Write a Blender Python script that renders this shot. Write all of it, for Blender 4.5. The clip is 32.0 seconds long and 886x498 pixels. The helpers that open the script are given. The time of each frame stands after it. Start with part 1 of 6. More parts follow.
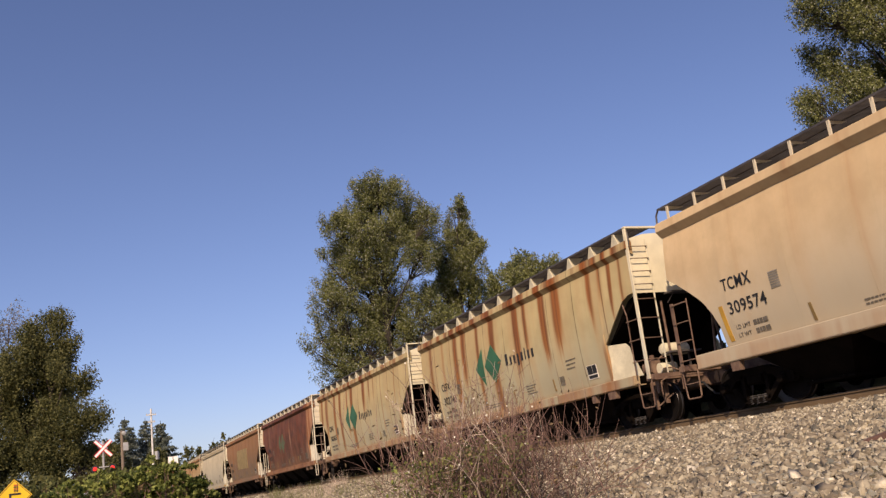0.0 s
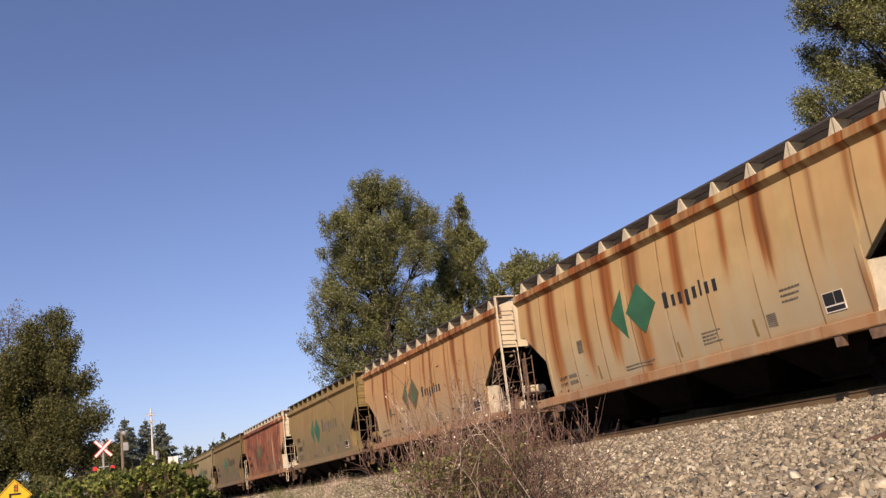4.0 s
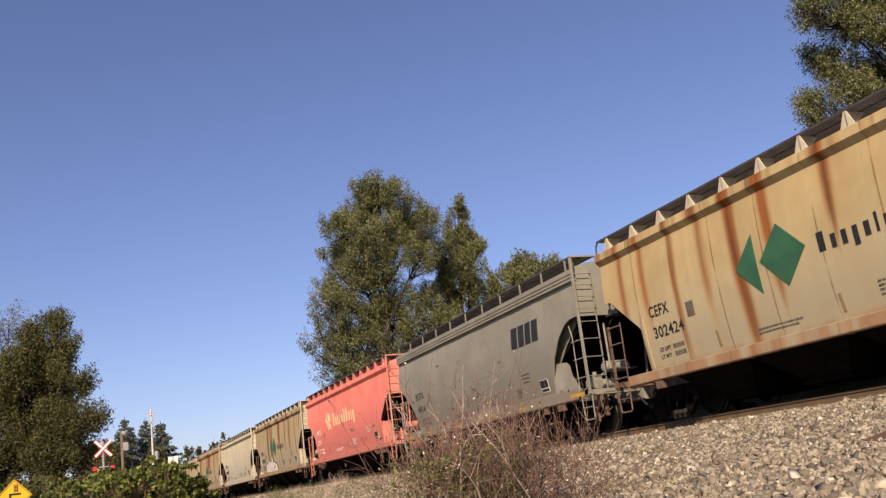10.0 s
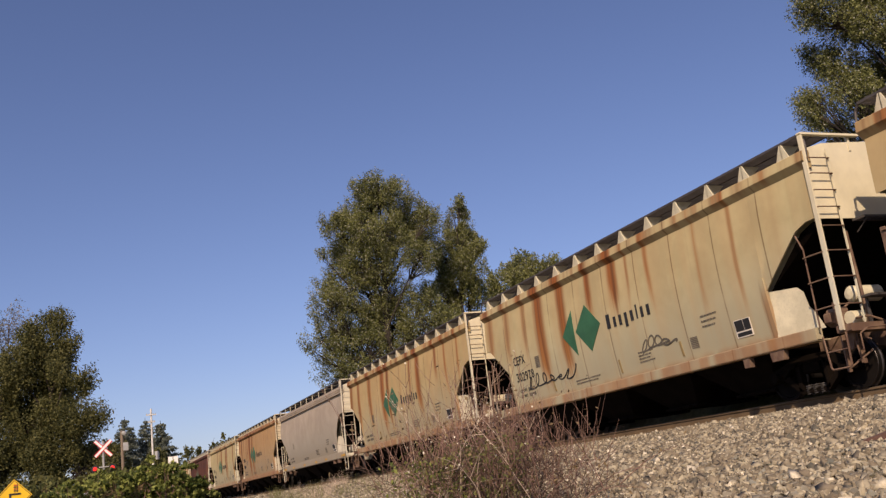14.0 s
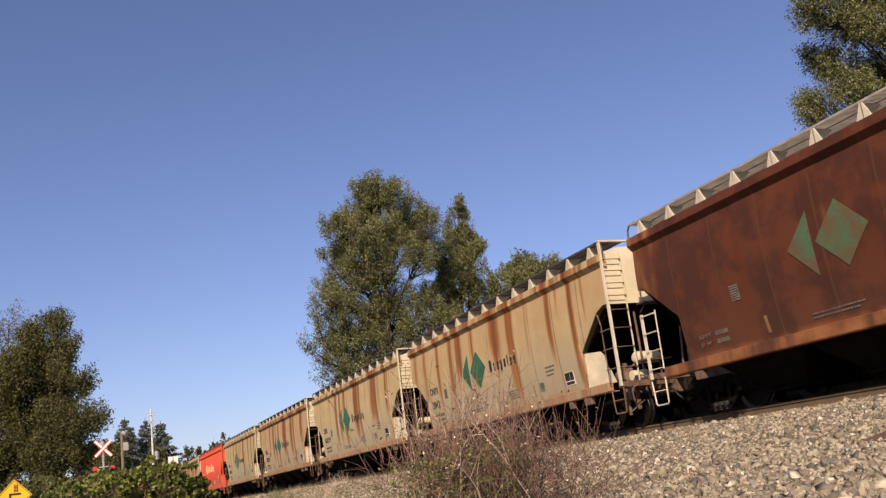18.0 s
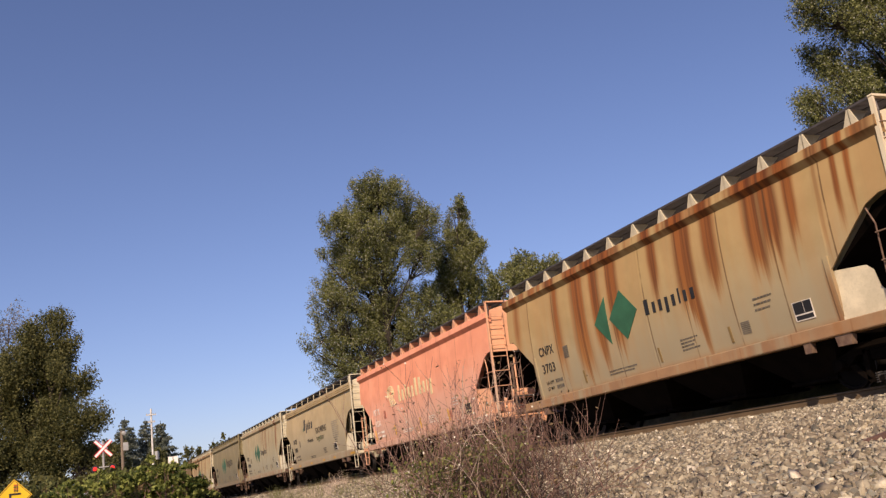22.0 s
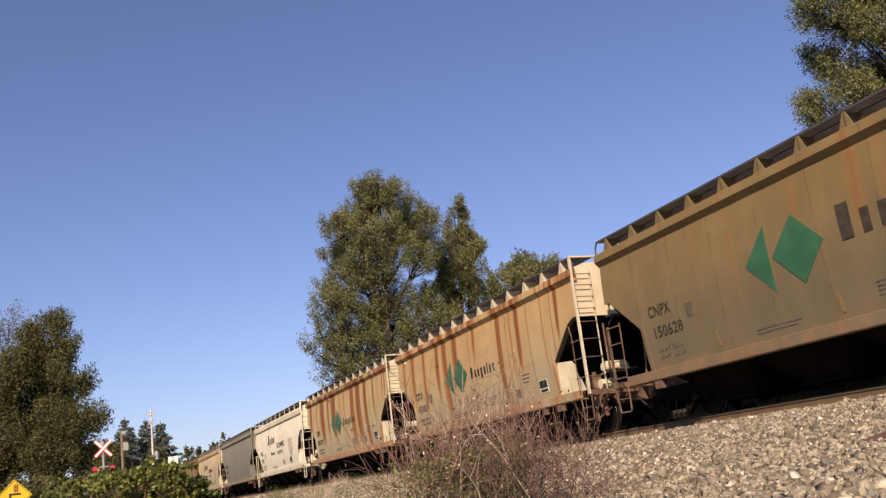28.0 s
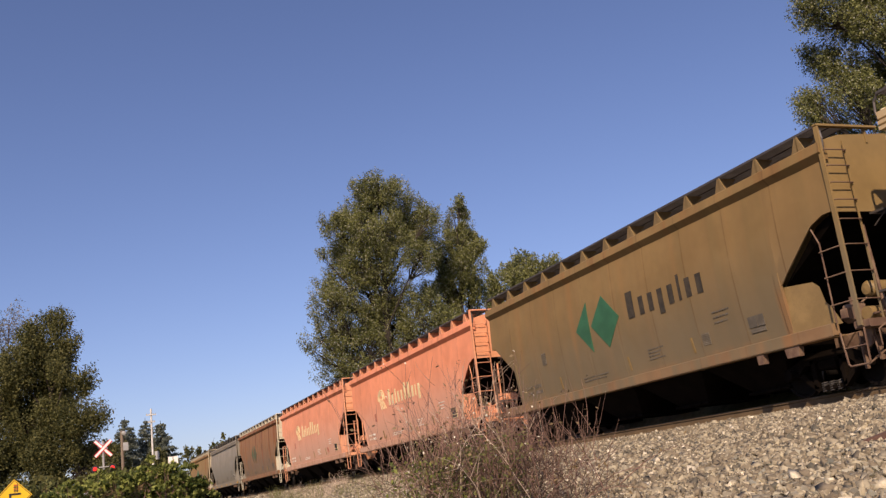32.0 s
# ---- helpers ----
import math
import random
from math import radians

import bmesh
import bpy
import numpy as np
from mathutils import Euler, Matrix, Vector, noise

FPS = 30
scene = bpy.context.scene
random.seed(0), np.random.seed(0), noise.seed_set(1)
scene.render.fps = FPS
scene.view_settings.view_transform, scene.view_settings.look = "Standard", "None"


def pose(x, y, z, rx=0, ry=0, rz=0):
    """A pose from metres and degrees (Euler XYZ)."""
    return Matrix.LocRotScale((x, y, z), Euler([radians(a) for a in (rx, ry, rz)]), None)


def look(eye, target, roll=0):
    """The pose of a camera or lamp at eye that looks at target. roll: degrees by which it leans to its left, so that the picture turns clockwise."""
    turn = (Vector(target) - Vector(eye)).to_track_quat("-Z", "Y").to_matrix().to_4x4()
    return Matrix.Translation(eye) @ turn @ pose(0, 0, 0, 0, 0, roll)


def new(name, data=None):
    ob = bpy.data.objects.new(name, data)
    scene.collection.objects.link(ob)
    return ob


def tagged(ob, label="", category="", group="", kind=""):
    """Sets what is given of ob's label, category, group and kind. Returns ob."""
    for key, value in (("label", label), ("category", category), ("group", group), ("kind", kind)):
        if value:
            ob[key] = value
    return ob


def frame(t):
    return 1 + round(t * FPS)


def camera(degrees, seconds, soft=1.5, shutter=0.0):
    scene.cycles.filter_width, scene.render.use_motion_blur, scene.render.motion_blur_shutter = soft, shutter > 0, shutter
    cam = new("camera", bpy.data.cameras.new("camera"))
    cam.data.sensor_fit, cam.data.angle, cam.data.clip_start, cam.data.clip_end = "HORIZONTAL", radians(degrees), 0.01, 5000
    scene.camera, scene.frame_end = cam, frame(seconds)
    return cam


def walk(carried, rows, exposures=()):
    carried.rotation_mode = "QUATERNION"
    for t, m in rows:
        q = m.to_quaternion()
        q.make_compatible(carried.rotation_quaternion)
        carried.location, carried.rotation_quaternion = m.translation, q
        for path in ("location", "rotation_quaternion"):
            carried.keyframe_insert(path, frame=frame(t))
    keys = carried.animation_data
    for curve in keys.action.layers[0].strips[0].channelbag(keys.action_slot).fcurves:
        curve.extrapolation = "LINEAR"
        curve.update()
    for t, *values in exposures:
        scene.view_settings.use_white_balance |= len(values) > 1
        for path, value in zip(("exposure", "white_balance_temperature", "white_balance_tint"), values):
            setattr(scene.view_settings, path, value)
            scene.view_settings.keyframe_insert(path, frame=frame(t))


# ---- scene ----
# The camera stands still beside the track, tilted up and leaning to its right.
EYE = Vector((0, 0, 1.0))
FORWARD = Vector((-0.8942, 0.37917, 0.23798))
STILL = look(EYE, EYE + FORWARD * 10, -7.07)
cam = camera(50.83, 32.0, soft=1.35, shutter=0.0)
walk(cam, [(0.0, STILL), (32.0, STILL)], exposures=[(0.0, 0.16, 6600, 33), (1.0, 0.16, 6600, 33), (2.0, 0.23, 6600, 33), (3.0, 0.26, 6600, 33), (6.0, 0.28, 6600, 33), (8.0, 0.26, 6600, 33), (10.0, 0.27, 6600, 33), (11.0, 0.06, 6600, 33), (13.0, 0.06, 6600, 33), (14.0, 0.01, 6600, 33), (17.0, 0.16, 6600, 33), (18.0, 0.24, 6600, 33), (20.0, 0.24, 6600, 33), (21.0, 0.16, 6600, 33), (22.0, 0.16, 6600, 33), (23.0, 0.06, 6600, 33), (24.0, 0.06, 6600, 33), (25.0, 0.16, 6600, 33), (28.0, 0.31, 6600, 33), (29.0, 0.16, 6600, 33), (30.0, -0.02, 6600, 33), (31.0, 0.26, 6600, 33), (32.0, 0.16, 6600, 33)])

# ---- light ----
SUN_EL, SUN_AZ = 34.5, 126.5
SUN_WAY = Vector((math.sin(radians(SUN_AZ)) * math.cos(radians(SUN_EL)), math.cos(radians(SUN_AZ)) * math.cos(radians(SUN_EL)), math.sin(radians(SUN_EL))))
world = bpy.data.worlds.new("sky")
scene.world = world
world.use_nodes = True
sky = world.node_tree.nodes.new("ShaderNodeTexSky")
sky.sky_type, sky.sun_disc, sky.sun_elevation, sky.sun_rotation = "NISHITA", False, radians(SUN_EL), radians(SUN_AZ)
sky.air_density, sky.dust_density, sky.ozone_density = 0.95, 0.7, 4.4
world.node_tree.links.new(sky.outputs[0], world.node_tree.nodes["Background"].inputs[0])
world.node_tree.nodes["Background"].inputs[1].default_value = 0.099
sun = new("sun", bpy.data.lights.new("sun", "SUN"))
sun.data.energy, sun.data.angle, sun.data.color = 4.8, radians(0.5), (1.0, 0.875, 0.575)
sun.matrix_world = look(SUN_WAY * 200, (0, 0, 0))

# ---- materials ----
def nodes_of(name):
    m = bpy.data.materials.new(name)
    m.use_nodes = True
    t = m.node_tree
    return m, t, t.nodes["Principled BSDF"]


def node(t, kind, **values):
    n = t.nodes.new(kind)
    for k, v in values.items():
        if k in n.inputs:
            n.inputs[k].default_value = v
    return n


def mix(t, fac, a, b, mode="MIX"):
    n = t.nodes.new("ShaderNodeMix")
    n.data_type, n.blend_type = "RGBA", mode
    for i, v in ((0, fac), (6, a), (7, b)):
        if hasattr(v, "is_output"):
            t.links.new(v, n.inputs[i])
        else:
            n.inputs[i].default_value = v if i == 0 else (*v, 1)
    return n.outputs[2]


def math_node(t, op, a, b=0.0, clamp=False):
    n = t.nodes.new("ShaderNodeMath")
    n.operation, n.use_clamp = op, clamp
    for i, v in ((0, a), (1, b)):
        if hasattr(v, "is_output"):
            t.links.new(v, n.inputs[i])
        else:
            n.inputs[i].default_value = v
    return n.outputs[0]


def ramp(t, fac, lo, hi):
    n = t.nodes.new("ShaderNodeMapRange")
    n.interpolation_type = "SMOOTHSTEP"
    t.links.new(fac, n.inputs[0])
    n.inputs[1].default_value, n.inputs[2].default_value = lo, hi
    return n.outputs[0]


def noise_at(t, coord, scale, where=(0, 0, 0), freq=1.0, detail=4.0, rough=0.55):
    mp = t.nodes.new("ShaderNodeMapping")
    mp.inputs["Location"].default_value, mp.inputs["Scale"].default_value = where, scale
    t.links.new(coord, mp.inputs[0])
    n = node(t, "ShaderNodeTexNoise", Scale=freq, Detail=detail, Roughness=rough)
    t.links.new(mp.outputs[0], n.inputs[0])
    return n.outputs[0]


def bump(t, bsdf, height, strength, distance=0.01):
    b = node(t, "ShaderNodeBump", Strength=strength, Distance=distance)
    t.links.new(height, b.inputs["Height"])
    t.links.new(b.outputs[0], bsdf.inputs["Normal"])


def plain(name, color, rough=0.6, metal=0.0, vary=0.25, freq=3.0, bumpy=0.15, other=None, shine=0.4):
    """Two-scale mottled surface."""
    m, t, b = nodes_of(name)
    co = t.nodes.new("ShaderNodeTexCoord").outputs["Object"]
    big, fine = noise_at(t, co, (1, 1, 1), (3, 1, 2), freq), noise_at(t, co, (1, 1, 1), (7, 2, 5), freq * 14, 3)
    dark = tuple(c * (1 - vary) for c in color) if other is None else other
    c = mix(t, ramp(t, big, 0.35, 0.65), color, dark)
    c = mix(t, math_node(t, "MULTIPLY", ramp(t, fine, 0.45, 0.75), vary), c, tuple(x * 0.5 for x in color))
    t.links.new(c, b.inputs["Base Color"])
    b.inputs["Roughness"].default_value, b.inputs["Metallic"].default_value = rough, metal
    b.inputs["Specular IOR Level"].default_value = shine
    bump(t, b, fine, bumpy)
    return m


RUST_LIGHT = (0.44, 0.20, 0.065)


RUNS = {}


def rust_runs(k, *runs):
    """Where rust runs down the side of the k-th car: (place along the car, half width, strength, how far down)."""
    RUNS[k] = [(x, w * 1.25, a, r) for x, w, a, r in runs]


def chance_runs(k, streaks):
    """Runs for a car whose side is only seen far off."""
    rnd = random.Random(k * 17)
    return [(rnd.uniform(-7.1, 7.1), rnd.uniform(0.10, 0.30), min(1.0, streaks * rnd.uniform(0.5, 1.2)), rnd.uniform(0.3, 1.0)) for _ in range(int(3 + 11 * streaks))]


def run_profile(t, along, runs):
    """Strength of the rust along the car, and strength times reach, from a few ramps side by side."""
    total = [0.0, 0.0]
    runs = sorted(runs)
    for c in range(0, len(runs), 8):
        group = runs[c:c + 8]
        knots = {0.0, 1.0}
        for x, w, amount, reach in group:
            knots |= {max(0.0, min(1.0, (x + d * w + 7.42) / 14.84)) for d in (-1, 0, 1)}
        knots = sorted(knots)
        cr = t.nodes.new("ShaderNodeValToRGB")
        for i, u in enumerate(knots):
            v = u * 14.84 - 7.42
            best = max(group, key=lambda r: r[2] * max(0.0, 1 - abs(v - r[0]) / r[1]))
            a = best[2] * max(0.0, 1 - abs(v - best[0]) / best[1])
            e = cr.color_ramp.elements[i] if i < 2 else cr.color_ramp.elements.new(u)
            e.position, e.color = u, (a, a * best[3], 0, 1)
        t.links.new(along, cr.inputs[0])
        sp = t.nodes.new("ShaderNodeSeparateXYZ")
        t.links.new(cr.outputs[0], sp.inputs[0])
        total = [sp.outputs[i] if total[i] == 0.0 else math_node(t, "ADD", total[i], sp.outputs[i]) for i in (0, 1)]
    return total


def car_paint(name, base, streaks, blotch, seed, dirt=0.3, seams=False, runs=()):
    """Weathered car paint: rust that runs down from the roof edge, blotches of bare rust, road dirt along the bottom."""
    m, t, b = nodes_of(name)
    base = tuple(0.95 * c for c in base)
    co = t.nodes.new("ShaderNodeTexCoord").outputs["Object"]
    sep = t.nodes.new("ShaderNodeSeparateXYZ")
    t.links.new(co, sep.inputs[0])
    height = ramp(t, sep.outputs[2], 1.0, 4.2)
    thin = noise_at(t, co, (2.7, 0.5, 0.08), (seed * 9.1, 0, seed * 2), 1.0, 2.5, 0.5)
    thread = noise_at(t, co, (8, 1, 0.20), (seed * 5.3, 0, seed), 1.0, 3.0, 0.55)
    spot = noise_at(t, co, (1.25, 0.8, 0.40), (seed, seed, 0), 0.62, 6.0, 0.58)
    grime = noise_at(t, co, (1, 1, 1), (seed * 2, 5, 1), 1.3, 5.0, 0.6)
    fine = noise_at(t, co, (1, 1, 1), (0, seed, 3), 28.0, 4.0, 0.6)
    dented = noise_at(t, co, (0.9, 0.6, 0.45), (seed, 2, 7), 1.0, 2.0, 0.5)
    faded = mix(t, ramp(t, grime, 0.3, 0.7), tuple(min(0.95, c * 1.08) for c in base), tuple(c * 0.86 for c in base))
    faded = mix(t, math_node(t, "MULTIPLY", ramp(t, thread, 0.5, 0.8), 0.20), faded, tuple(c * 0.6 for c in base))
    # plates weather unlike each other: broad upright bands
    plates = noise_at(t, co, (0.55, 0.1, 0.05), (seed * 1.3, 0, 0), 1.0, 2.0, 0.5)
    faded = mix(t, math_node(t, "MULTIPLY", ramp(t, plates, 0.38, 0.62), 0.30), faded, tuple(c * 0.72 for c in base))
    # the lower half is washed out and greyer
    grey = sum(base) / 3
    washed = tuple(0.40 * c + 0.58 * grey * f for c, f in zip(base, (1.00, 1.05, 0.92))) if base[0] < 3 * base[1] else tuple(f * c for c, f in zip(base, (0.62, 0.66, 0.80)))
    if base[0] < 0.29:
        washed = tuple(0.84 * c for c in washed)
    faded = mix(t, math_node(t, "MULTIPLY", math_node(t, "SUBTRACT", 1.0, ramp(t, math_node(t, "ADD", sep.outputs[2], grime), 1.9, 4.1)), 0.72), faded, washed)
    c = faded
    tone = mix(t, ramp(t, thread, 0.35, 0.65), (0.110, 0.032, 0.009), (0.27, 0.085, 0.018))
    # a warm stain over the upper half
    warm = math_node(t, "MULTIPLY", ramp(t, math_node(t, "ADD", thin, math_node(t, "MULTIPLY", height, 0.3)), 0.40, 0.95), min(0.55, 0.62 * streaks))
    c = mix(t, warm, c, tuple(0.45 * x + 0.55 * y for x, y in zip(base, (0.42, 0.19, 0.075))))
    if runs:
        sway = noise_at(t, co, (0.5, 0.3, 0.55), (seed, 0, seed * 3), 1.0, 2.0, 0.5)
        along = math_node(t, "DIVIDE", math_node(t, "ADD", math_node(t, "ADD", sep.outputs[0], 7.42 - 0.09), math_node(t, "MULTIPLY", sway, 0.18)), 14.84)
        amount, amount_reach = run_profile(t, along, runs)
        reach = math_node(t, "DIVIDE", amount_reach, math_node(t, "MAXIMUM", amount, 0.001))
        down = math_node(t, "DIVIDE", math_node(t, "SUBTRACT", 4.08, sep.outputs[2]), 2.98, True)
        left = math_node(t, "ADD", math_node(t, "SUBTRACT", down, reach), math_node(t, "MULTIPLY", math_node(t, "SUBTRACT", thread, 0.5), 0.7))
        flow = math_node(t, "MULTIPLY", amount, math_node(t, "SUBTRACT", 1.0, ramp(t, left, -0.25, 0.30)))
        halo = ramp(t, math_node(t, "MULTIPLY", flow, math_node(t, "ADD", 0.7, thin)), 0.03, 0.75)
        c = mix(t, math_node(t, "MULTIPLY", halo, 0.70), c, tuple(0.42 * x + 0.58 * y for x, y in zip(base, RUST_LIGHT)))
        core = ramp(t, math_node(t, "MULTIPLY", flow, math_node(t, "ADD", 0.50, math_node(t, "MULTIPLY", thread, 1.25))), 0.14, 0.72)
        lower = mix(t, ramp(t, thread, 0.4, 0.6), (0.20, 0.067, 0.016), (0.35, 0.148, 0.040))
        c = mix(t, math_node(t, "MULTIPLY", core, 0.92), c, mix(t, ramp(t, math_node(t, "ADD", down, math_node(t, "MULTIPLY", thin, 0.4)), 0.35, 1.1), tone, lower))
        # the tray under the roof edge feeds the runs
        c = mix(t, math_node(t, "MULTIPLY", math_node(t, "MULTIPLY", ramp(t, sep.outputs[2], 4.0, 4.2), ramp(t, math_node(t, "ADD", thin, math_node(t, "MULTIPLY", amount, 0.25)), 0.58 - 0.24 * streaks, 0.84 - 0.24 * streaks)), min(0.85, 0.15 + 0.8 * streaks)), c, tone)
    if blotch > 0:
        ends = math_node(t, "MULTIPLY", ramp(t, math_node(t, "ABSOLUTE", math_node(t, "SUBTRACT", sep.outputs[0], -0.7)), 4.6, 7.8), 0.20)
        eaten = ramp(t, math_node(t, "SUBTRACT", math_node(t, "ADD", math_node(t, "MULTIPLY", spot, 0.8), math_node(t, "MULTIPLY", thin, 0.25)), ends), 0.72 - 0.46 * blotch, 0.88 - 0.46 * blotch)
        rusty = mix(t, ramp(t, grime, 0.4, 0.6), (0.26, 0.072, 0.026), (0.105, 0.030, 0.015)) if blotch < 0.85 else mix(t, ramp(t, grime, 0.35, 0.65), (0.145, 0.043, 0.018), (0.068, 0.022, 0.011)) if blotch < 0.9 else mix(t, ramp(t, grime, 0.4, 0.6), (0.096, 0.027, 0.012), (0.052, 0.017, 0.010))
        c = mix(t, math_node(t, "MULTIPLY", eaten, 0.93), c, rusty)
    if seams:
        # grime that collects along the welded seams between plates
        off = math_node(t, "ABSOLUTE", math_node(t, "SUBTRACT", math_node(t, "FRACT", math_node(t, "DIVIDE", math_node(t, "ADD", math_node(t, "ADD", sep.outputs[0], 37.375 + 6.0 + 0.7475), math_node(t, "MULTIPLY", grime, 0.03)), 1.495)), 0.5))
        line = math_node(t, "SUBTRACT", 1.0, ramp(t, off, 0.003, 0.022))
        c = mix(t, math_node(t, "MULTIPLY", math_node(t, "MULTIPLY", line, ramp(t, math_node(t, "ADD", grime, math_node(t, "MULTIPLY", thin, 0.3)), 0.40, 0.72)), 0.25 + 0.6 * min(1.0, streaks)), c, (0.10, 0.05, 0.022))
    # rust along the edge of the cut-away end
    corner = math_node(t, "MULTIPLY", math_node(t, "SUBTRACT", 1.0, ramp(t, math_node(t, "ABSOLUTE", math_node(t, "SUBTRACT", sep.outputs[0], math_node(t, "ADD", 5.50, math_node(t, "MULTIPLY", thin, 0.25)))), 0.03, 0.17)), math_node(t, "SUBTRACT", 1.0, ramp(t, math_node(t, "ADD", sep.outputs[2], math_node(t, "MULTIPLY", thread, 0.5)), 2.0, 2.6)))
    c = mix(t, math_node(t, "MULTIPLY", corner, min(0.8, 0.3 + 0.6 * streaks) if streaks > 0.03 else 0.0), c, (0.30, 0.13, 0.04))
    # rust along the sill
    edge = math_node(t, "SUBTRACT", 1.0, ramp(t, sep.outputs[2], 1.10, 1.32))
    edge = math_node(t, "MULTIPLY", math_node(t, "MULTIPLY", edge, ramp(t, math_node(t, "ADD", thin, math_node(t, "MULTIPLY", spot, 0.5)), 0.62 - 0.2 * streaks, 0.95 - 0.2 * streaks)), min(0.68, 0.16 + 0.8 * streaks))
    c = mix(t, edge, c, mix(t, ramp(t, grime, 0.35, 0.65), (0.40, 0.17, 0.06), (0.26, 0.085, 0.026)))
    low = math_node(t, "MULTIPLY", math_node(t, "SUBTRACT", 1.0, ramp(t, math_node(t, "ADD", sep.outputs[2], math_node(t, "MULTIPLY", grime, 1.2)), 1.3, 3.0)), dirt)
    c = mix(t, low, c, (0.22, 0.165, 0.095))
    t.links.new(c, b.inputs["Base Color"])
    b.inputs["Roughness"].default_value = 0.6
    b.inputs["Specular IOR Level"].default_value = 0.18
    bump(t, b, math_node(t, "ADD", math_node(t, "MULTIPLY", fine, 0.02), dented), 0.35, 0.09)
    return m


def leaf_material(name, a, b_color, rough=0.55, silver=None, thin=0.42):
    m, t, b = nodes_of(name)
    r = t.nodes.new("ShaderNodeNewGeometry").outputs["Random Per Island"]
    co = t.nodes.new("ShaderNodeTexCoord").outputs["Object"]
    patch = noise_at(t, co, (1, 1, 1), (2, 2, 2), 0.5, 3.0)
    c = mix(t, ramp(t, math_node(t, "ADD", math_node(t, "MULTIPLY", r, 0.6), math_node(t, "MULTIPLY", patch, 0.6)), 0.25, 0.95), a, b_color)
    if silver:
        c = mix(t, ramp(t, r, 0.88, 0.92), c, silver)
    t.links.new(c, b.inputs["Base Color"])
    b.inputs["Roughness"].default_value = rough
    b.inputs["Specular IOR Level"].default_value = 0.2
    tr = t.nodes.new("ShaderNodeBsdfTranslucent")
    t.links.new(c, tr.inputs[0])
    mx = node(t, "ShaderNodeMixShader", Fac=thin)
    t.links.new(b.outputs[0], mx.inputs[1])
    t.links.new(tr.outputs[0], mx.inputs[2])
    t.links.new(mx.outputs[0], t.nodes["Material Output"].inputs[0])
    return m


def stone_material(name, from_object, cool=((0.082, 0.078, 0.060), (0.355, 0.316, 0.226)), palest=(0.74, 0.67, 0.52)):
    m, t, b = nodes_of(name)
    r = t.nodes.new("ShaderNodeObjectInfo").outputs["Random"] if from_object else t.nodes.new("ShaderNodeNewGeometry").outputs["Random Per Island"]
    cr = t.nodes.new("ShaderNodeValToRGB")
    for i, (pos, col) in enumerate(((0.0, cool[0]), (0.22, (0.175, 0.142, 0.096)), (0.5, (0.262, 0.220, 0.149)), (0.74, cool[1]), (0.95, (0.42, 0.36, 0.245)), (1.0, palest))):
        e = cr.color_ramp.elements[i] if i < 2 else cr.color_ramp.elements.new(pos)
        e.position, e.color = pos, (*col, 1)
    t.links.new(r, cr.inputs[0])
    co = t.nodes.new("ShaderNodeTexCoord").outputs["Object"]
    fine = noise_at(t, co, (1, 1, 1), (0, 0, 0), 45.0, 4.0)
    c = mix(t, math_node(t, "MULTIPLY", ramp(t, fine, 0.4, 0.7), 0.4), cr.outputs[0], (0.10, 0.08, 0.06))
    t.links.new(c, b.inputs["Base Color"])
    b.inputs["Roughness"].default_value = 0.85
    bump(t, b, fine, 0.4, 0.006)
    return m


# undercarriage and wheel steels: near-black, with the shade under the cars put in
STEEL_DARK = plain("shade_black_steel", (0.0095, 0.0066, 0.0048), 0.9, 0.0, 0.4, shine=0.05)
WHEEL_STEEL = plain("shade_black_wheel_steel", (0.010, 0.008, 0.007), 0.85, 0.0, 0.3, shine=0.08)
RUSTY = plain("rusty_ladder_steel", (0.115, 0.066, 0.045), 0.8, 0.0, 0.45, 4.0, 0.2, (0.20, 0.13, 0.085))
SPRING_STEEL = plain("worn_spring_steel", (0.050, 0.045, 0.040), 0.6, 0.0, 0.3)
TREAD_STEEL = plain("polished_tread", (0.11, 0.10, 0.095), 0.42, 1.0, 0.15)
COUPLER_RUST = plain("rusty_casting", (0.26, 0.16, 0.09), 0.8, 0.0, 0.35, 2.0)
RAIL_SIDE = plain("rusty_rail", (0.145, 0.096, 0.050), 0.85, 0.0, 0.25, 2.0)
RAIL_HEAD = plain("worn_rail_head", (0.34, 0.30, 0.27), 0.35, 0.8, 0.2)
TIE_WOOD = plain("creosoted_wood", (0.085, 0.06, 0.042), 0.9, 0.0, 0.4, 4.0)
GRATING = plain("galvanised_grating", (0.105, 0.092, 0.085), 0.6, 0.4, 0.3)
GRATING_PALE = plain("pale_grating", (0.36, 0.335, 0.30), 0.6, 0.0, 0.3)
INK = plain("black_lettering", (0.022, 0.022, 0.022), 0.6, 0.0, 0.3)
INK_WORN = plain("worn_lettering", (0.030, 0.025, 0.018), 0.7, 0.0, 0.4, 5.0, 0.15, (0.055, 0.043, 0.028))
INK_FADED = plain("faded_lettering", (0.15, 0.13, 0.10), 0.7, 0.0, 0.4)
PRINT_PALE = plain("pale_grey_print", (0.36, 0.32, 0.25), 0.7, 0.0, 0.4)
STENCIL_GREY = plain("grey_stencil_panel", (0.23, 0.195, 0.14), 0.7, 0.0, 0.4)
PRINT_PINK = plain("worn_pink_print", (0.72, 0.26, 0.16), 0.7, 0.0, 0.4)
WHITE_INK = plain("white_lettering", (0.78, 0.72, 0.62), 0.6, 0.0, 0.15)
CREAM_INK = plain("cream_lettering", (0.80, 0.66, 0.36), 0.6, 0.0, 0.15)
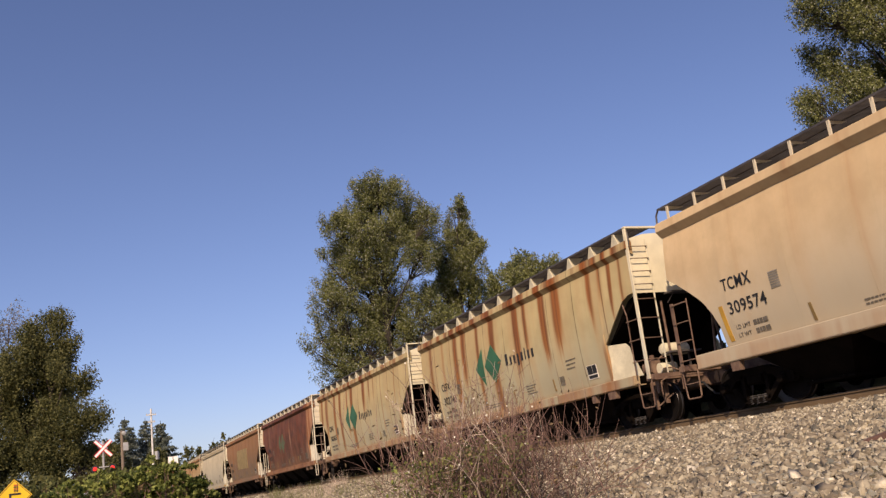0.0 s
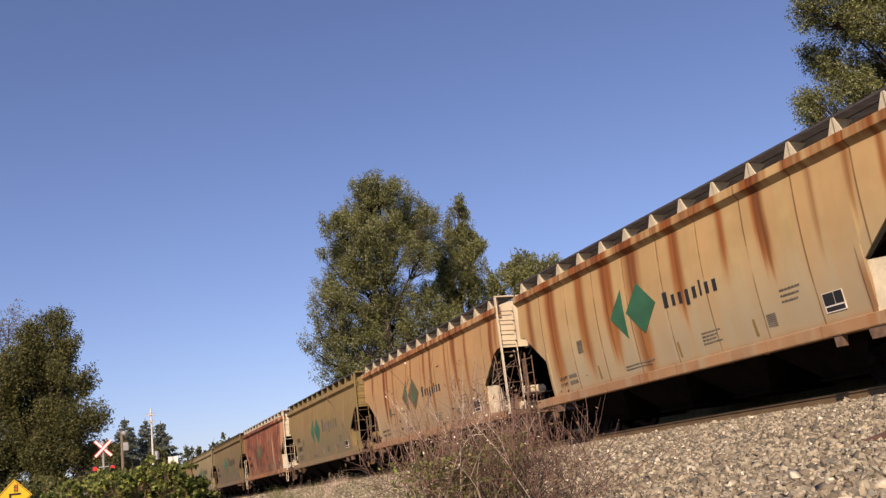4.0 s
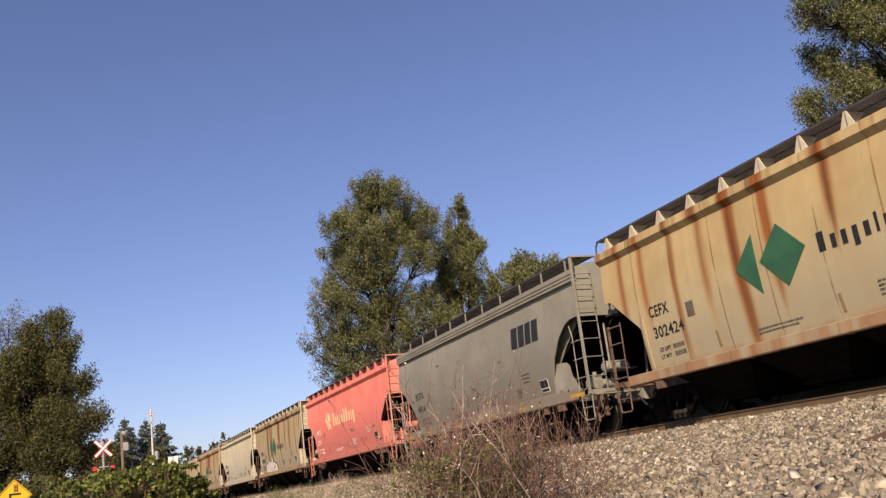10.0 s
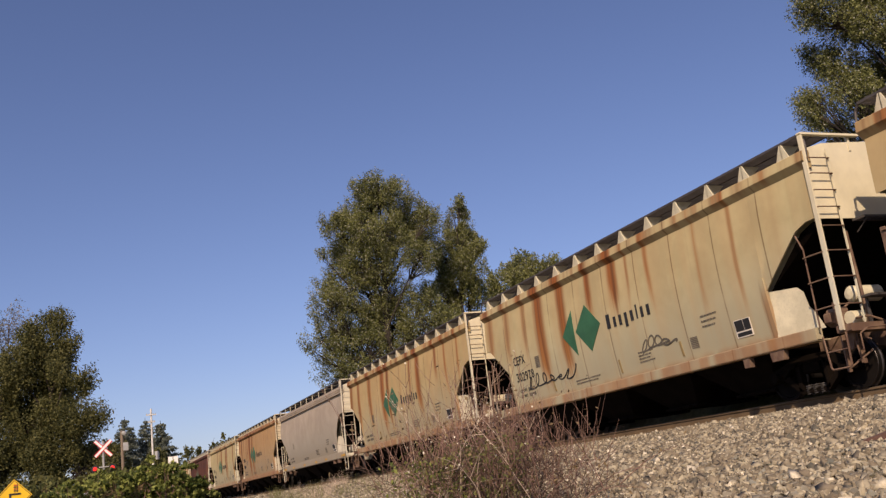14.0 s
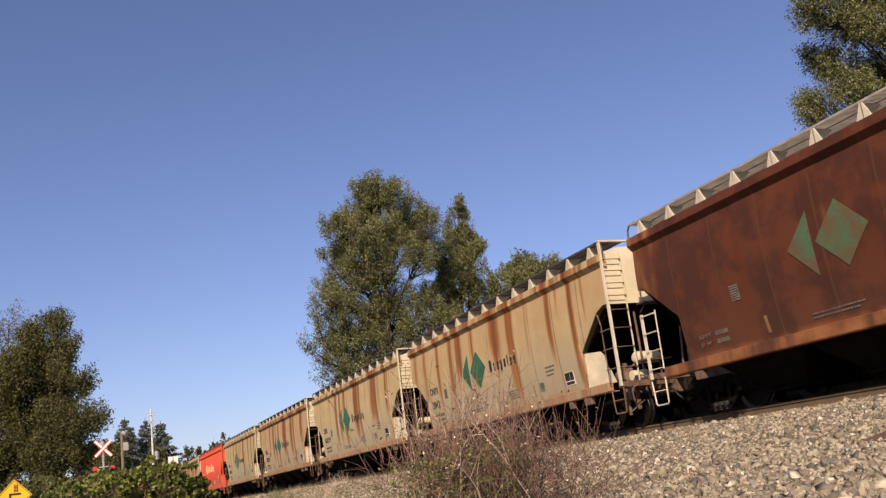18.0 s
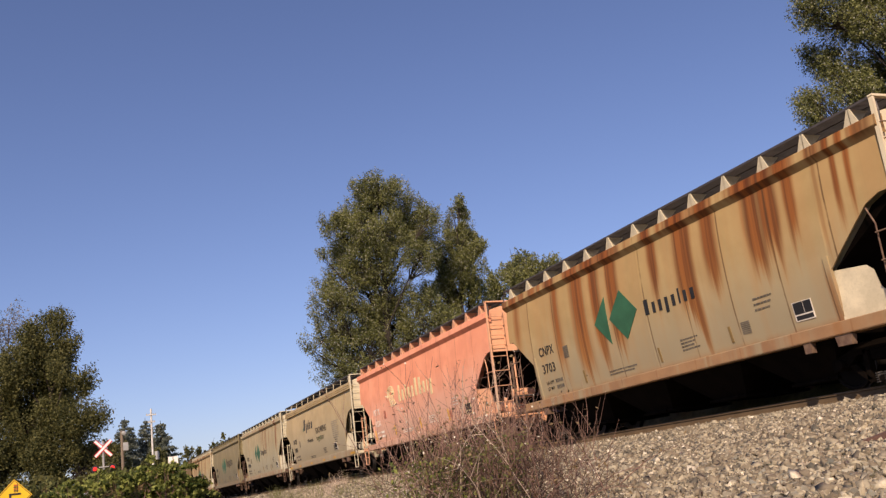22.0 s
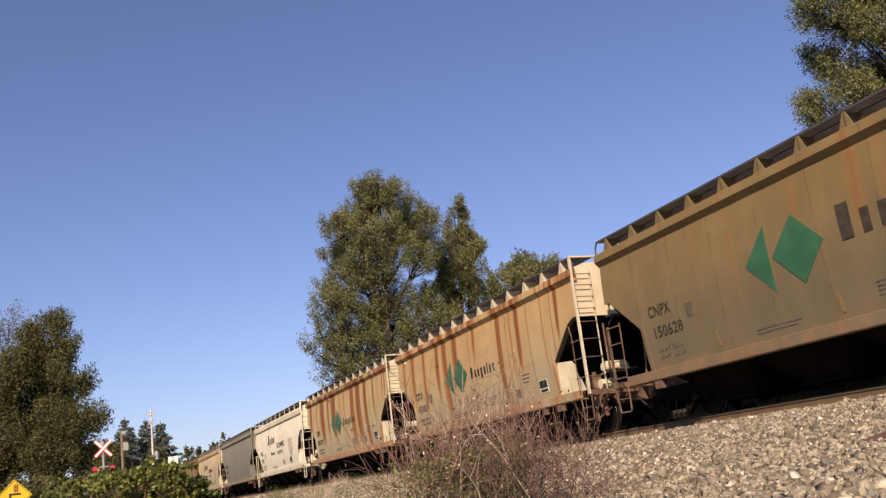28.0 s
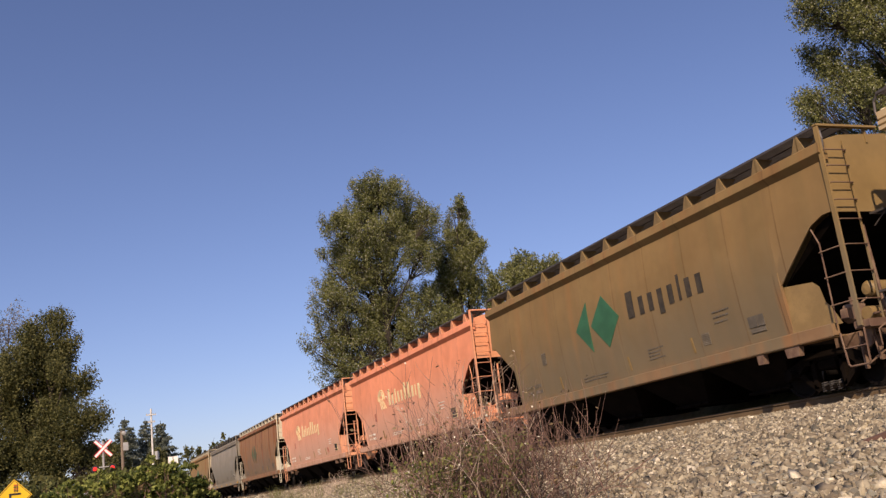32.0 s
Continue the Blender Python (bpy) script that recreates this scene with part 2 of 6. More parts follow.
GREEN_INK = plain("green_emblem", (0.030, 0.132, 0.062), 0.55, 0.0, 0.25, 1.5)
GREEN_FADED = plain("faded_green_emblem", (0.060, 0.130, 0.060), 0.65, 0.0, 0.4, 1.6, 0.15, (0.125, 0.070, 0.034))
YELLOW_STRIPE = plain("reflective_yellow", (0.52, 0.29, 0.035), 0.6, 0.0, 0.2)
YELLOW_DULL = plain("grimy_reflective_strip", (0.27, 0.175, 0.06), 0.7, 0.0, 0.3)
YELLOW_BRIGHT = plain("bright_reflective_yellow", (0.75, 0.43, 0.03), 0.5, 0.0, 0.2)
TAN_PATCH = plain("tan_patch", (0.31, 0.225, 0.092), 0.7, 0.0, 0.25)

# ---- mesh building ----
class Shape:
    """Vertices and faces gathered for one mesh."""

    def __init__(self):
        self.v, self.f = [], []

    def add(self, verts, faces):
        o = len(self.v)
        self.v += [tuple(p) for p in verts]
        self.f += [tuple(i + o for i in face) for face in faces]
        return self

    def box(self, x0, x1, y0, y1, z0, z1, bev=0.0):
        if bev <= 0:
            return self.add([(x, y, z) for x in (x0, x1) for y in (y0, y1) for z in (z0, z1)],
                            [(0, 1, 3, 2), (4, 6, 7, 5), (0, 4, 5, 1), (2, 3, 7, 6), (0, 2, 6, 4), (1, 5, 7, 3)])
        b = bev
        ring = [(y0 + b, z0), (y1 - b, z0), (y1, z0 + b), (y1, z1 - b), (y1 - b, z1), (y0 + b, z1), (y0, z1 - b), (y0, z0 + b)]
        return self.prism("x", ring, x0, x1)

    def prism(self, axis, ring, a, b):
        """A closed outline drawn out along an axis; ring holds the two other coordinates in x, y, z order."""
        n = len(ring)
        place = {"x": lambda s, p: (s, p[0], p[1]), "y": lambda s, p: (p[0], s, p[1]), "z": lambda s, p: (p[0], p[1], s)}[axis]
        verts = [place(a, p) for p in ring] + [place(b, p) for p in ring]
        faces = [tuple(range(n))[::-1], tuple(range(n, 2 * n))] + [(i, (i + 1) % n, (i + 1) % n + n, i + n) for i in range(n)]
        return self.add(verts, faces)

    def rod(self, p, q, r, n=6, r2=None):
        p, q = Vector(p), Vector(q)
        d = (q - p).normalized()
        s = d.orthogonal().normalized()
        t = d.cross(s)
        r2 = r if r2 is None else r2
        verts = [base + (s * math.cos(2 * math.pi * i / n) + t * math.sin(2 * math.pi * i / n)) * rad for base, rad in ((p, r), (q, r2)) for i in range(n)]
        return self.add(verts, [(i, (i + 1) % n, (i + 1) % n + n, i + n) for i in range(n)] + [tuple(range(n))[::-1], tuple(range(n, 2 * n))])

    def lathe(self, axis_pts, n=24):
        """Turned round the y axis: (y, radius) pairs."""
        m = len(axis_pts)
        verts = [(r * math.cos(2 * math.pi * i / n), y, r * math.sin(2 * math.pi * i / n)) for y, r in axis_pts for i in range(n)]
        faces = [(j * n + i, j * n + (i + 1) % n, (j + 1) * n + (i + 1) % n, (j + 1) * n + i) for j in range(m - 1) for i in range(n)]
        return self.add(verts, faces + [tuple(range(n)), tuple(range((m - 1) * n, m * n))[::-1]])

    def mesh(self, name, materials, smooth=False):
        me = bpy.data.meshes.new(name)
        me.from_pydata(self.v, [], self.f)
        for m in materials if isinstance(materials, (list, tuple)) else [materials]:
            me.materials.append(m)
        if smooth:
            me.shade_smooth()
            me.set_sharp_from_angle(angle=radians(38))
        me.update()
        return me


def part(name, shape, material, parent, label="", smooth=False, at=None):
    me = shape if isinstance(shape, bpy.types.Mesh) else shape.mesh(name, material, smooth)
    ob = new(name, me)
    ob.parent = parent
    if at is not None:
        ob.matrix_basis = at
    return tagged(ob, label)


def thing(name, at, label, category, group="", kind=""):
    ob = new(name)
    ob.matrix_basis = at
    ob.empty_display_size = 0.2
    return tagged(ob, label, category, group, kind)


def text_mesh(words, size, extrude=0.004, weight=0.002):
    """Lettering in the built-in font, upright in the x, z plane, facing -y, from its lower left corner."""
    cu = bpy.data.curves.new("lettering", "FONT")
    cu.body, cu.size, cu.extrude, cu.resolution_u = words, size, extrude, 3
    cu.space_character, cu.offset = 1.06, weight
    ob = bpy.data.objects.new("lettering", cu)
    scene.collection.objects.link(ob)
    bpy.context.view_layer.update()
    me = bpy.data.meshes.new_from_object(ob.evaluated_get(bpy.context.evaluated_depsgraph_get()))
    bpy.data.objects.remove(ob)
    me.transform(Matrix.Rotation(radians(90), 4, "X"))
    return me


# ---- the train ----
RAIL_TOP, TRACK_Y = 1.68, 14.30
HALF = 7.42          # half the body's length
TRUCK = 5.90
EAVE = {"angle": 4.045, "round": 4.15, "flow": 4.055}
SILL = 0.94
WHEEL_R = 0.457

# style, paint, streaks, blotches, reporting marks, number, emblem
LEADING_CARS = [
    ("round", (0.62, 0.46, 0.26), 0.25, 0.0, "TCMX", "309574", ""),
    ("angle", (0.504, 0.418, 0.208), 0.80, 0.0, "CEFX", "302740", "small"),
    ("angle", (0.504, 0.418, 0.208), 0.67, 0.0, "CEFX", "302603", "small"),
    ("angle", (0.46, 0.24, 0.12), 0.90, 0.885, "PTEX", "21251", "ghost"),
    ("angle", (0.27, 0.138, 0.053), 0.45, 0.30, "PTEX", "21951", "patch"),
    ("flow", (0.55, 0.47, 0.31), 0.05, 0.0, "TCMX", "311780", ""),
    ("angle", (0.488, 0.352, 0.157), 0.85, 0.0, "", "", "small"),
    ("angle", (0.472, 0.295, 0.128), 0.95, 0.15, "", "", "small"),
    ("angle", (0.259, 0.192, 0.0725), 0.35, 0.0, "CNPX", "150002", "large"),
    ("angle", (0.58, 0.30, 0.15), 0.95, 0.80, "PTEX", "21666", "ghost"),
    ("angle", (0.193, 0.139, 0.0556), 0.20, 0.0, "CNPX", "150216", "large"),
    ("angle", (0.282, 0.231, 0.115), 0.25, 0.0, "CNPX", "150446", "large"),
    ("angle", (0.235, 0.169, 0.0687), 0.30, 0.0, "CNPX", "150178", "large"),
]
SECOND_CARS = [
    ("angle", (0.488, 0.386, 0.179), 0.70, 0.0, "CITX", "151341", "small"),
    ("angle", (0.504, 0.41, 0.199), 0.65, 0.0, "CEFX", "302424", "small"),
    ("flow", (0.270, 0.264, 0.208), 0.0, 0.0, "POTX", "4414", "block"),
    ("angle", (0.99, 0.27, 0.20), 0.12, 0.0, "POTX", "2211", "pale"),
    ("angle", (0.439, 0.386, 0.208), 0.65, 0.0, "CEFX", "302335", "small"),
    ("round", (0.63, 0.565, 0.375), 0.0, 0.0, "TCMX", "309545", ""),
    ("angle", (0.488, 0.401, 0.208), 0.85, 0.10, "CEFX", "302327", "small"),
    ("angle", (0.497, 0.426, 0.228), 0.62, 0.0, "CEFX", "302978", "small"),
    ("angle", (0.488, 0.376, 0.179), 0.70, 0.0, "", "", "small"),
    ("flow", (0.42, 0.35, 0.27), 0.0, 0.0, "", "", ""),
    ("angle", (0.455, 0.295, 0.128), 0.98, 0.18, "CNPX", "4894", "small"),
    ("angle", (0.497, 0.426, 0.214), 0.62, 0.0, "CEFX", "302880", "small"),
    ("angle", (0.30, 0.12, 0.05), 0.60, 0.97, "", "", "ghost"),
]
THIRD_CARS = [
    ("angle", (0.488, 0.376, 0.186), 0.75, 0.0, "CNPX", "3842", "small"),
    ("angle", (0.504, 0.41, 0.208), 0.72, 0.0, "CEFX", "302739", "small"),
    ("angle", (0.488, 0.368, 0.186), 0.90, 0.08, "CEFX", "302258", "small"),
    ("angle", (0.497, 0.41, 0.199), 0.62, 0.0, "CEFX", "302814", "small"),
    ("angle", (0.99, 0.125, 0.05), 0.08, 0.0, "POTX", "3639", "pale"),
    ("angle", (0.472, 0.344, 0.15), 0.85, 0.08, "CNPX", "3703", "small"),
    ("angle", (0.98, 0.385, 0.225), 0.20, 0.0, "POTX", "1231", "pale"),
    ("flow", (0.5, 0.39, 0.21), 0.20, 0.0, "SHQX", "3808", "leaf"),
    ("angle", (0.462, 0.405, 0.241), 0.48, 0.0, "CITX", "151906", "small"),
    ("angle", (0.270, 0.226, 0.118), 0.14, 0.0, "CNPX", "1670", "large"),
    ("angle", (0.488, 0.401, 0.208), 0.70, 0.0, "CEFX", "302342", "small"),
    ("angle", (0.212, 0.149, 0.0687), 0.25, 0.0, "", "", "large"),
    ("angle", (0.228, 0.145, 0.0573), 0.30, 0.0, "CNPX", "150191", "large"),
]
LAST_CARS = [
    ("angle", (0.204, 0.153, 0.0649), 0.25, 0.0, "CNPX", "150628", "large"),
    ("angle", (0.488, 0.352, 0.157), 0.75, 0.0, "CITX", "151023", "small"),
    ("angle", (0.472, 0.386, 0.186), 0.88, 0.10, "CEFX", "302778", "small"),
    ("flow", (0.82, 0.78, 0.60), 0.15, 0.0, "SHQX", "2247", "leaf"),
    ("angle", (0.24, 0.228, 0.172), 0.0, 0.0, "POTX", "4010", "stripe"),
    ("flow", (0.54, 0.42, 0.24), 0.15, 0.0, "SHQX", "3887", "leaf"),
    ("angle", (0.232, 0.156, 0.063), 0.28, 0.0, "", "", "large"),
    ("angle", (0.86, 0.32, 0.17), 0.20, 0.0, "", "", "pale"),
    ("angle", (0.86, 0.34, 0.19), 0.25, 0.0, "", "", "pale"),
    ("angle", (0.28, 0.15, 0.07), 0.80, 0.35, "", "", "ghost"),
    ("flow", (0.28, 0.25, 0.2), 0.05, 0.0, "", "", ""),
    ("angle", (0.293, 0.196, 0.0782), 0.52, 0.0, "", "", "small"),
]
CARS = LEADING_CARS + SECOND_CARS + THIRD_CARS + LAST_CARS

rust_runs(2, (-6.45, 0.27, 0.6, 0.9), (-5.25, 0.19, 0.4, 0.7), (-4.05, 0.29, 0.8, 0.8), (-3.28, 0.32, 0.7, 0.6), (-2.1, 0.2, 0.7, 0.9), (-0.93, 0.27, 0.9, 1), (0.87, 0.32, 0.9, 0.6), (1.53, 0.19, 0.7, 0.5), (2.67, 0.24, 1, 0.6), (3.48, 0.32, 0.9, 0.55), (5.34, 0.19, 0.7, 0.45), (5.91, 0.17, 0.5, 0.4), (6.37, 0.12, 0.9, 0.4), (6.89, 0.11, 0.6, 0.5))
rust_runs(3, (-6.86, 0.35, 0.6, 0.6), (-5.92, 0.46, 0.6, 0.6), (-4.32, 0.3, 0.7, 0.8), (-3.28, 0.28, 0.8, 0.9), (-1.97, 0.2, 0.6, 0.8), (-1.16, 0.29, 0.9, 1), (0.85, 0.29, 0.9, 0.4), (1.73, 0.19, 0.6, 0.3), (2.37, 0.15, 0.5, 0.3), (3.43, 0.1, 0.5, 0.9), (5.31, 0.11, 0.5, 0.5))
rust_runs(7, (-6.71, 0.33, 0.6, 0.8), (-5.38, 0.42, 0.8, 0.9), (-3.74, 0.38, 0.7, 0.8), (-2.37, 0.36, 0.9, 0.8), (-1.16, 0.42, 0.8, 1), (0.6, 0.3, 0.8, 0.6), (2.26, 0.21, 0.6, 0.5), (3.46, 0.25, 0.9, 0.5), (4.86, 0.15, 0.5, 0.5), (5.79, 0.16, 0.5, 0.4), (6.57, 0.14, 0.6, 0.5))
rust_runs(9, (-5.55, 0.25, 0.25, 0.8), (-4.47, 0.19, 0.25, 0.6), (-3.43, 0.3, 0.32, 0.8), (-2.57, 0.2, 0.4, 0.9), (-1.3, 0.19, 0.45, 0.8), (-0.65, 0.14, 0.4, 0.6), (0.25, 0.13, 0.3, 0.5), (2.12, 0.19, 0.25, 0.4), (3.03, 0.2, 0.25, 0.4), (3.58, 0.16, 0.25, 0.4), (4.9, 0.1, 0.25, 0.4))
rust_runs(11, (-2.05, 0.29, 0.15, 0.5), (0.57, 0.2, 0.2, 0.5), (1.53, 0.19, 0.2, 0.5), (3.75, 0.16, 0.15, 0.4), (6.28, 0.09, 0.4, 1))
rust_runs(12, (0.52, 0.22, 0.18, 0.5), (1.7, 0.19, 0.18, 0.5), (-2.42, 0.22, 0.18, 0.5), (4.03, 0.12, 0.12, 0.4))
rust_runs(13, (0.48, 0.23, 0.25, 0.5), (1.37, 0.17, 0.28, 0.5), (2.1, 0.16, 0.25, 0.5), (2.83, 0.11, 0.2, 0.5), (3.99, 0.14, 0.22, 0.4), (4.4, 0.13, 0.22, 0.4))
rust_runs(14, (-7.04, 0.3, 0.8, 0.7), (-5.84, 0.35, 0.7, 0.8), (-4.72, 0.27, 0.6, 0.6), (-3.77, 0.19, 0.7, 0.8), (-2.22, 0.28, 0.7, 0.7), (-1.5, 0.27, 0.9, 0.8), (-0.24, 0.15, 0.6, 0.9), (0.8, 0.32, 0.8, 0.45), (1.52, 0.26, 0.7, 0.4), (3.72, 0.29, 0.9, 0.9), (5.29, 0.12, 0.6, 0.6), (5.96, 0.21, 0.8, 0.3), (6.78, 0.11, 0.5, 0.4))
rust_runs(15, (-6.55, 0.23, 0.5, 0.8), (-5.64, 0.22, 0.5, 0.7), (-4.44, 0.17, 0.6, 0.9), (-3.38, 0.25, 0.5, 0.6), (-2.29, 0.24, 0.8, 1), (-1.27, 0.22, 0.7, 0.7), (0.41, 0.2, 0.7, 0.4), (2.33, 0.21, 1, 0.5), (3.39, 0.19, 1, 0.8), (3.76, 0.12, 0.6, 1), (4.99, 0.1, 0.6, 0.5))
rust_runs(17, (-3.55, 0.29, 0.12, 0.6), (-1.33, 0.2, 0.15, 0.6), (1.28, 0.16, 0.15, 0.6), (3.72, 0.17, 0.22, 0.7), (5.27, 0.12, 0.15, 0.6))
rust_runs(18, (-6.89, 0.22, 0.4, 0.5), (-5.95, 0.29, 0.4, 0.5), (-3.07, 0.35, 0.9, 0.8), (-2.23, 0.28, 0.9, 0.8), (-1.69, 0.21, 0.8, 0.8), (0.52, 0.32, 1, 0.4), (0.82, 0.13, 0.8, 0.9), (2.42, 0.2, 0.8, 0.6), (3.56, 0.14, 0.9, 0.6), (3.84, 0.14, 0.7, 0.7), (5.21, 0.13, 0.8, 0.9), (6, 0.11, 0.4, 0.2), (6.46, 0.14, 0.7, 0.3))
rust_runs(20, (-6.28, 0.46, 1, 1), (-5.65, 0.25, 0.8, 0.8), (-4.84, 0.19, 0.6, 0.8), (-4.11, 0.17, 0.5, 0.6), (-3.2, 0.22, 0.4, 0.4), (-1.73, 0.34, 0.9, 0.4), (-0.51, 0.57, 1, 0.45), (0.31, 0.37, 1, 0.4), (0.81, 0.2, 0.9, 0.8), (1.45, 0.16, 0.6, 0.6), (2.65, 0.14, 0.3, 0.5), (3.47, 0.35, 1, 0.9), (4.18, 0.16, 0.5, 0.4), (4.94, 0.12, 0.5, 0.4), (5.44, 0.21, 0.9, 0.3), (6.24, 0.12, 0.7, 0.3))
rust_runs(21, (-7.04, 0.42, 0.5, 0.5), (-5.81, 0.33, 0.5, 0.5), (-4.61, 0.25, 0.5, 0.5), (-3.64, 0.4, 0.8, 0.8), (-2.29, 0.32, 0.8, 0.8), (-0.78, 0.24, 0.7, 0.4), (0.44, 0.3, 0.8, 0.4), (1.12, 0.12, 0.5, 0.4), (1.99, 0.16, 0.5, 0.5), (3.81, 0.2, 0.35, 0.8), (5.07, 0.12, 0.5, 0.7))
rust_runs(22, (-7.18, 0.38, 0.6, 0.7), (-5.98, 0.35, 0.6, 0.7), (-4.25, 0.33, 0.6, 0.7), (-2.37, 0.43, 0.7, 0.8), (-1.61, 0.28, 0.7, 0.7), (1.2, 0.23, 0.6, 0.4), (2.12, 0.38, 0.7, 0.7), (4.12, 0.24, 0.6, 0.4), (5.05, 0.18, 0.5, 0.6), (6.26, 0.16, 0.5, 0.5))
rust_runs(24, (-7.01, 0.25, 0.8, 0.4), (-6.17, 0.33, 0.9, 0.5), (-5.26, 0.16, 0.6, 0.4), (-4.19, 0.14, 0.7, 0.5), (-3.64, 0.18, 0.8, 0.6), (-2.92, 0.22, 1, 0.9), (-2.57, 0.21, 1, 0.8), (-1.71, 0.25, 1, 1), (-1.25, 0.12, 0.7, 1))
rust_runs(25, (-7.28, 0.18, 0.2, 0.5), (-2.91, 0.32, 0.5, 0.5), (-1.84, 0.21, 0.6, 0.6), (-0.69, 0.45, 1, 0.6), (-0.02, 0.11, 0.4, 0.9), (0.91, 0.14, 0.5, 0.5), (1.71, 0.25, 1, 0.8), (2.08, 0.12, 0.6, 1), (2.44, 0.26, 0.9, 0.7), (3.78, 0.11, 0.5, 0.6), (5.06, 0.06, 0.3, 0.5), (5.59, 0.27, 0.9, 0.7))
rust_runs(27, (-6.97, 0.37, 0.5, 0.5), (-5.93, 0.28, 0.5, 0.6), (-4.58, 0.25, 0.6, 0.7), (-3.33, 0.29, 0.7, 0.8), (-2.54, 0.38, 0.9, 0.5), (-1.32, 0.2, 0.6, 0.6), (0.51, 0.53, 0.8, 0.5), (1.67, 0.32, 0.9, 0.9), (2.78, 0.19, 0.4, 0.6), (4.22, 0.2, 0.8, 0.6), (4.75, 0.12, 0.5, 0.3), (5.49, 0.2, 0.8, 0.9), (6.19, 0.14, 0.5, 0.4))
rust_runs(28, (-6.05, 0.22, 0.3, 0.6), (-4.12, 0.19, 0.4, 0.7), (-2.88, 0.3, 0.7, 0.8), (-2.17, 0.22, 0.7, 0.8), (-1.29, 0.27, 0.8, 0.9), (-0.82, 0.12, 0.5, 0.9), (0.71, 0.5, 1, 0.7), (1.33, 0.17, 0.7, 0.9), (2.29, 0.12, 0.4, 0.5), (3.33, 0.29, 0.9, 0.6), (3.8, 0.25, 0.9, 0.7), (4.26, 0.14, 0.5, 0.5), (5.33, 0.19, 0.8, 0.6), (5.61, 0.09, 0.6, 0.9))
rust_runs(29, (-7, 0.34, 0.6, 0.4), (-5.41, 0.24, 0.5, 0.5), (-3.84, 0.28, 0.7, 0.6), (-2.67, 0.31, 0.9, 0.7), (-1.98, 0.2, 0.7, 0.9), (-1.09, 0.23, 0.8, 0.9), (0.65, 0.51, 1, 0.6), (1.19, 0.16, 0.8, 0.9), (2.74, 0.39, 1, 0.7), (3.4, 0.22, 0.9, 1), (3.9, 0.09, 0.5, 0.5), (5.22, 0.19, 0.9, 0.5), (5.54, 0.16, 0.9, 0.6), (5.79, 0.07, 0.7, 0.9), (6.88, 0.11, 0.5, 0.5))
rust_runs(30, (-6.83, 0.21, 0.3, 0.5), (-5.48, 0.25, 0.4, 0.6), (-4.23, 0.17, 0.5, 0.8), (-2.86, 0.27, 0.7, 0.5), (-1.49, 0.29, 0.7, 0.7), (-0.91, 0.14, 0.5, 0.6), (-0.2, 0.11, 0.7, 0.7), (0.43, 0.29, 0.6, 0.4), (1.67, 0.33, 1, 0.8), (2.33, 0.11, 0.6, 0.9), (3.59, 0.12, 0.6, 0.3), (3.9, 0.19, 0.9, 0.6), (5.18, 0.19, 0.9, 0.8), (6.36, 0.17, 0.9, 0.5))
rust_runs(32, (-6.81, 0.36, 0.5, 0.5), (-4.33, 0.37, 0.6, 0.8), (-3.11, 0.51, 0.8, 0.9), (-2.19, 0.32, 0.9, 0.8), (-1.33, 0.35, 0.9, 0.7), (0.5, 0.27, 0.8, 0.4), (1.65, 0.4, 1, 0.6), (1.88, 0.16, 0.7, 1), (2.62, 0.33, 0.9, 0.5), (4.07, 0.36, 1, 0.5), (4.6, 0.25, 1, 0.4), (5.11, 0.21, 0.9, 0.4), (5.83, 0.09, 0.5, 0.6), (6.29, 0.11, 0.8, 0.4), (6.62, 0.11, 0.7, 0.4))
rust_runs(33, (-3.36, 0.16, 0.2, 0.7), (-1.8, 0.14, 0.2, 0.8), (0.64, 0.12, 0.2, 0.6), (2.39, 0.1, 0.18, 0.6), (3.66, 0.09, 0.2, 0.7), (5.43, 0.1, 0.2, 0.6))
rust_runs(35, (-4.68, 0.18, 0.4, 0.7), (-3.6, 0.17, 0.3, 0.5), (0.36, 0.15, 0.6, 0.3), (0.93, 0.16, 0.8, 0.5), (1.73, 0.13, 0.8, 0.5), (2.06, 0.11, 0.8, 0.5), (2.98, 0.1, 0.5, 0.6), (4.28, 0.09, 0.6, 0.3), (5.23, 0.2, 0.9, 0.5), (5.56, 0.11, 0.6, 0.5))
rust_runs(36, (-2.5, 0.22, 0.15, 0.6), (-0.28, 0.18, 0.2, 0.6), (2.09, 0.19, 0.2, 0.6), (3.81, 0.14, 0.15, 0.5))
rust_runs(37, (-7.21, 0.22, 0.5, 0.6), (-5.38, 0.33, 0.7, 0.9), (-4.28, 0.31, 0.8, 0.8), (-3.44, 0.23, 0.7, 0.7), (-2.07, 0.37, 0.9, 0.8), (-1.39, 0.3, 0.8, 0.7), (0.51, 0.31, 1, 0.8), (2.2, 0.16, 0.7, 0.9), (3.26, 0.18, 0.8, 0.8), (5.26, 0.09, 0.6, 0.7), (6.08, 0.11, 0.5, 0.4), (6.69, 0.13, 0.9, 0.5))
rust_runs(40, (-3.52, 0.22, 0.25, 0.5), (-2.44, 0.2, 0.3, 0.6), (-0.49, 0.22, 0.3, 0.6), (1.04, 0.27, 0.38, 0.5), (1.67, 0.19, 0.3, 0.6), (2.41, 0.17, 0.3, 0.6), (3.1, 0.14, 0.25, 0.5), (4.66, 0.14, 0.4, 0.4), (5.12, 0.11, 0.25, 0.4))
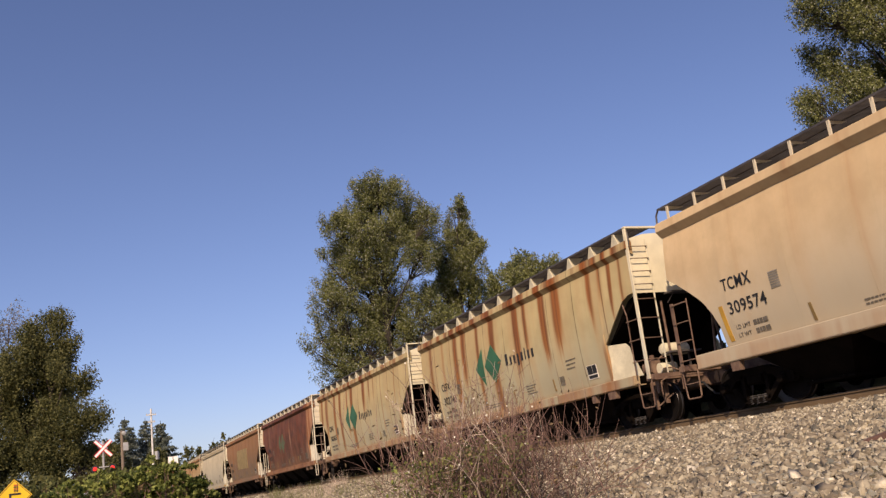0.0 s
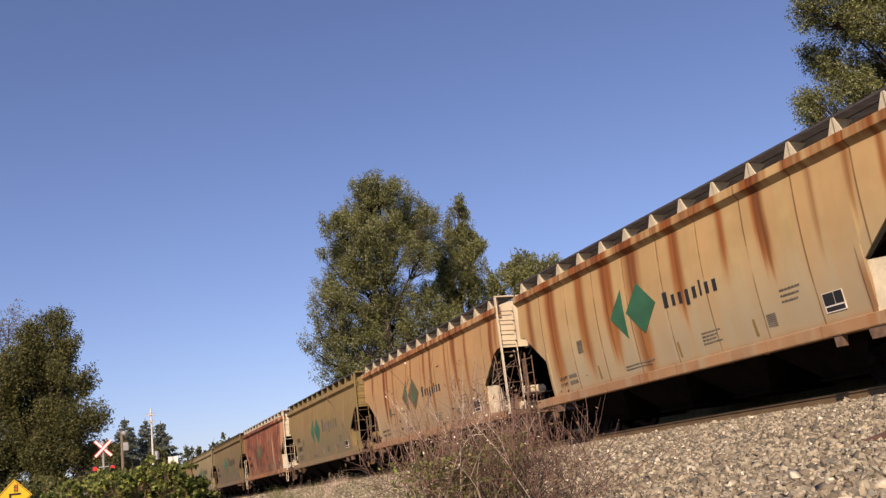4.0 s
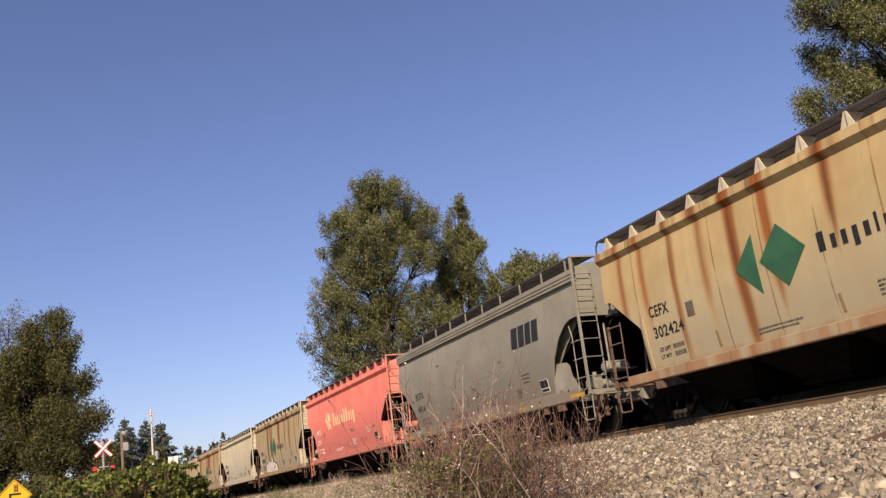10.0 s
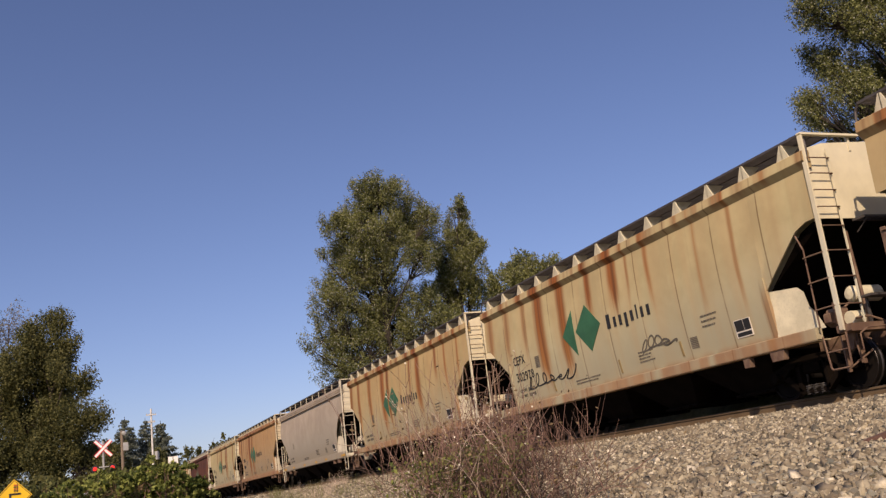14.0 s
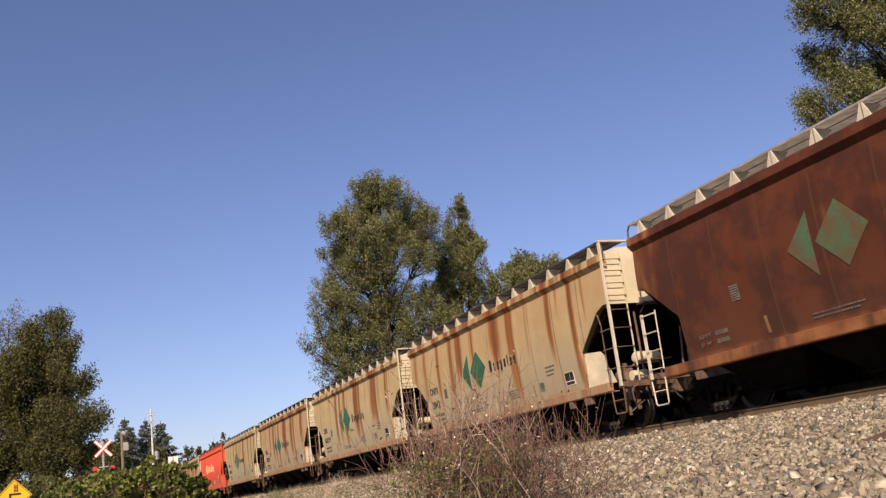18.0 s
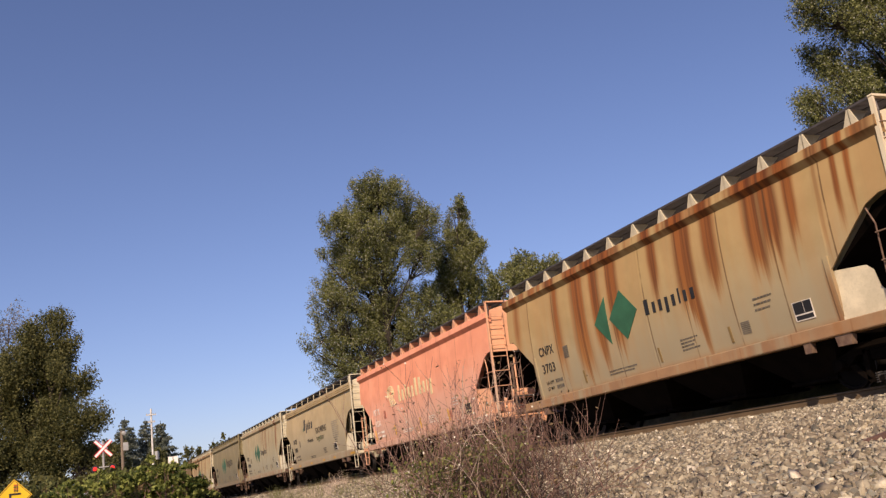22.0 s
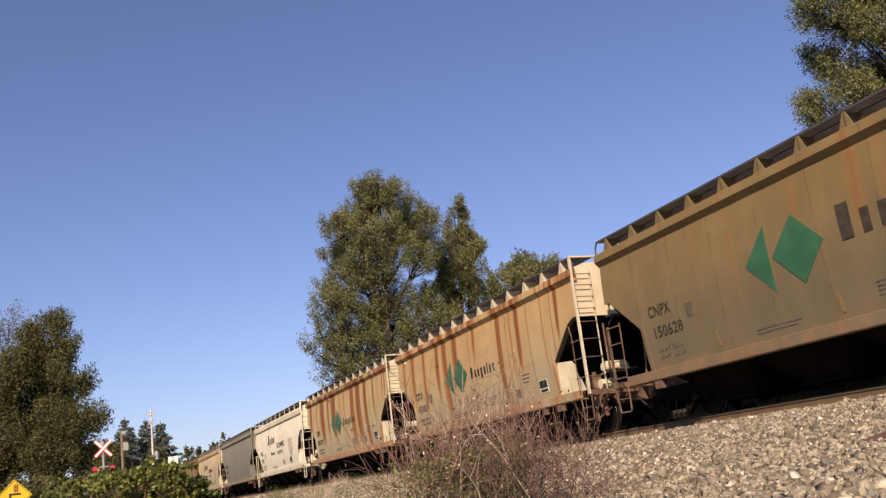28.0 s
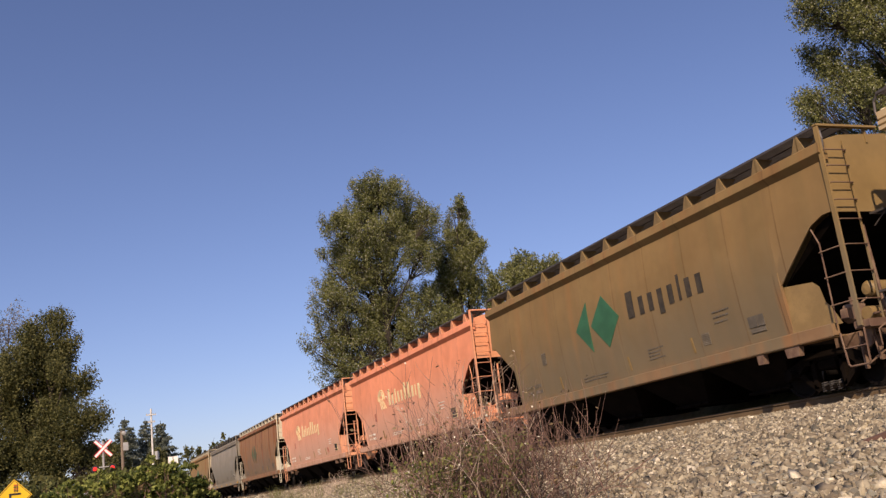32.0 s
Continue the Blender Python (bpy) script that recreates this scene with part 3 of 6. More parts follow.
rust_runs(41, (-6.78, 0.3, 0.5, 0.5), (-5.73, 0.33, 0.6, 0.6), (-4.49, 0.25, 0.6, 0.7), (-3.08, 0.28, 0.7, 0.6), (-2.34, 0.31, 0.8, 0.9), (-1.3, 0.29, 0.8, 0.5), (0.41, 0.22, 0.6, 0.4), (2.36, 0.21, 1, 0.8), (3.23, 0.11, 0.5, 0.9), (3.71, 0.19, 0.9, 0.6), (5.35, 0.09, 0.5, 0.8), (6.27, 0.14, 0.9, 0.4))
rust_runs(42, (-6.62, 0.43, 0.7, 0.6), (-5.32, 0.22, 0.5, 0.6), (-4.09, 0.51, 0.9, 0.7), (-2.87, 0.24, 0.7, 0.7), (-1.93, 0.48, 1, 0.6), (-1.51, 0.17, 0.8, 0.8), (-0.56, 0.2, 0.5, 0.4), (0.29, 0.15, 0.5, 0.9), (1.66, 0.39, 1, 0.9), (2.57, 0.36, 1, 0.8), (2.98, 0.12, 0.8, 1), (3.86, 0.32, 1, 1), (5.1, 0.17, 0.7, 0.6), (5.67, 0.09, 0.4, 0.5), (6.46, 0.11, 0.7, 0.4), (6.79, 0.1, 0.8, 0.4))
rust_runs(1, (-6.3, 0.3, 0.16, 0.9), (-5.1, 0.25, 0.2, 1), (-3.4, 0.4, 0.2, 0.9), (-1.8, 0.3, 0.22, 1), (0.1, 0.35, 0.2, 0.8), (2.0, 0.3, 0.2, 0.8), (4.2, 0.3, 0.2, 0.8))
rust_runs(43, (-2.35, 0.16, 0.32, 0.9), (-0.6, 0.10, 0.15, 0.7), (0.95, 0.22, 0.30, 0.55), (1.55, 0.10, 0.34, 1), (3.2, 0.25, 0.14, 0.8), (4.6, 0.2, 0.12, 0.6))
rust_runs(45, (-4.6, 0.3, 0.12, 0.8), (-1.0, 0.14, 0.16, 0.8), (2.9, 0.16, 0.14, 0.7), (4.9, 0.14, 0.16, 0.7))
rust_runs(46, (-5.4, 0.4, 0.22, 0.7), (-3.6, 0.3, 0.22, 0.8), (-2.2, 0.3, 0.25, 0.7), (0.4, 0.3, 0.22, 0.5), (2.6, 0.25, 0.18, 0.5), (4.6, 0.2, 0.18, 0.6))
rust_runs(34, (-5.6, 0.3, 0.15, 0.8), (-3.9, 0.12, 0.25, 0.5), (-2.6, 0.1, 0.22, 0.4), (1.2, 0.12, 0.25, 0.6), (4.4, 0.15, 0.25, 0.5))
rust_runs(38, (-3.5, 0.3, 0.2, 0.7), (-0.4, 0.3, 0.22, 0.6), (2.3, 0.3, 0.18, 0.6))


def half_width(style, z):
    """How far the side stands out at a height: the sides of all these cars are bowed."""
    s = (z - 1.1) / 3.0
    if style == "angle":
        return 1.460 + 0.47 * s - 0.355 * s * s
    return 1.41 + 0.78 * s - 0.65 * s * s


# the cut-away at the car's rear end: distance from the middle, height
LEFT_CUT = {"angle": [(6.06, 1.30), (6.08, 2.16), (6.12, 2.22), (6.62, 2.62), (7.16, 3.05), (7.22, 3.08), (7.42, 3.08)],
            "flow": [(6.02, 1.30), (6.03, 1.70), (6.17, 2.02), (6.35, 2.28), (6.50, 2.42), (6.68, 2.56), (7.10, 2.86), (7.42, 3.05)]}
LEFT_CUT["round"] = LEFT_CUT["flow"]


def lower_edge(style, x):
    """The side's lower edge: cut away over the trucks at both ends."""
    a = abs(x)
    if x < 0:
        line = LEFT_CUT[style]
        if a <= line[0][0]:
            return 1.12
        for (xa, za), (xb, zb) in zip(line, line[1:]):
            if a <= xb:
                return za + (zb - za) * (a - xa) / (xb - xa)
        return line[-1][1]
    knee = 5.40 if style == "flow" else 5.72
    if a <= knee:
        return 1.12
    if style == "angle":
        return 2.10 + (a - 5.72) / 1.08 * 0.88 if a < 6.80 else min(3.09, 2.98 + (a - 6.80) * 0.34)
    s = min(1.0, (a - knee) / (7.12 - knee))
    return 1.62 + 1.46 * math.sin(s * math.pi / 2) ** 0.8


def side_panel(style, x0, x1, side):
    """One steel side plate between two seams, 10 mm thick, with turned-in vertical edges."""
    gap = 0.003 if style == "angle" else 0.0015
    cols = sorted({x0 + gap, x1 - gap, *[x0 + gap + (x1 - x0 - 2 * gap) * i / 6 for i in range(1, 6)], *[x for x in (-7.2, -6.95, -6.68, -6.48, -6.34, -6.2, -6.62, -7.16, -7.22, -6.16, -6.12, -6.08, -6.06, -6.035, -6.025, -6.02, 5.40, 5.405, 5.72, 5.725, 6.2, 6.7, 6.8, 7.12) if x0 + 0.02 < x < x1 - 0.02]})
    rows = 9
    s = Shape()
    verts, faces = [], []
    for x in cols:
        zl = lower_edge(style, x)
        for j in range(rows):
            z = zl + (EAVE[style] - zl) * j / (rows - 1)
            # the plates sag inwards a little between their welded seams
            dish = 0.009 * math.sin(math.pi * (x - x0) / (x1 - x0)) if x1 - x0 < 3 else 0.0
            verts.append((x, side * (half_width(style, z) - dish), z))
    n = len(verts)
    verts += [(x, y - side * 0.03, z) for x, y, z in verts]
    for i in range(len(cols) - 1):
        for j in range(rows - 1):
            a = i * rows + j
            faces.append((a, a + rows, a + rows + 1, a + 1) if side < 0 else (a, a + 1, a + rows + 1, a + rows))
    edge = [j for j in range(rows)] + [i * rows + rows - 1 for i in range(1, len(cols))] + [(len(cols) - 1) * rows + j for j in range(rows - 2, -1, -1)] + [i * rows for i in range(len(cols) - 2, 0, -1)]
    for a, b in zip(edge, edge[1:] + edge[:1]):
        faces.append((a, b, b + n, a + n) if side < 0 else (b, a, a + n, b + n))
    return s.add(verts, faces)


SEAMS = {"angle": (-7.42, -6.0, -4.55, -3.1, -1.62, -0.1, 1.42, 2.95, 4.45, 5.95, 7.42),
         "round": (-7.42, -5.6, -3.7, -1.85, 0.0, 1.85, 3.7, 5.6, 7.42),
         "flow": (-7.42, -4.9, -2.5, 0.0, 2.5, 4.9, 7.42)}


def hopper_shell(style):
    """Inner shell: roof, ends, the sloping floor over the trucks, and the hopper bottoms."""
    s = Shape()
    w = 1.34
    prof = [(-7.36, 4.16), (-7.36, 3.08), (-7.17, 3.08), (-5.70, 2.11), (-4.95, 1.0), (4.95, 1.0), (5.70, 2.13), (6.79, 3.02), (7.12, 3.11), (7.36, 3.11), (7.36, 4.16)]
    s.prism("y", prof, -w, w)
    # end sheets reach the full width
    for e in (-1, 1):
        s.prism("x", [(-1.55, 3.07), (1.55, 3.07), (1.55, 4.42), (1.1, 4.54), (0, 4.60), (-1.1, 4.54), (-1.55, 4.42)], *sorted((e * 7.36, e * 7.40)))
    # roof, arched
    ring = [(-1.60, 4.165), (-1.60, 4.20), (-1.2, 4.33), (-0.6, 4.42), (0, 4.45), (0.6, 4.42), (1.2, 4.33), (1.60, 4.20), (1.60, 4.165)]
    s.prism("x", ring, -7.355, 7.355)
    return s


def shaded_slope_sheet(e, style):
    """Grimy underside of the sloping end floor; its deep shade is put into the near-black."""
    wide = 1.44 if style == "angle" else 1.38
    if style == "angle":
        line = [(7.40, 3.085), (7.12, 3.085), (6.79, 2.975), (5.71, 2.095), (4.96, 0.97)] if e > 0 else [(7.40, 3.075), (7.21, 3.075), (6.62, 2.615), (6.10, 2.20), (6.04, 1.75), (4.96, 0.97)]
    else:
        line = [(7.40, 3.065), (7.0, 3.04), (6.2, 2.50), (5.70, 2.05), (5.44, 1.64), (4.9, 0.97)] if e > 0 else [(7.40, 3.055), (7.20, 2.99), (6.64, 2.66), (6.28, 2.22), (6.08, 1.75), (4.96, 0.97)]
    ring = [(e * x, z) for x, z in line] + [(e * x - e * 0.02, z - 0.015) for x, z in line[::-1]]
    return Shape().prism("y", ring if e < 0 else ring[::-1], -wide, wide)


def shade_web(e):
    """Upright web added along the end platform's far edge, near-black to stand for shade."""
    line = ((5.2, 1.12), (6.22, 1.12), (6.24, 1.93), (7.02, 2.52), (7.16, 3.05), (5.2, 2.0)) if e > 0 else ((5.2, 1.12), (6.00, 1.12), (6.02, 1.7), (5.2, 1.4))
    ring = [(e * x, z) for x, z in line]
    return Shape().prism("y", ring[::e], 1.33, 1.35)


def side_post(style, x0, x1, z0, z1):
    """Upright strap on the side plate beside the cut-away."""
    s = Shape()
    zs = [z0 + (z1 - z0) * i / 4 for i in range(5)]
    out = [(x, -(half_width(style, z) + d), z) for d in (0.022, -0.004) for z in zs for x in (x0, x1)]
    faces = []
    for i in range(4):
        a, b = 2 * i, 10 + 2 * i
        faces += [(a, a + 1, a + 3, a + 2), (a, a + 2, b + 2, b), (a + 1, b + 1, b + 3, a + 3)]
    return s.add(out, faces + [(0, 10, 11, 1), (8, 9, 19, 18)])


def crossover_step():
    """Narrow grating across the end, over the coupler."""
    s = Shape()
    for i in range(6):
        x = 7.43 + i * 0.055
        s.box(x, x + 0.02, -0.80, 0.60, 3.005, 3.04)
    for i in range(8):
        y = -0.80 + i * 0.197
        s.box(7.43, 7.725, y, y + 0.02, 3.00, 3.03)
    for y in (-0.7, 0.5):
        s.rod((7.40, y, 2.80), (7.70, y, 3.0), 0.014, 4)
    return s


def chord(style, side):
    s = Shape()
    if style == "flow":
        ring = [(1.52, 4.05), (1.655, 4.05), (1.655, 4.11), (1.60, 4.125), (1.645, 4.15), (1.645, 4.21), (1.59, 4.225), (1.63, 4.25), (1.63, 4.37), (1.52, 4.37)]
        return s.prism("x", [(side * a, b) for a, b in ring], -7.44, 7.44)
    # upright face that overhangs, and an underside sloping back to the side plates
    ring = [(1.50, 4.37), (1.655, 4.37), (1.67, 4.355), (1.690, 4.185), (1.685, 4.172), (1.555, 4.035), (1.50, 4.035)]
    return s.prism("x", [(side * a, b) for a, b in ring][::side], -7.46, 7.46)


def sill_shape(style, side):
    s = Shape()
    top = 1.17 if style == "angle" else 1.24
    s.box(-6.90, 6.80, *sorted((side * 1.46, side * 1.63)), SILL, top, 0.012)
    s.box(-6.90, 6.80, *sorted((side * 1.30, side * 1.62)), SILL - 0.004, SILL + 0.02)
    return s


def support_shape(style):
    """Running-board bracket: a bent plate, tapering upwards, or a plain post."""
    s = Shape()
    if style == "angle":
        s.prism("y", [(-0.18, 0.0), (0.18, 0.0), (0.03, 0.31), (-0.03, 0.31)], -0.012, 0.012)
        s.prism("x", [(-0.012, 0.0), (0.16, 0.03), (0.45, 0.30), (-0.012, 0.31)], -0.008, 0.008)
    else:
        s.box(-0.035, 0.035, -0.012, 0.012, 0.0, 0.31)
        s.prism("x", [(-0.012, 0.24), (0.30, 0.26), (0.45, 0.30), (-0.012, 0.31)], -0.006, 0.006)
    return s


def grating_shape():
    """Roof walkway: bearing bars across and edge bars along."""
    s = Shape()
    for y in (-0.36, 0.0, 0.36):
        s.box(-7.38, 7.42, y - 0.008, y + 0.008, 0.0, 0.045)
    n = 290
    for i in range(n + 1):
        x = -7.38 + 14.8 * i / n
        s.box(x - 0.011, x + 0.011, -0.36, 0.36, 0.012, 0.04)
    return s


def bent_handle():
    """The curved pipe rail where the walkway meets the ladder."""
    s = Shape()
    pts = [(0, 0, 4.15), (-0.04, 0, 4.42), (-0.02, 0, 4.58), (0.08, 0, 4.69), (0.30, 0, 4.715)]
    for a, b in zip(pts, pts[1:]):
        s.rod(a, b, 0.022)
    return s


def end_ladder_shape():
    s = Shape()
    # corner post: flat bar from the sill to the roof, and its inner stile
    s.box(7.41, 7.50, -1.66, -1.615, 1.0, 4.66, 0.01)
    s.box(7.465, 7.49, -1.115, -1.085, 1.0, 4.40, 0.006)
    s.box(7.40, 7.50, -1.66, -0.20, 4.67, 4.71, 0.01)
    s.box(7.36, 7.42, -0.45, -0.40, 4.40, 4.70)
    return s


def rung_shape(along, length=0.50):
    s = Shape()
    d = Vector((1, 0, 0)) if along == "x" else Vector((0, 1, 0))
    out = Vector((0, -0.06, 0)) if along == "x" else Vector((0.06, 0, 0))
    a, b = Vector((0, 0, 0)), d * length
    s.rod(a, a + out, 0.013), s.rod(a + out, b + out, 0.013), s.rod(b + out, b, 0.013)
    return s


def side_ladder_shape(e):
    s = Shape()
    x = e * 6.92
    if e > 0:
        # bent in at its top to meet the side
        s.rod((x, -1.61, 1.15), (x, -1.61, 2.60), 0.016), s.rod((x, -1.61, 2.60), (x - 0.16, -1.58, 2.92), 0.016)
    else:
        s.box(-7.48, -7.38, -1.65, -1.625, 0.96, 2.50, 0.008)
        s.rod((-6.93, -1.61, 1.15), (-6.92, -1.60, 2.52), 0.016)
        s.box(-7.46, -6.92, -1.62, -1.60, 2.44, 2.47)
    return s


def step_shape(e):
    """Stirrup: a bent strap hung from the sill with a second tread."""
    s = Shape()
    x0, x1 = sorted((e * 6.98, e * 7.46))
    pts = [(x0 - 0.05, -1.60, 0.97), (x0, -1.60, 0.40), (x0 + 0.04, -1.60, 0.36), (x1 - 0.04, -1.60, 0.36), (x1, -1.60, 0.40), (x1 + 0.02, -1.60, 0.97)]
    for p, q in zip(pts, pts[1:]):
        s.rod(p, q, 0.019, 5)
    s.rod((x0 - 0.02, -1.60, 0.68), (x1, -1.60, 0.68), 0.015, 5)
    return s


def shear_plate(e, side):
    """The plate that carries the side on under the sloping floor, turned in a little, with a notch at its outer edge."""
    pts = [(0.0, 2.08), (0.62, 2.03), (0.74, 1.92), (0.80, 1.62), (0.90, 1.50), (1.05, 1.17), (0.0, 1.17)]
    out = [(e * (5.70 + a), side * (1.505 - a * 0.20), z) for a, z in pts]
    n = len(out)
    back = [(x - e * 0.012, y - side * 0.02, z) for x, y, z in out]
    return Shape().add(out + back, [tuple(range(n)), tuple(range(n, 2 * n))[::-1]] + [(i, i + n, (i + 1) % n + n, (i + 1) % n) for i in range(n)])


def end_frame(e):
    """End platform, striker and draft box."""
    s = Shape()
    s.box(*sorted((e * 7.28, e * 7.62)), -1.60, 1.60, 0.96, 1.10, 0.02)
    s.box(*sorted((e * 5.4, e * 7.78)), -0.24, 0.24, 0.72, 1.10, 0.03)
    for y in (-0.8, 0.8):
        s.rod((e * 7.3, y, 1.1), (e * 7.15, y * 0.9, 2.9), 0.03)
    return s


def lever_shape(e):
    """Uncoupling rod across the end with a bent handle."""
    s = Shape()
    pts = [(e * 7.70, -1.50, 0.62), (e * 7.70, -1.50, 0.90), (e * 7.70, -1.30, 1.00), (e * 7.72, -0.3, 1.02), (e * 7.85, -0.05, 1.06)]
    for p, q in zip(pts, pts[1:]):
        s.rod(p, q, 0.014, 5)
    return s


def hose_shape(e):
    """Air hose sagging between the cars."""
    s = Shape()
    pts = [(e * 7.74, -0.34, 0.78), (e * 7.86, -0.34, 0.66), (e * 7.98, -0.26, 0.50), (e * 8.08, -0.12, 0.44)]
    for p, q in zip(pts, pts[1:]):
        s.rod(p, q, 0.026, 6)
    s.rod((e * 7.60, -0.34, 0.82), (e * 7.74, -0.34, 0.78), 0.035, 6)
    return s


def coupler_shape(e):
    s = Shape()
    s.box(*sorted((e * 7.70, e * 7.98)), -0.07, 0.07, 0.80, 0.95, 0.02)
    s.prism("z", [(e * x, y) for x, y in ((7.94, -0.14), (8.09, -0.17), (8.10, -0.04), (8.04, 0.02), (8.12, 0.08), (8.11, 0.15), (7.94, 0.14))], 0.74, 1.01)
    return s


def chute_shape(x):
    """Sloped hopper outlet with its sliding gate."""
    s = Shape()
    top, low = 0.98, 0.30
    v = [(x + a * 1.30, b * 1.44, top) for a, b in ((-1, -1), (1, -1), (1, 1), (-1, 1))] + [(x + a * 0.55, b * 0.80, low) for a, b in ((-1, -1), (1, -1), (1, 1), (-1, 1))]
    s.add(v, [(0, 1, 5, 4), (1, 2, 6, 5), (2, 3, 7, 6), (3, 0, 4, 7), (4, 5, 6, 7), (3, 2, 1, 0)])
    s.box(x - 0.62, x + 0.62, -0.88, 0.88, low - 0.06, low, 0.01)
    s.rod((x + 0.40, -0.95, low - 0.02), (x + 0.40, 0.95, low - 0.02), 0.025)
    return s


def reservoir_shape(e):
    s = Shape()
    s.lathe([(-0.40, 0.02), (-0.385, 0.10), (-0.32, 0.155), (0.32, 0.155), (0.385, 0.10), (0.40, 0.02)], 16)
    return s


def valve_shape():
    """Brake valve: stacked castings on a bracket, with pipes to the reservoir and the train line."""
    s = Shape()
    s.box(6.70, 6.98, -1.18, -0.92, 1.16, 1.50, 0.04)
    s.box(6.74, 6.90, -1.30, -1.18, 1.22, 1.42, 0.03)
    s.box(6.62, 6.72, -1.14, -0.98, 1.20, 1.40, 0.03)
    s.rod((6.84, -1.05, 1.50), (6.84, -1.05, 1.62), 0.06, 8)
    for a, b in (((6.9, -1.0, 1.45), (7.0, -0.7, 1.66)), ((6.98, -1.05, 1.25), (7.55, -1.05, 1.22)), ((7.55, -1.05, 1.22), (7.62, -0.6, 1.05)), ((6.66, -1.1, 1.3), (6.2, -1.2, 1.14))):
        s.rod(a, b, 0.020, 6)
    return s


def rigging_shape():
    """Levers and rods that hang between the end platform and the truck."""
    s = Shape()
    s.box(7.22, 7.26, -1.12, -1.02, 0.42, 1.00, 0.01)
    s.box(6.98, 7.02, -1.25, -1.17, 0.30, 0.96, 0.01)
    for a, b, r in (((7.24, -1.07, 0.50), (6.3, -0.9, 0.42), 0.020), ((7.00, -1.21, 0.36), (7.40, -1.0, 0.62), 0.018), ((7.24, -1.07, 0.92), (7.62, -1.2, 0.80), 0.016), ((7.34, -1.3, 0.98), (7.34, -1.22, 0.48), 0.018)):
        s.rod(a, b, r, 6)
    s.prism("y", [(7.16, 0.96), (7.36, 0.96), (7.30, 0.70), (7.22, 0.66)], -1.30, -1.26)
    return s


def truck_shapes():
    ring = [(-1.16, 0.36), (-1.16, 0.56), (-0.78, 0.66), (-0.42, 0.79), (0.42, 0.79), (0.78, 0.66), (1.16, 0.56), (1.16, 0.36), (0.82, 0.38), (0.55, 0.58), (0.34, 0.60), (0.34, 0.64), (-0.34, 0.64), (-0.34, 0.60), (-0.55, 0.58), (-0.82, 0.38)]
    low = [(-0.78, 0.40), (-0.36, 0.07), (0.36, 0.07), (0.78, 0.40), (0.62, 0.44), (0.34, 0.15), (-0.34, 0.15), (-0.62, 0.44)]
    frame_near = Shape().prism("y", ring, -0.07, 0.07).prism("y", low, -0.07, 0.07)
    for x in (-0.36, 0.36):
        frame_near.box(x - 0.05, x + 0.05, -0.07, 0.07, 0.12, 0.66)
    for x in (-0.89, 0.89):
        frame_near.lathe([(-0.20, 0.06), (-0.20, 0.085), (-0.12, 0.10), (0.05, 0.10), (0.05, 0.03)], 12)
        for i in range(len(frame_near.v) - 60, len(frame_near.v)):
            vx, vy, vz = frame_near.v[i]
            frame_near.v[i] = (vx + x, vy, vz + 0.457)
    spring = Shape()
    for cx in (-0.19, 0.0, 0.19):
        for k in range(5):
            z = 0.03 + k * 0.038
            n = 10
            for i in range(n):
                a, b = 2 * math.pi * i / n, 2 * math.pi * (i + 1) / n
                spring.rod((cx + 0.07 * math.cos(a), 0.07 * math.sin(a), z + 0.038 * i / n), (cx + 0.07 * math.cos(b), 0.07 * math.sin(b), z + 0.038 * (i + 1) / n), 0.013, 4)
    bolster = Shape().box(-0.22, 0.22, -1.06, 1.06, 0.44, 0.66, 0.04).box(-0.3, 0.3, -0.3, 0.3, 0.60, 0.74, 0.03)
    wheels = Shape().lathe([(-0.99, 0.03), (-0.99, 0.085), (-0.80, 0.095), (-0.80, 0.30), (-0.80, 0.385), (-0.825, 0.40), (-0.825, WHEEL_R - 0.004), (-0.82, WHEEL_R), (-0.735, WHEEL_R), (-0.72, WHEEL_R + 0.025), (-0.69, WHEEL_R + 0.025), (-0.685, 0.38), (-0.71, 0.30), (-0.70, 0.12), (-0.60, 0.085),
                            (0.60, 0.085), (0.70, 0.12), (0.71, 0.30), (0.685, 0.38), (0.69, WHEEL_R + 0.025), (0.72, WHEEL_R + 0.025), (0.735, WHEEL_R), (0.82, WHEEL_R), (0.825, WHEEL_R - 0.004), (0.825, 0.40), (0.80, 0.385), (0.80, 0.30), (0.80, 0.095), (0.99, 0.085), (0.99, 0.03)], 32)
    # bolt heads on the axle ends
    for sy in (-1, 1):
        for k in range(3):
            a = k * 2.094
            wheels.box(0.05 * math.cos(a) - 0.012, 0.05 * math.cos(a) + 0.012, sy * 0.99, sy * 1.01, 0.05 * math.sin(a) - 0.012, 0.05 * math.sin(a) + 0.012)
    return frame_near, spring, bolster, wheels


_side, _spring, _bolster, _wheels = truck_shapes()
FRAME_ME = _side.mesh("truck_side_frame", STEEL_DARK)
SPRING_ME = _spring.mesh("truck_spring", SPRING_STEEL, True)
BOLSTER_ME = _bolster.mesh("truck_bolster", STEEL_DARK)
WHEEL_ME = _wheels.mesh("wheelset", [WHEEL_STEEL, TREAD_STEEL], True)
for poly in WHEEL_ME.polygons:
    c = poly.center
    r = math.hypot(c.x, c.z)
    if r > 0.44 or 0.68 < abs(c.y) < 0.70:
        poly.material_index = 1

RUNGS = {"x": rung_shape("x"), "y": rung_shape("y")}
SUPPORTS = {"angle": [-6.9 + i * 1.15 for i in range(13)], "round": [-7.0 + i * 1.0 for i in range(15)], "flow": [-7.1 + i * 1.42 for i in range(11)]}
TEXTS = {}
SHARED = {}


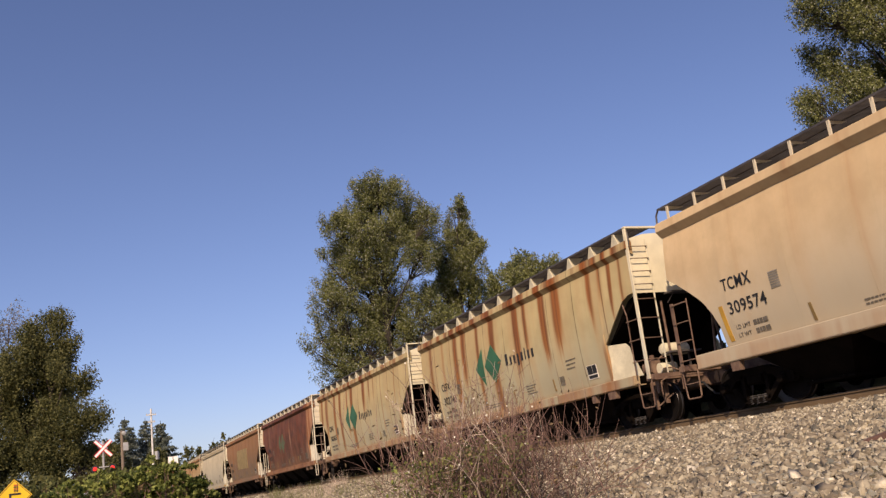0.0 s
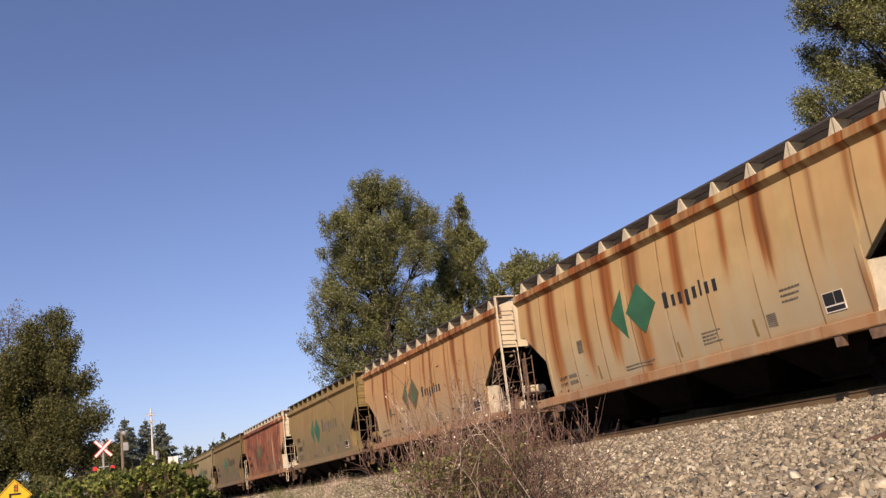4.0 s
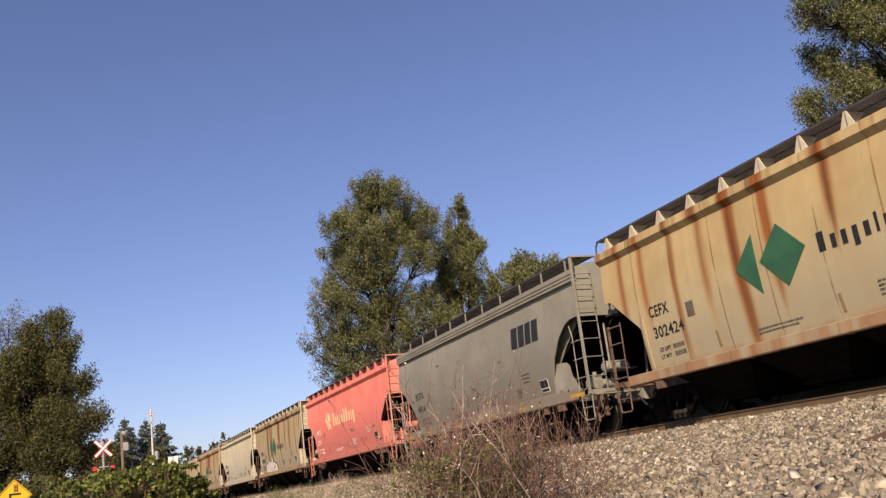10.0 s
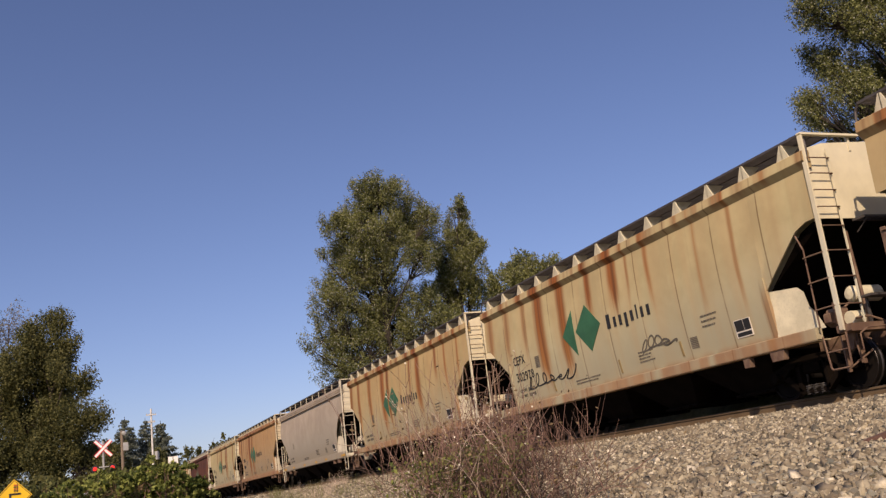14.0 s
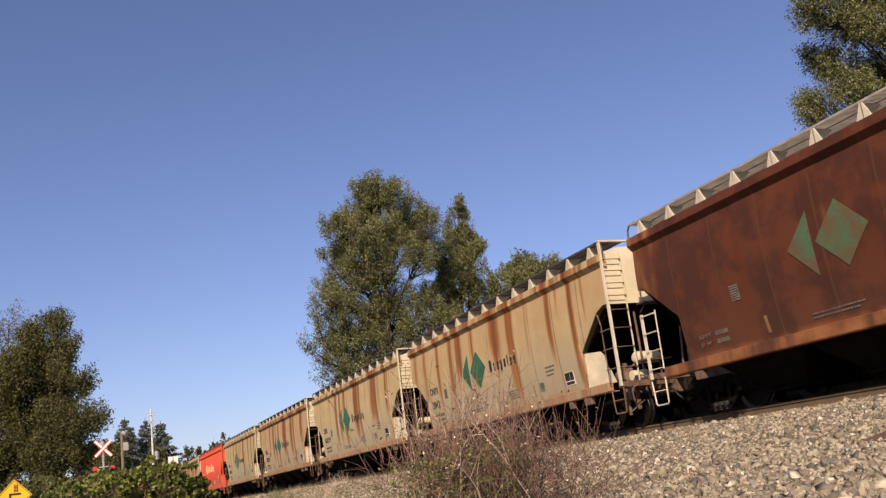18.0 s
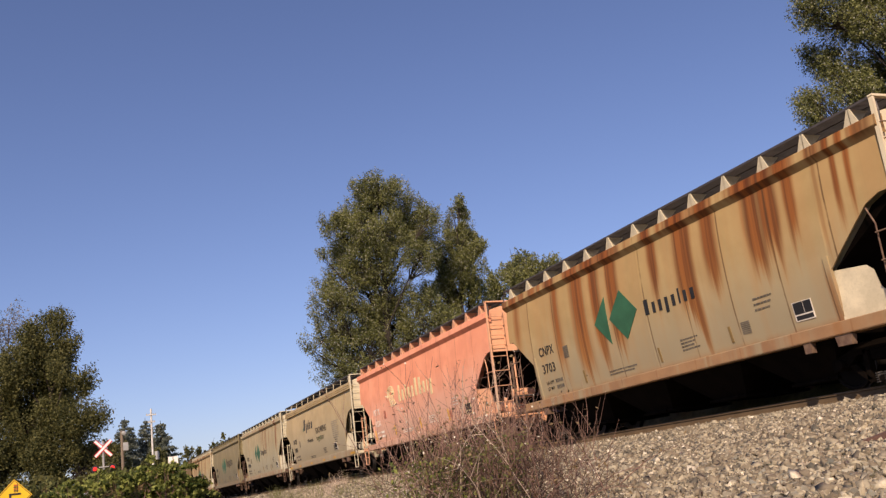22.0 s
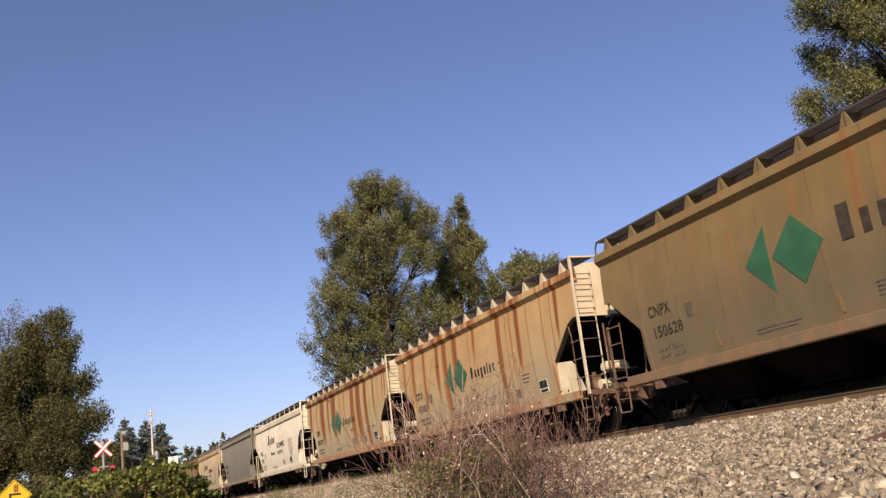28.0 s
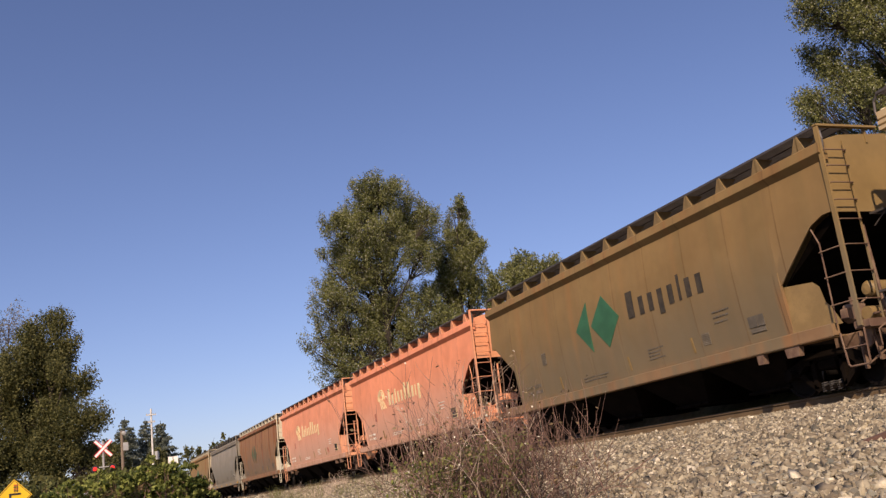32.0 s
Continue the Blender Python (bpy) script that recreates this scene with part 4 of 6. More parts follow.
def shared(key, make, material, smooth=False):
    """One mesh for all alike pieces of one paint."""
    k = (key, material.name)
    if k not in SHARED:
        SHARED[k] = make().mesh(key if isinstance(key, str) else key[0], material, smooth)
    return SHARED[k]


def emblem_y(style, z, lift=0.006):
    return -half_width(style, z) - lift


def flat_sign(style, ring, lift=0.006):
    """A flat painted outline laid on the near side; it follows the bow of the plate."""
    n = len(ring)
    v = [(x, emblem_y(style, z, lift), z) for x, z in ring]
    back = [(x, emblem_y(style, z, -0.004), z) for x, z in ring]
    f = [tuple(range(n)), tuple(range(n, 2 * n))[::-1]] + [(i, i + n, (i + 1) % n + n, (i + 1) % n) for i in range(n)]
    return Shape().add(v + back, f)


def bowed_sign(style, ring, lift=0.005, step=0.08):
    """A convex painted outline in strips, so that it lies on the bowed plate."""
    zs = [z for _, z in ring]
    lo, hi = min(zs), max(zs)
    n = max(2, int((hi - lo) / step))
    levels = sorted({lo + (hi - lo) * i / n for i in range(n + 1)} | set(zs))
    s, prev = Shape(), None
    for z in levels:
        cut = []
        for (xa, za), (xb, zb) in zip(ring, ring[1:] + ring[:1]):
            if abs(za - z) < 1e-6:
                cut.append(xa)
            if min(za, zb) < z < max(za, zb):
                cut.append(xa + (xb - xa) * (z - za) / (zb - za))
        y = emblem_y(style, z, lift)
        row = [(min(cut), y, z), (max(cut), y, z), (max(cut), y + 0.012, z), (min(cut), y + 0.012, z)]
        s.v += row
        o = len(s.v) - 8
        if prev is not None:
            s.f += [(o, o + 1, o + 5, o + 4), (o + 1, o + 2, o + 6, o + 5), (o + 3, o, o + 4, o + 7)]
        prev = row
    return s


def rounded(cx, cz, rx, rz, tilt=0.0, n=16):
    """An upright rounded outline."""
    pts = []
    for i in range(n):
        a = 2 * math.pi * i / n
        x, z = math.copysign(abs(math.cos(a)) ** 0.75, math.cos(a)) * rx, math.copysign(abs(math.sin(a)) ** 0.75, math.sin(a)) * rz
        pts.append((cx + x + tilt * z, cz + z))
    return pts


def wordmark(car, style, label, ink, *row):
    """A wordmark as one plate-thin part with plain bars for every letter under it."""
    pieces = bars(style, *row)
    base = None
    for shape in pieces:
        if base is None:
            base = part("wordmark", shape, ink, car, label)
        else:
            part("letter_mark", shape, ink, base)


def bars(style, x0, z0, widths, heights, gap, drops=None, slant=0.0, share=0.66):
    """A row of plain upright blocks, one for each letter of a wordmark."""
    s = []
    x = x0
    for i, (w, hgt) in enumerate(zip(widths, heights)):
        d = drops[i] if drops else 0.0
        k = max(w * share, 0.05)
        xa, sh, steps = x + (w - k) / 2, Shape(), 4
        for j in range(steps):
            za, zb = (z0 - d + (hgt + d) * (j + q) / steps for q in (0, 1))
            t = flat_sign(style, [(xa + slant * (za - z0), za), (xa + k + slant * (za - z0), za), (xa + k + slant * (zb - z0), zb), (xa + slant * (zb - z0), zb)], 0.006)
            sh.add(t.v, t.f)
        s.append(sh)
        x += w + gap
    return s


def small_print(style, x0, z0, wide, lines, step=0.075, tall=0.030):
    """Rows of print too small to read: short bars with gaps, like words."""
    s = Shape()
    rnd = random.Random(int(abs(x0) * 100) + lines)
    for i in range(lines):
        z, x, end = z0 - i * step, x0, x0 + wide * (1.0 - 0.22 * ((i * 7) % 3) / 2)
        while x < end - 0.02:
            w = min(rnd.uniform(0.03, 0.15), end - x)
            t = flat_sign(style, [(x, z), (x + w, z), (x + w, z + tall), (x, z + tall)], 0.005)
            s.add(t.v, t.f)
            x += w + 0.025
    return s


def stencil_panel(style, x0, z0, x1, z1):
    """A small panel of close rows of print."""
    n = 7
    step = (z1 - z0) / n
    return joined([flat_sign(style, [(x0, z0 + i * step), (x1, z0 + i * step), (x1, z0 + (i + 0.62) * step), (x0, z0 + (i + 0.62) * step)], 0.006) for i in range(n)])


def markings(car, style, k, marks, number, emblem, paint):
    pale = emblem == "pale"
    ink = WHITE_INK if pale else INK_WORN if emblem in ("large", "patch") else INK

    def letters(words, x, z, size, wide=1.0, colour=None):
        me = TEXTS[(words, size)].copy()
        me.materials.append(colour or ink)
        tilt = math.degrees(math.atan2(half_width(style, z + size * 0.7) - half_width(style, z), size * 0.7))
        part("lettering", me, None, car, "white painted lettering" if pale else "black painted lettering", at=pose(x, emblem_y(style, z, 0.003), z, tilt) @ Matrix.Diagonal((wide, 1, 1, 1)))

    if marks:
        letters(marks, -5.65, 2.37, 0.36, 0.86)
    if number:
        letters(number, -5.63, 1.88, 0.36, 1.04)
    for words, figures, z in (("LD LMT", "229900", 1.56), ("LT WT", "56100", 1.39)):
        letters(words, -5.56, z, 0.125, 1.0, None if pale or emblem == "small" else INK_FADED)
        if k == 30:
            letters(figures, -5.02, z, 0.125)
        else:
            tagged(part("small_print", small_print(style, -5.02, z, 0.42, 1, 0.14, 0.09), ink if pale else INK_FADED, car), "short row of small stencilled figures", kind="stuff")
    tagged(part("data_stencil", small_print(style, -2.2, 1.42, 1.25, 2), INK_FADED if not pale else WHITE_INK, car), "rows of small stencilled print", kind="stuff")
    tagged(part("data_stencil", small_print(style, 0.95, 1.66, 0.62, 4), INK_FADED if not pale else WHITE_INK, car), "rows of small stencilled print", kind="stuff")
    tagged(part("data_stencil", small_print(style, 3.55, 2.02, 0.55, 3, 0.11), INK_FADED if not pale else WHITE_INK, car), "rows of small stencilled print", kind="stuff")
    # placard: white frame round a black field; on the grimiest cars only the field shows
    px0, pz0 = (3.24, 1.42) if emblem == "leaf" else (4.55, 1.37)
    worn = emblem == "ghost" or k in (11, 38, 39, 46, 49)
    if not worn:
        part("placard_frame", flat_sign(style, [(px0, pz0), (px0 + 0.495, pz0), (px0 + 0.495, pz0 + 0.362), (px0, pz0 + 0.362)], 0.007), CREAM_INK if pale else WHITE_INK, car, "white placard border")
    pl = Shape()
    for xa, xb, za, zb in ((0.02, 0.27, 0.13, 0.35), (0.285, 0.48, 0.13, 0.35), (0.03, 0.47, 0.02, 0.10)):
        t = flat_sign(style, [(px0 + xa, pz0 + za), (px0 + xb, pz0 + za), (px0 + xb, pz0 + zb), (px0 + xa, pz0 + zb)], 0.011)
        pl.add(t.v, t.f)
    part("placard", pl, INK_FADED if worn else INK, car, "faded inspection placard" if worn else "black inspection placard")
    tagged(part("consolidated_stencil", stencil_panel(style, -4.24, 2.12, -3.98, 2.46), PRINT_PINK if emblem == "pale" else STENCIL_GREY if style == "angle" else PRINT_PALE, car), "small faded stencil panel", kind="stuff")
    tagged(part("consolidated_stencil", stencil_panel(style, 3.02, 1.42, 3.28, 1.68), PRINT_PINK if emblem == "pale" else STENCIL_GREY, car), "small faded stencil panel", kind="stuff")
    if style != "flow" and emblem != "stripe":
        for x in (-5.85, -3.15, -0.05, 2.9) if k == 33 else (-3.45, 0.05, 2.62):
            w = 0.10 if pale else 0.07
            part("reflector_strip", bowed_sign(style, [(x, 1.32), (x + w, 1.32), (x + w - 0.02, 1.74 if k == 33 else 1.66), (x - 0.02, 1.74 if k == 33 else 1.66)], 0.006), YELLOW_BRIGHT if k == 33 else YELLOW_DULL if k % 3 else TAN_PATCH, car, "bright yellow reflective strip" if k == 33 else "dull grimy reflective strip")
    if emblem in ("small", "large", "ghost"):
        g = GREEN_FADED if emblem == "ghost" or k in (8, 38, 49) else GREEN_INK
        b = 1.08 if emblem == "large" else 1.0
        shift = (0.80 if k == 11 else 0.45) if emblem == "large" else 0.0
        cx, cz = -1.04 + shift, 2.68
        part("diamond_emblem", bowed_sign(style, [(cx - 0.63 * b, cz), (cx, cz - 0.61 * b), (cx + 0.63 * b, cz), (cx, cz + 0.61 * b)]), g, car, "green diamond emblem")
        part("half_diamond_emblem", bowed_sign(style, [(cx - 1.36 * b, cz), (cx - 0.72 * b, cz - 0.61 * b), (cx - 0.72 * b, cz + 0.61 * b)]), g, car, "green half-diamond emblem")
        if emblem == "small":
            wordmark(car, style, "dark wordmark drawn as plain bars", INK, -0.14, 2.46, (0.24, 0.17, 0.17, 0.17, 0.18, 0.09, 0.17, 0.18), (0.36, 0.25, 0.25, 0.25, 0.25, 0.34, 0.25, 0.25), 0.088, (0, 0, 0, 0.09, 0, 0, 0, 0))
        elif emblem == "large":
            wordmark(car, style, "dark wordmark drawn as plain bars", INK_FADED if k in (9, 38, 39) else INK_WORN, -0.02 + shift, 2.52, (0.42, 0.28, 0.28, 0.29, 0.29, 0.14, 0.28, 0.29), (0.64, 0.43, 0.43, 0.43, 0.43, 0.58, 0.43, 0.43), 0.115, (0, 0, 0, 0.14, 0, 0, 0, 0))
    elif emblem == "pale":
        wordmark(car, style, "pale wordmark drawn as plain bars", CREAM_INK, -2.10, 2.60, (0.32, 0.30, 0.18, 0.29, 0.25, 0.30, 0.34, 0.29, 0.16, 0.31), (0.66, 0.43, 0.58, 0.43, 0.43, 0.68, 0.64, 0.43, 0.43, 0.43), 0.138, (0, 0, 0, 0, 0, 0, 0, 0, 0, 0.16))
        sw = Shape()
        for i in range(4):
            r0, r1 = 0.17 + 0.11 * i, 0.17 + 0.11 * i + 0.06
            arc = [(math.cos(radians(a)), math.sin(radians(a))) for a in range(-20, 201, 20)]
            ring = [(-3.02 + r1 * c * 0.85, 3.02 + r1 * s0 * 0.62) for c, s0 in arc] + [(-3.02 + r0 * c * 0.85, 3.02 + r0 * s0 * 0.62) for c, s0 in arc[::-1]]
            for j in range(len(arc) - 1):
                quad = [ring[j], ring[j + 1], ring[-2 - j], ring[-1 - j]]
                t = flat_sign(style, quad)
                sw.add(t.v, t.f)
            t = flat_sign(style, [(-3.35 + i * 0.14, 2.98), (-3.28 + i * 0.14, 2.98), (-3.02 + i * 0.20, 2.52), (-3.12 + i * 0.20, 2.52)])
            sw.add(t.v, t.f)
        part("ribbon_emblem", sw, CREAM_INK, car, "pale ribbon-like emblem")
    elif emblem == "block":
        wordmark(car, style, "heavy dark wordmark drawn as plain bars", INK, 3.25, 2.86, (0.43, 0.41, 0.37, 0.41), (0.62,) * 4, 0.06, None, 0.10, 0.92)
    elif emblem == "patch":
        part("repaint_patch", bowed_sign(style, [(-2.40, 1.98), (2.05, 1.90), (2.15, 3.38), (-2.32, 3.42)]), TAN_PATCH, car, "tan repainted patch")
    elif emblem == "leaf":
        wordmark(car, style, "dark wordmark drawn as plain bars", INK, -2.80, 2.92, (0.46, 0.24, 0.18, 0.11, 0.25, 0.38), (0.62, 0.36, 0.36, 0.50, 0.36, 0.36), 0.10, (0, 0.16, 0, 0, 0, 0))
        part("leaf_emblem", flat_sign(style, [(-2.98, 2.90), (-2.82, 2.90), (-2.66, 3.24)], 0.009), GREEN_INK, car, "small green leaf emblem")
        letters("GROWING", -0.10, 2.54, 0.46)
        me = TEXTS[("together", 0.44)].copy()
        me.materials.append(GREEN_FADED)
        part("lettering", me, None, car, "green painted lettering", at=pose(-0.06, emblem_y(style, 2.16, 0.014), 2.16, 3))
        letters("Wholesale", -2.15, 2.20, 0.30)
        tagged(part("data_stencil", small_print(style, 3.35, 2.82, 1.30, 9, 0.10, 0.034), PRINT_PALE, car), "block of small stencilled print", kind="stuff")
    if style == "flow" or emblem == "stripe":
        for x in (-7.1, -4.6, -1.8, 1.0, 3.2, 6.4):
            s = Shape().box(x, x + (0.75 if abs(x) > 6 else 0.42), -1.637, -1.628, 1.00, 1.10)
            part("reflector_strip", s, YELLOW_STRIPE, car, "orange-yellow reflective strip")
    if k == 21:
        # a thin dark scrawl in loops, and a paler one beyond it
        for x0, z0, wide, tall, turns, ink in ((-5.0, 1.52, 2.9, 0.30, 6.5, INK), (1.15, 1.62, 1.3, 0.22, 4.5, INK_FADED)):
            pts = []
            for i in range(int(turns * 14)):
                a = 2 * math.pi * i / 14
                f = i / (turns * 14)
                big = tall * (0.7 + 0.5 * math.sin(5.3 * f * turns))
                pts.append((x0 + wide * f + 0.20 * math.sin(a), z0 + 0.10 * math.sin(3 * f) + big * (0.55 - 0.55 * math.cos(a + 0.6))))
            stroke = Shape()
            for (xa, za), (xb, zb) in zip(pts, pts[1:]):
                d = Vector((zb - za, xa - xb)).normalized() * 0.017
                t = flat_sign(style, [(xa + d.x, za + d.y), (xa - d.x, za - d.y), (xb - d.x, zb - d.y), (xb + d.x, zb + d.y)], 0.007)
                stroke.add(t.v, t.f)
            part("graffiti_mark", stroke, ink, car, "thin dark graffiti in loops")
    if k == 18:
        # bubble graffiti low on the side: white shapes with black outlines
        for i, (cx, cz, rx, rz, tl) in enumerate(((-4.12, 1.36, 0.38, 0.38, 0.0), (-3.55, 1.44, 0.26, 0.38, 0.1), (-3.10, 1.50, 0.27, 0.40, 0.1), (-2.60, 1.46, 0.28, 0.38, 0.0), (-2.10, 1.62, 0.20, 0.50, -0.1), (-1.60, 1.42, 0.32, 0.32, 0.0), (-1.08, 1.38, 0.28, 0.28, 0.0))):
            blob = part("graffiti_outline", bowed_sign(style, rounded(cx, cz, rx + 0.055, rz + 0.055, tl), 0.006 + 0.004 * i), INK, car, "black graffiti outline")
            part("graffiti_fill", bowed_sign(style, rounded(cx, cz, rx, rz, tl), 0.008 + 0.004 * i), WHITE_INK, blob, "white graffiti paint")
        part("graffiti_mark", bowed_sign(style, [(-4.28, 1.18), (-4.22, 1.18), (-4.00, 1.58), (-4.06, 1.58)], 0.014), INK, car, "black graffiti stroke")
        part("graffiti_mark", bowed_sign(style, [(-1.82, 1.36), (-1.36, 1.40), (-1.36, 1.46), (-1.82, 1.42)], 0.036), INK, car, "black graffiti stroke")
    if style == "round":
        for x in (-5.85, 5.35):
            part("reflector_strip", bowed_sign(style, [(x, 1.35), (x + 0.12, 1.35), (x + 0.06, 2.1), (x - 0.06, 2.1)]), YELLOW_STRIPE, car, "dull yellow reflective strip")


def car_label(style, base, streaks, blotch, emblem):
    r, g, b = base
    if emblem == "pale":
        tone = "bright red" if g < 0.13 else "faded salmon red"
    elif blotch > 0.6:
        tone = "deeply rusted red-brown"
    elif style == "flow" and r < 0.35 or emblem == "stripe":
        tone = "plain grey"
    elif r < 0.33:
        tone = "dirty dark brown"
    elif r < 0.47:
        tone = "dusty olive-tan"
    elif r > 0.7:
        tone = "nearly white"
    else:
        tone = "cream"
    state = "heavily rust-streaked" if streaks > 0.62 else "rust-streaked" if streaks > 0.3 else "weathered"
    mark = {"small": "with green diamond emblem", "large": "with green diamond emblem", "pale": "with pale wordmark", "leaf": "with dark side lettering", "block": "with heavy dark wordmark"}.get(emblem, "with black marks")
    return f"{state} {tone} steel hopper car {mark}"


def painted(name, key, make, paint, parent, label="", smooth=False, at=None):
    """A piece whose mesh is shared by all cars, with this car's paint on the object."""
    if key not in SHARED:
        SHARED[key] = make().mesh(name, paint, smooth)
    ob = part(name, SHARED[key], None, parent, label, at=at)
    ob.material_slots[0].link = "OBJECT"
    ob.material_slots[0].material = paint
    return ob


def joined(shapes):
    s = Shape()
    for t in shapes:
        s.add(t.v, t.f)
    return s


def moved(shape, m):
    s = Shape()
    s.add([m @ Vector(p) for p in shape.v], shape.f)
    return s


TURN = Matrix.Rotation(math.pi, 4, "Z")
END_RUNGS = [1.46, 1.96, 2.44, 2.90, 3.26, 3.58, 3.90, 4.20]
SIDE_RUNGS = {1: (1.46, 1.96, 2.44), -1: (1.18, 1.60, 2.02, 2.44)}
WHEELSETS = {1: [], -1: []}


def far_ladder():
    return moved(joined([end_ladder_shape()] + [moved(RUNGS["y"], pose(7.47, -1.62, z)) for z in END_RUNGS]), TURN)


def far_side_ladder(e):
    return moved(joined([side_ladder_shape(e)] + [moved(RUNGS["x"], pose(e * 7.18 - 0.25, -1.61, z)) for z in SIDE_RUNGS[e]]), TURN)


def build_car(k, spec):
    style, base, streaks, blotch, marks, number, emblem = spec
    paint = car_paint("car_paint", base, streaks, blotch, k * 1.37 + 0.5, 0.45 if style == "flow" and base[0] < 0.7 else 0.08 if blotch > 0.9 else 0.30, style == "angle", RUNS.get(k) or chance_runs(k, streaks))
    own = 0.12 if emblem in ("ghost", "patch") else 0.35
    pale_end = tuple(own * c + (1 - own) * d for c, d in zip(base, (0.70, 0.66, 0.51))) if emblem in ("ghost", "patch", "small") or style != "angle" and base[0] > 0.4 else base
    # the ends' stronger sun is partly put into their paint: a tenth lighter
    ends = car_paint("sun_lifted_end_paint", tuple(min(0.8, c * 1.1) for c in pale_end), 0.12 * (streaks > 0.3), 0.0, k * 2.1, 0.15)
    trim = plain("trim_paint", tuple(min(0.75, c * 1.02) for c in pale_end), 0.6, 0.0, 0.25, 2.0, 0.1)
    steps = trim if emblem in ("ghost", "pale") or style == "flow" else RUSTY
    car = thing("hopper_car", pose(0, TRACK_Y, RAIL_TOP), car_label(style, base, streaks, blotch, emblem), "railway car", "freight train")
    S = "angle" if style == "angle" else style
    painted("body", (S, "body"), lambda: hopper_shell(S), ends, car)
    seams = SEAMS[S]
    for i, (a, b) in enumerate(zip(seams, seams[1:])):
        painted("side_plate", (S, "plate", i), lambda: side_panel(S, a, b, -1), paint, car, smooth=True)
    painted("far_side", (S, "far"), lambda: side_panel(S, -7.42, 7.42, 1), paint, car, smooth=True)
    for side in (-1, 1):
        painted("roof_chord", (S, "chord", side), lambda: chord(S, side), paint, car)
        painted("side_sill", (S, "sill", side), lambda: sill_shape(S, side), paint, car)
        part("running_board", shared("running_board", grating_shape, GRATING_PALE if emblem == "ghost" else GRATING), None, car, "pale steel grating walkway" if emblem == "ghost" else "grey steel grating walkway", at=pose(0, side * 1.24, 4.67))
        painted("shear_plate", ("shear", 1, side), lambda: shear_plate(1, side), trim, car, at=pose(-0.32 if style == "flow" else 0, 0, 0))
    if S == "angle":
        for x0, x1, z1 in ((-6.05, -5.92, 2.40), (5.60, 5.715, 2.36)):
            painted("side_post", ("post", x0), lambda: side_post(S, x0, x1, 1.16, z1), paint, car)
    part("crossover_step", shared("crossover_step", crossover_step, GRATING), None, car, "grey steel grating step")
    rails = SUPPORTS[S]
    for x in rails:
        painted("board_bracket", (S, "bracket"), lambda: support_shape(S), trim, car, at=pose(x, -1.60, 4.36))
    for x in rails:
        painted("board_bracket", (S, "bracket"), lambda: support_shape(S), trim, car, at=pose(x, 1.60, 4.36, 0, 0, 180))
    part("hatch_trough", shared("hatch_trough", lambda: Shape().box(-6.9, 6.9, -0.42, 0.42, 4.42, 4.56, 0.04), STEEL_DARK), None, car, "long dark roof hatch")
    ladder = painted("end_ladder", "end ladder", end_ladder_shape, ends, car)
    for z in END_RUNGS:
        painted("rung", "rung y", lambda: RUNGS["y"], steps, ladder, at=pose(7.47, -1.62, z))
    for e in (-1, 1):
        side_ladder = painted("side_ladder", ("side ladder", e), lambda: side_ladder_shape(e), steps, car, "thin steel ladder")
        for z in SIDE_RUNGS[e]:
            painted("rung", "rung x", lambda: RUNGS["x"], steps, side_ladder, at=pose(e * 7.18 - 0.25, -1.61, z))
        painted("stirrup_step", ("step", e), lambda: step_shape(e), steps, car)
        painted("end_platform", ("frame", e), lambda: end_frame(e), trim if emblem == "pale" or style == "flow" else RUSTY, car)
        part("coupler", shared(("coupler", e), lambda: coupler_shape(e), COUPLER_RUST), None, car, "rusty steel coupler")
        part("uncoupling_lever", shared(("uncoupling_lever", e), lambda: lever_shape(e), RUSTY), None, car, "rusty bent rod")
        part("air_hose", shared(("air_hose", e), lambda: hose_shape(e), INK), None, car, "black rubber air hose")
        part("roof_handrail", shared("roof_handrail", bent_handle, GRATING), None, car, "bent pipe handrail", at=pose(e * 7.45, -1.58, 0, 0, 0, 0 if e < 0 else 180))
    painted("end_ladder", "far ladder", far_ladder, RUSTY, car)
    for e in (-1, 1):
        painted("side_ladder", ("far side ladder", e), lambda: far_side_ladder(e), RUSTY, car)
        painted("stirrup_step", ("far step", e), lambda: moved(step_shape(e), TURN), RUSTY, car)
        part("shade_web", shared(("shade_web", e), lambda: shade_web(e), STEEL_DARK), None, car, "added black upright web standing for shade")
        part("shaded_slope_sheet", shared(("shaded_slope_sheet", e, S == "angle"), lambda: shaded_slope_sheet(e, S), STEEL_DARK), None, car, "grimy sloping end floor with its shade in the black")
    painted("air_reservoir", "reservoir", lambda: reservoir_shape(1), trim, car, smooth=True, at=pose(7.02, -0.48, 1.72))
    painted("brake_cylinder", "cylinder", lambda: Shape().lathe([(-0.22, 0.02), (-0.22, 0.13), (0.22, 0.13), (0.22, 0.02)], 14), trim, car, smooth=True, at=pose(7.12, -0.85, 1.26))
    part("control_valve", shared("control_valve", valve_shape, steps), None, car, "grimy brake valve with pipes")
    part("brake_rigging", shared("brake_rigging", rigging_shape, RUSTY), None, car, "rusty brake rods and levers")
    part("brake_platform", shared("brake_platform", lambda: Shape().box(7.42, 7.70, -1.05, -0.2, 1.56, 1.60).box(7.40, 7.44, -0.9, -0.86, 1.1, 1.58).box(7.40, 7.44, -0.4, -0.36, 1.1, 1.58), GRATING), None, car, "grey steel grating step")
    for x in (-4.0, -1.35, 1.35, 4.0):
        part("hopper_outlet", shared(("hopper_outlet", x), lambda: chute_shape(x), STEEL_DARK), None, car, "discharge chute with the car's shade in its colour")
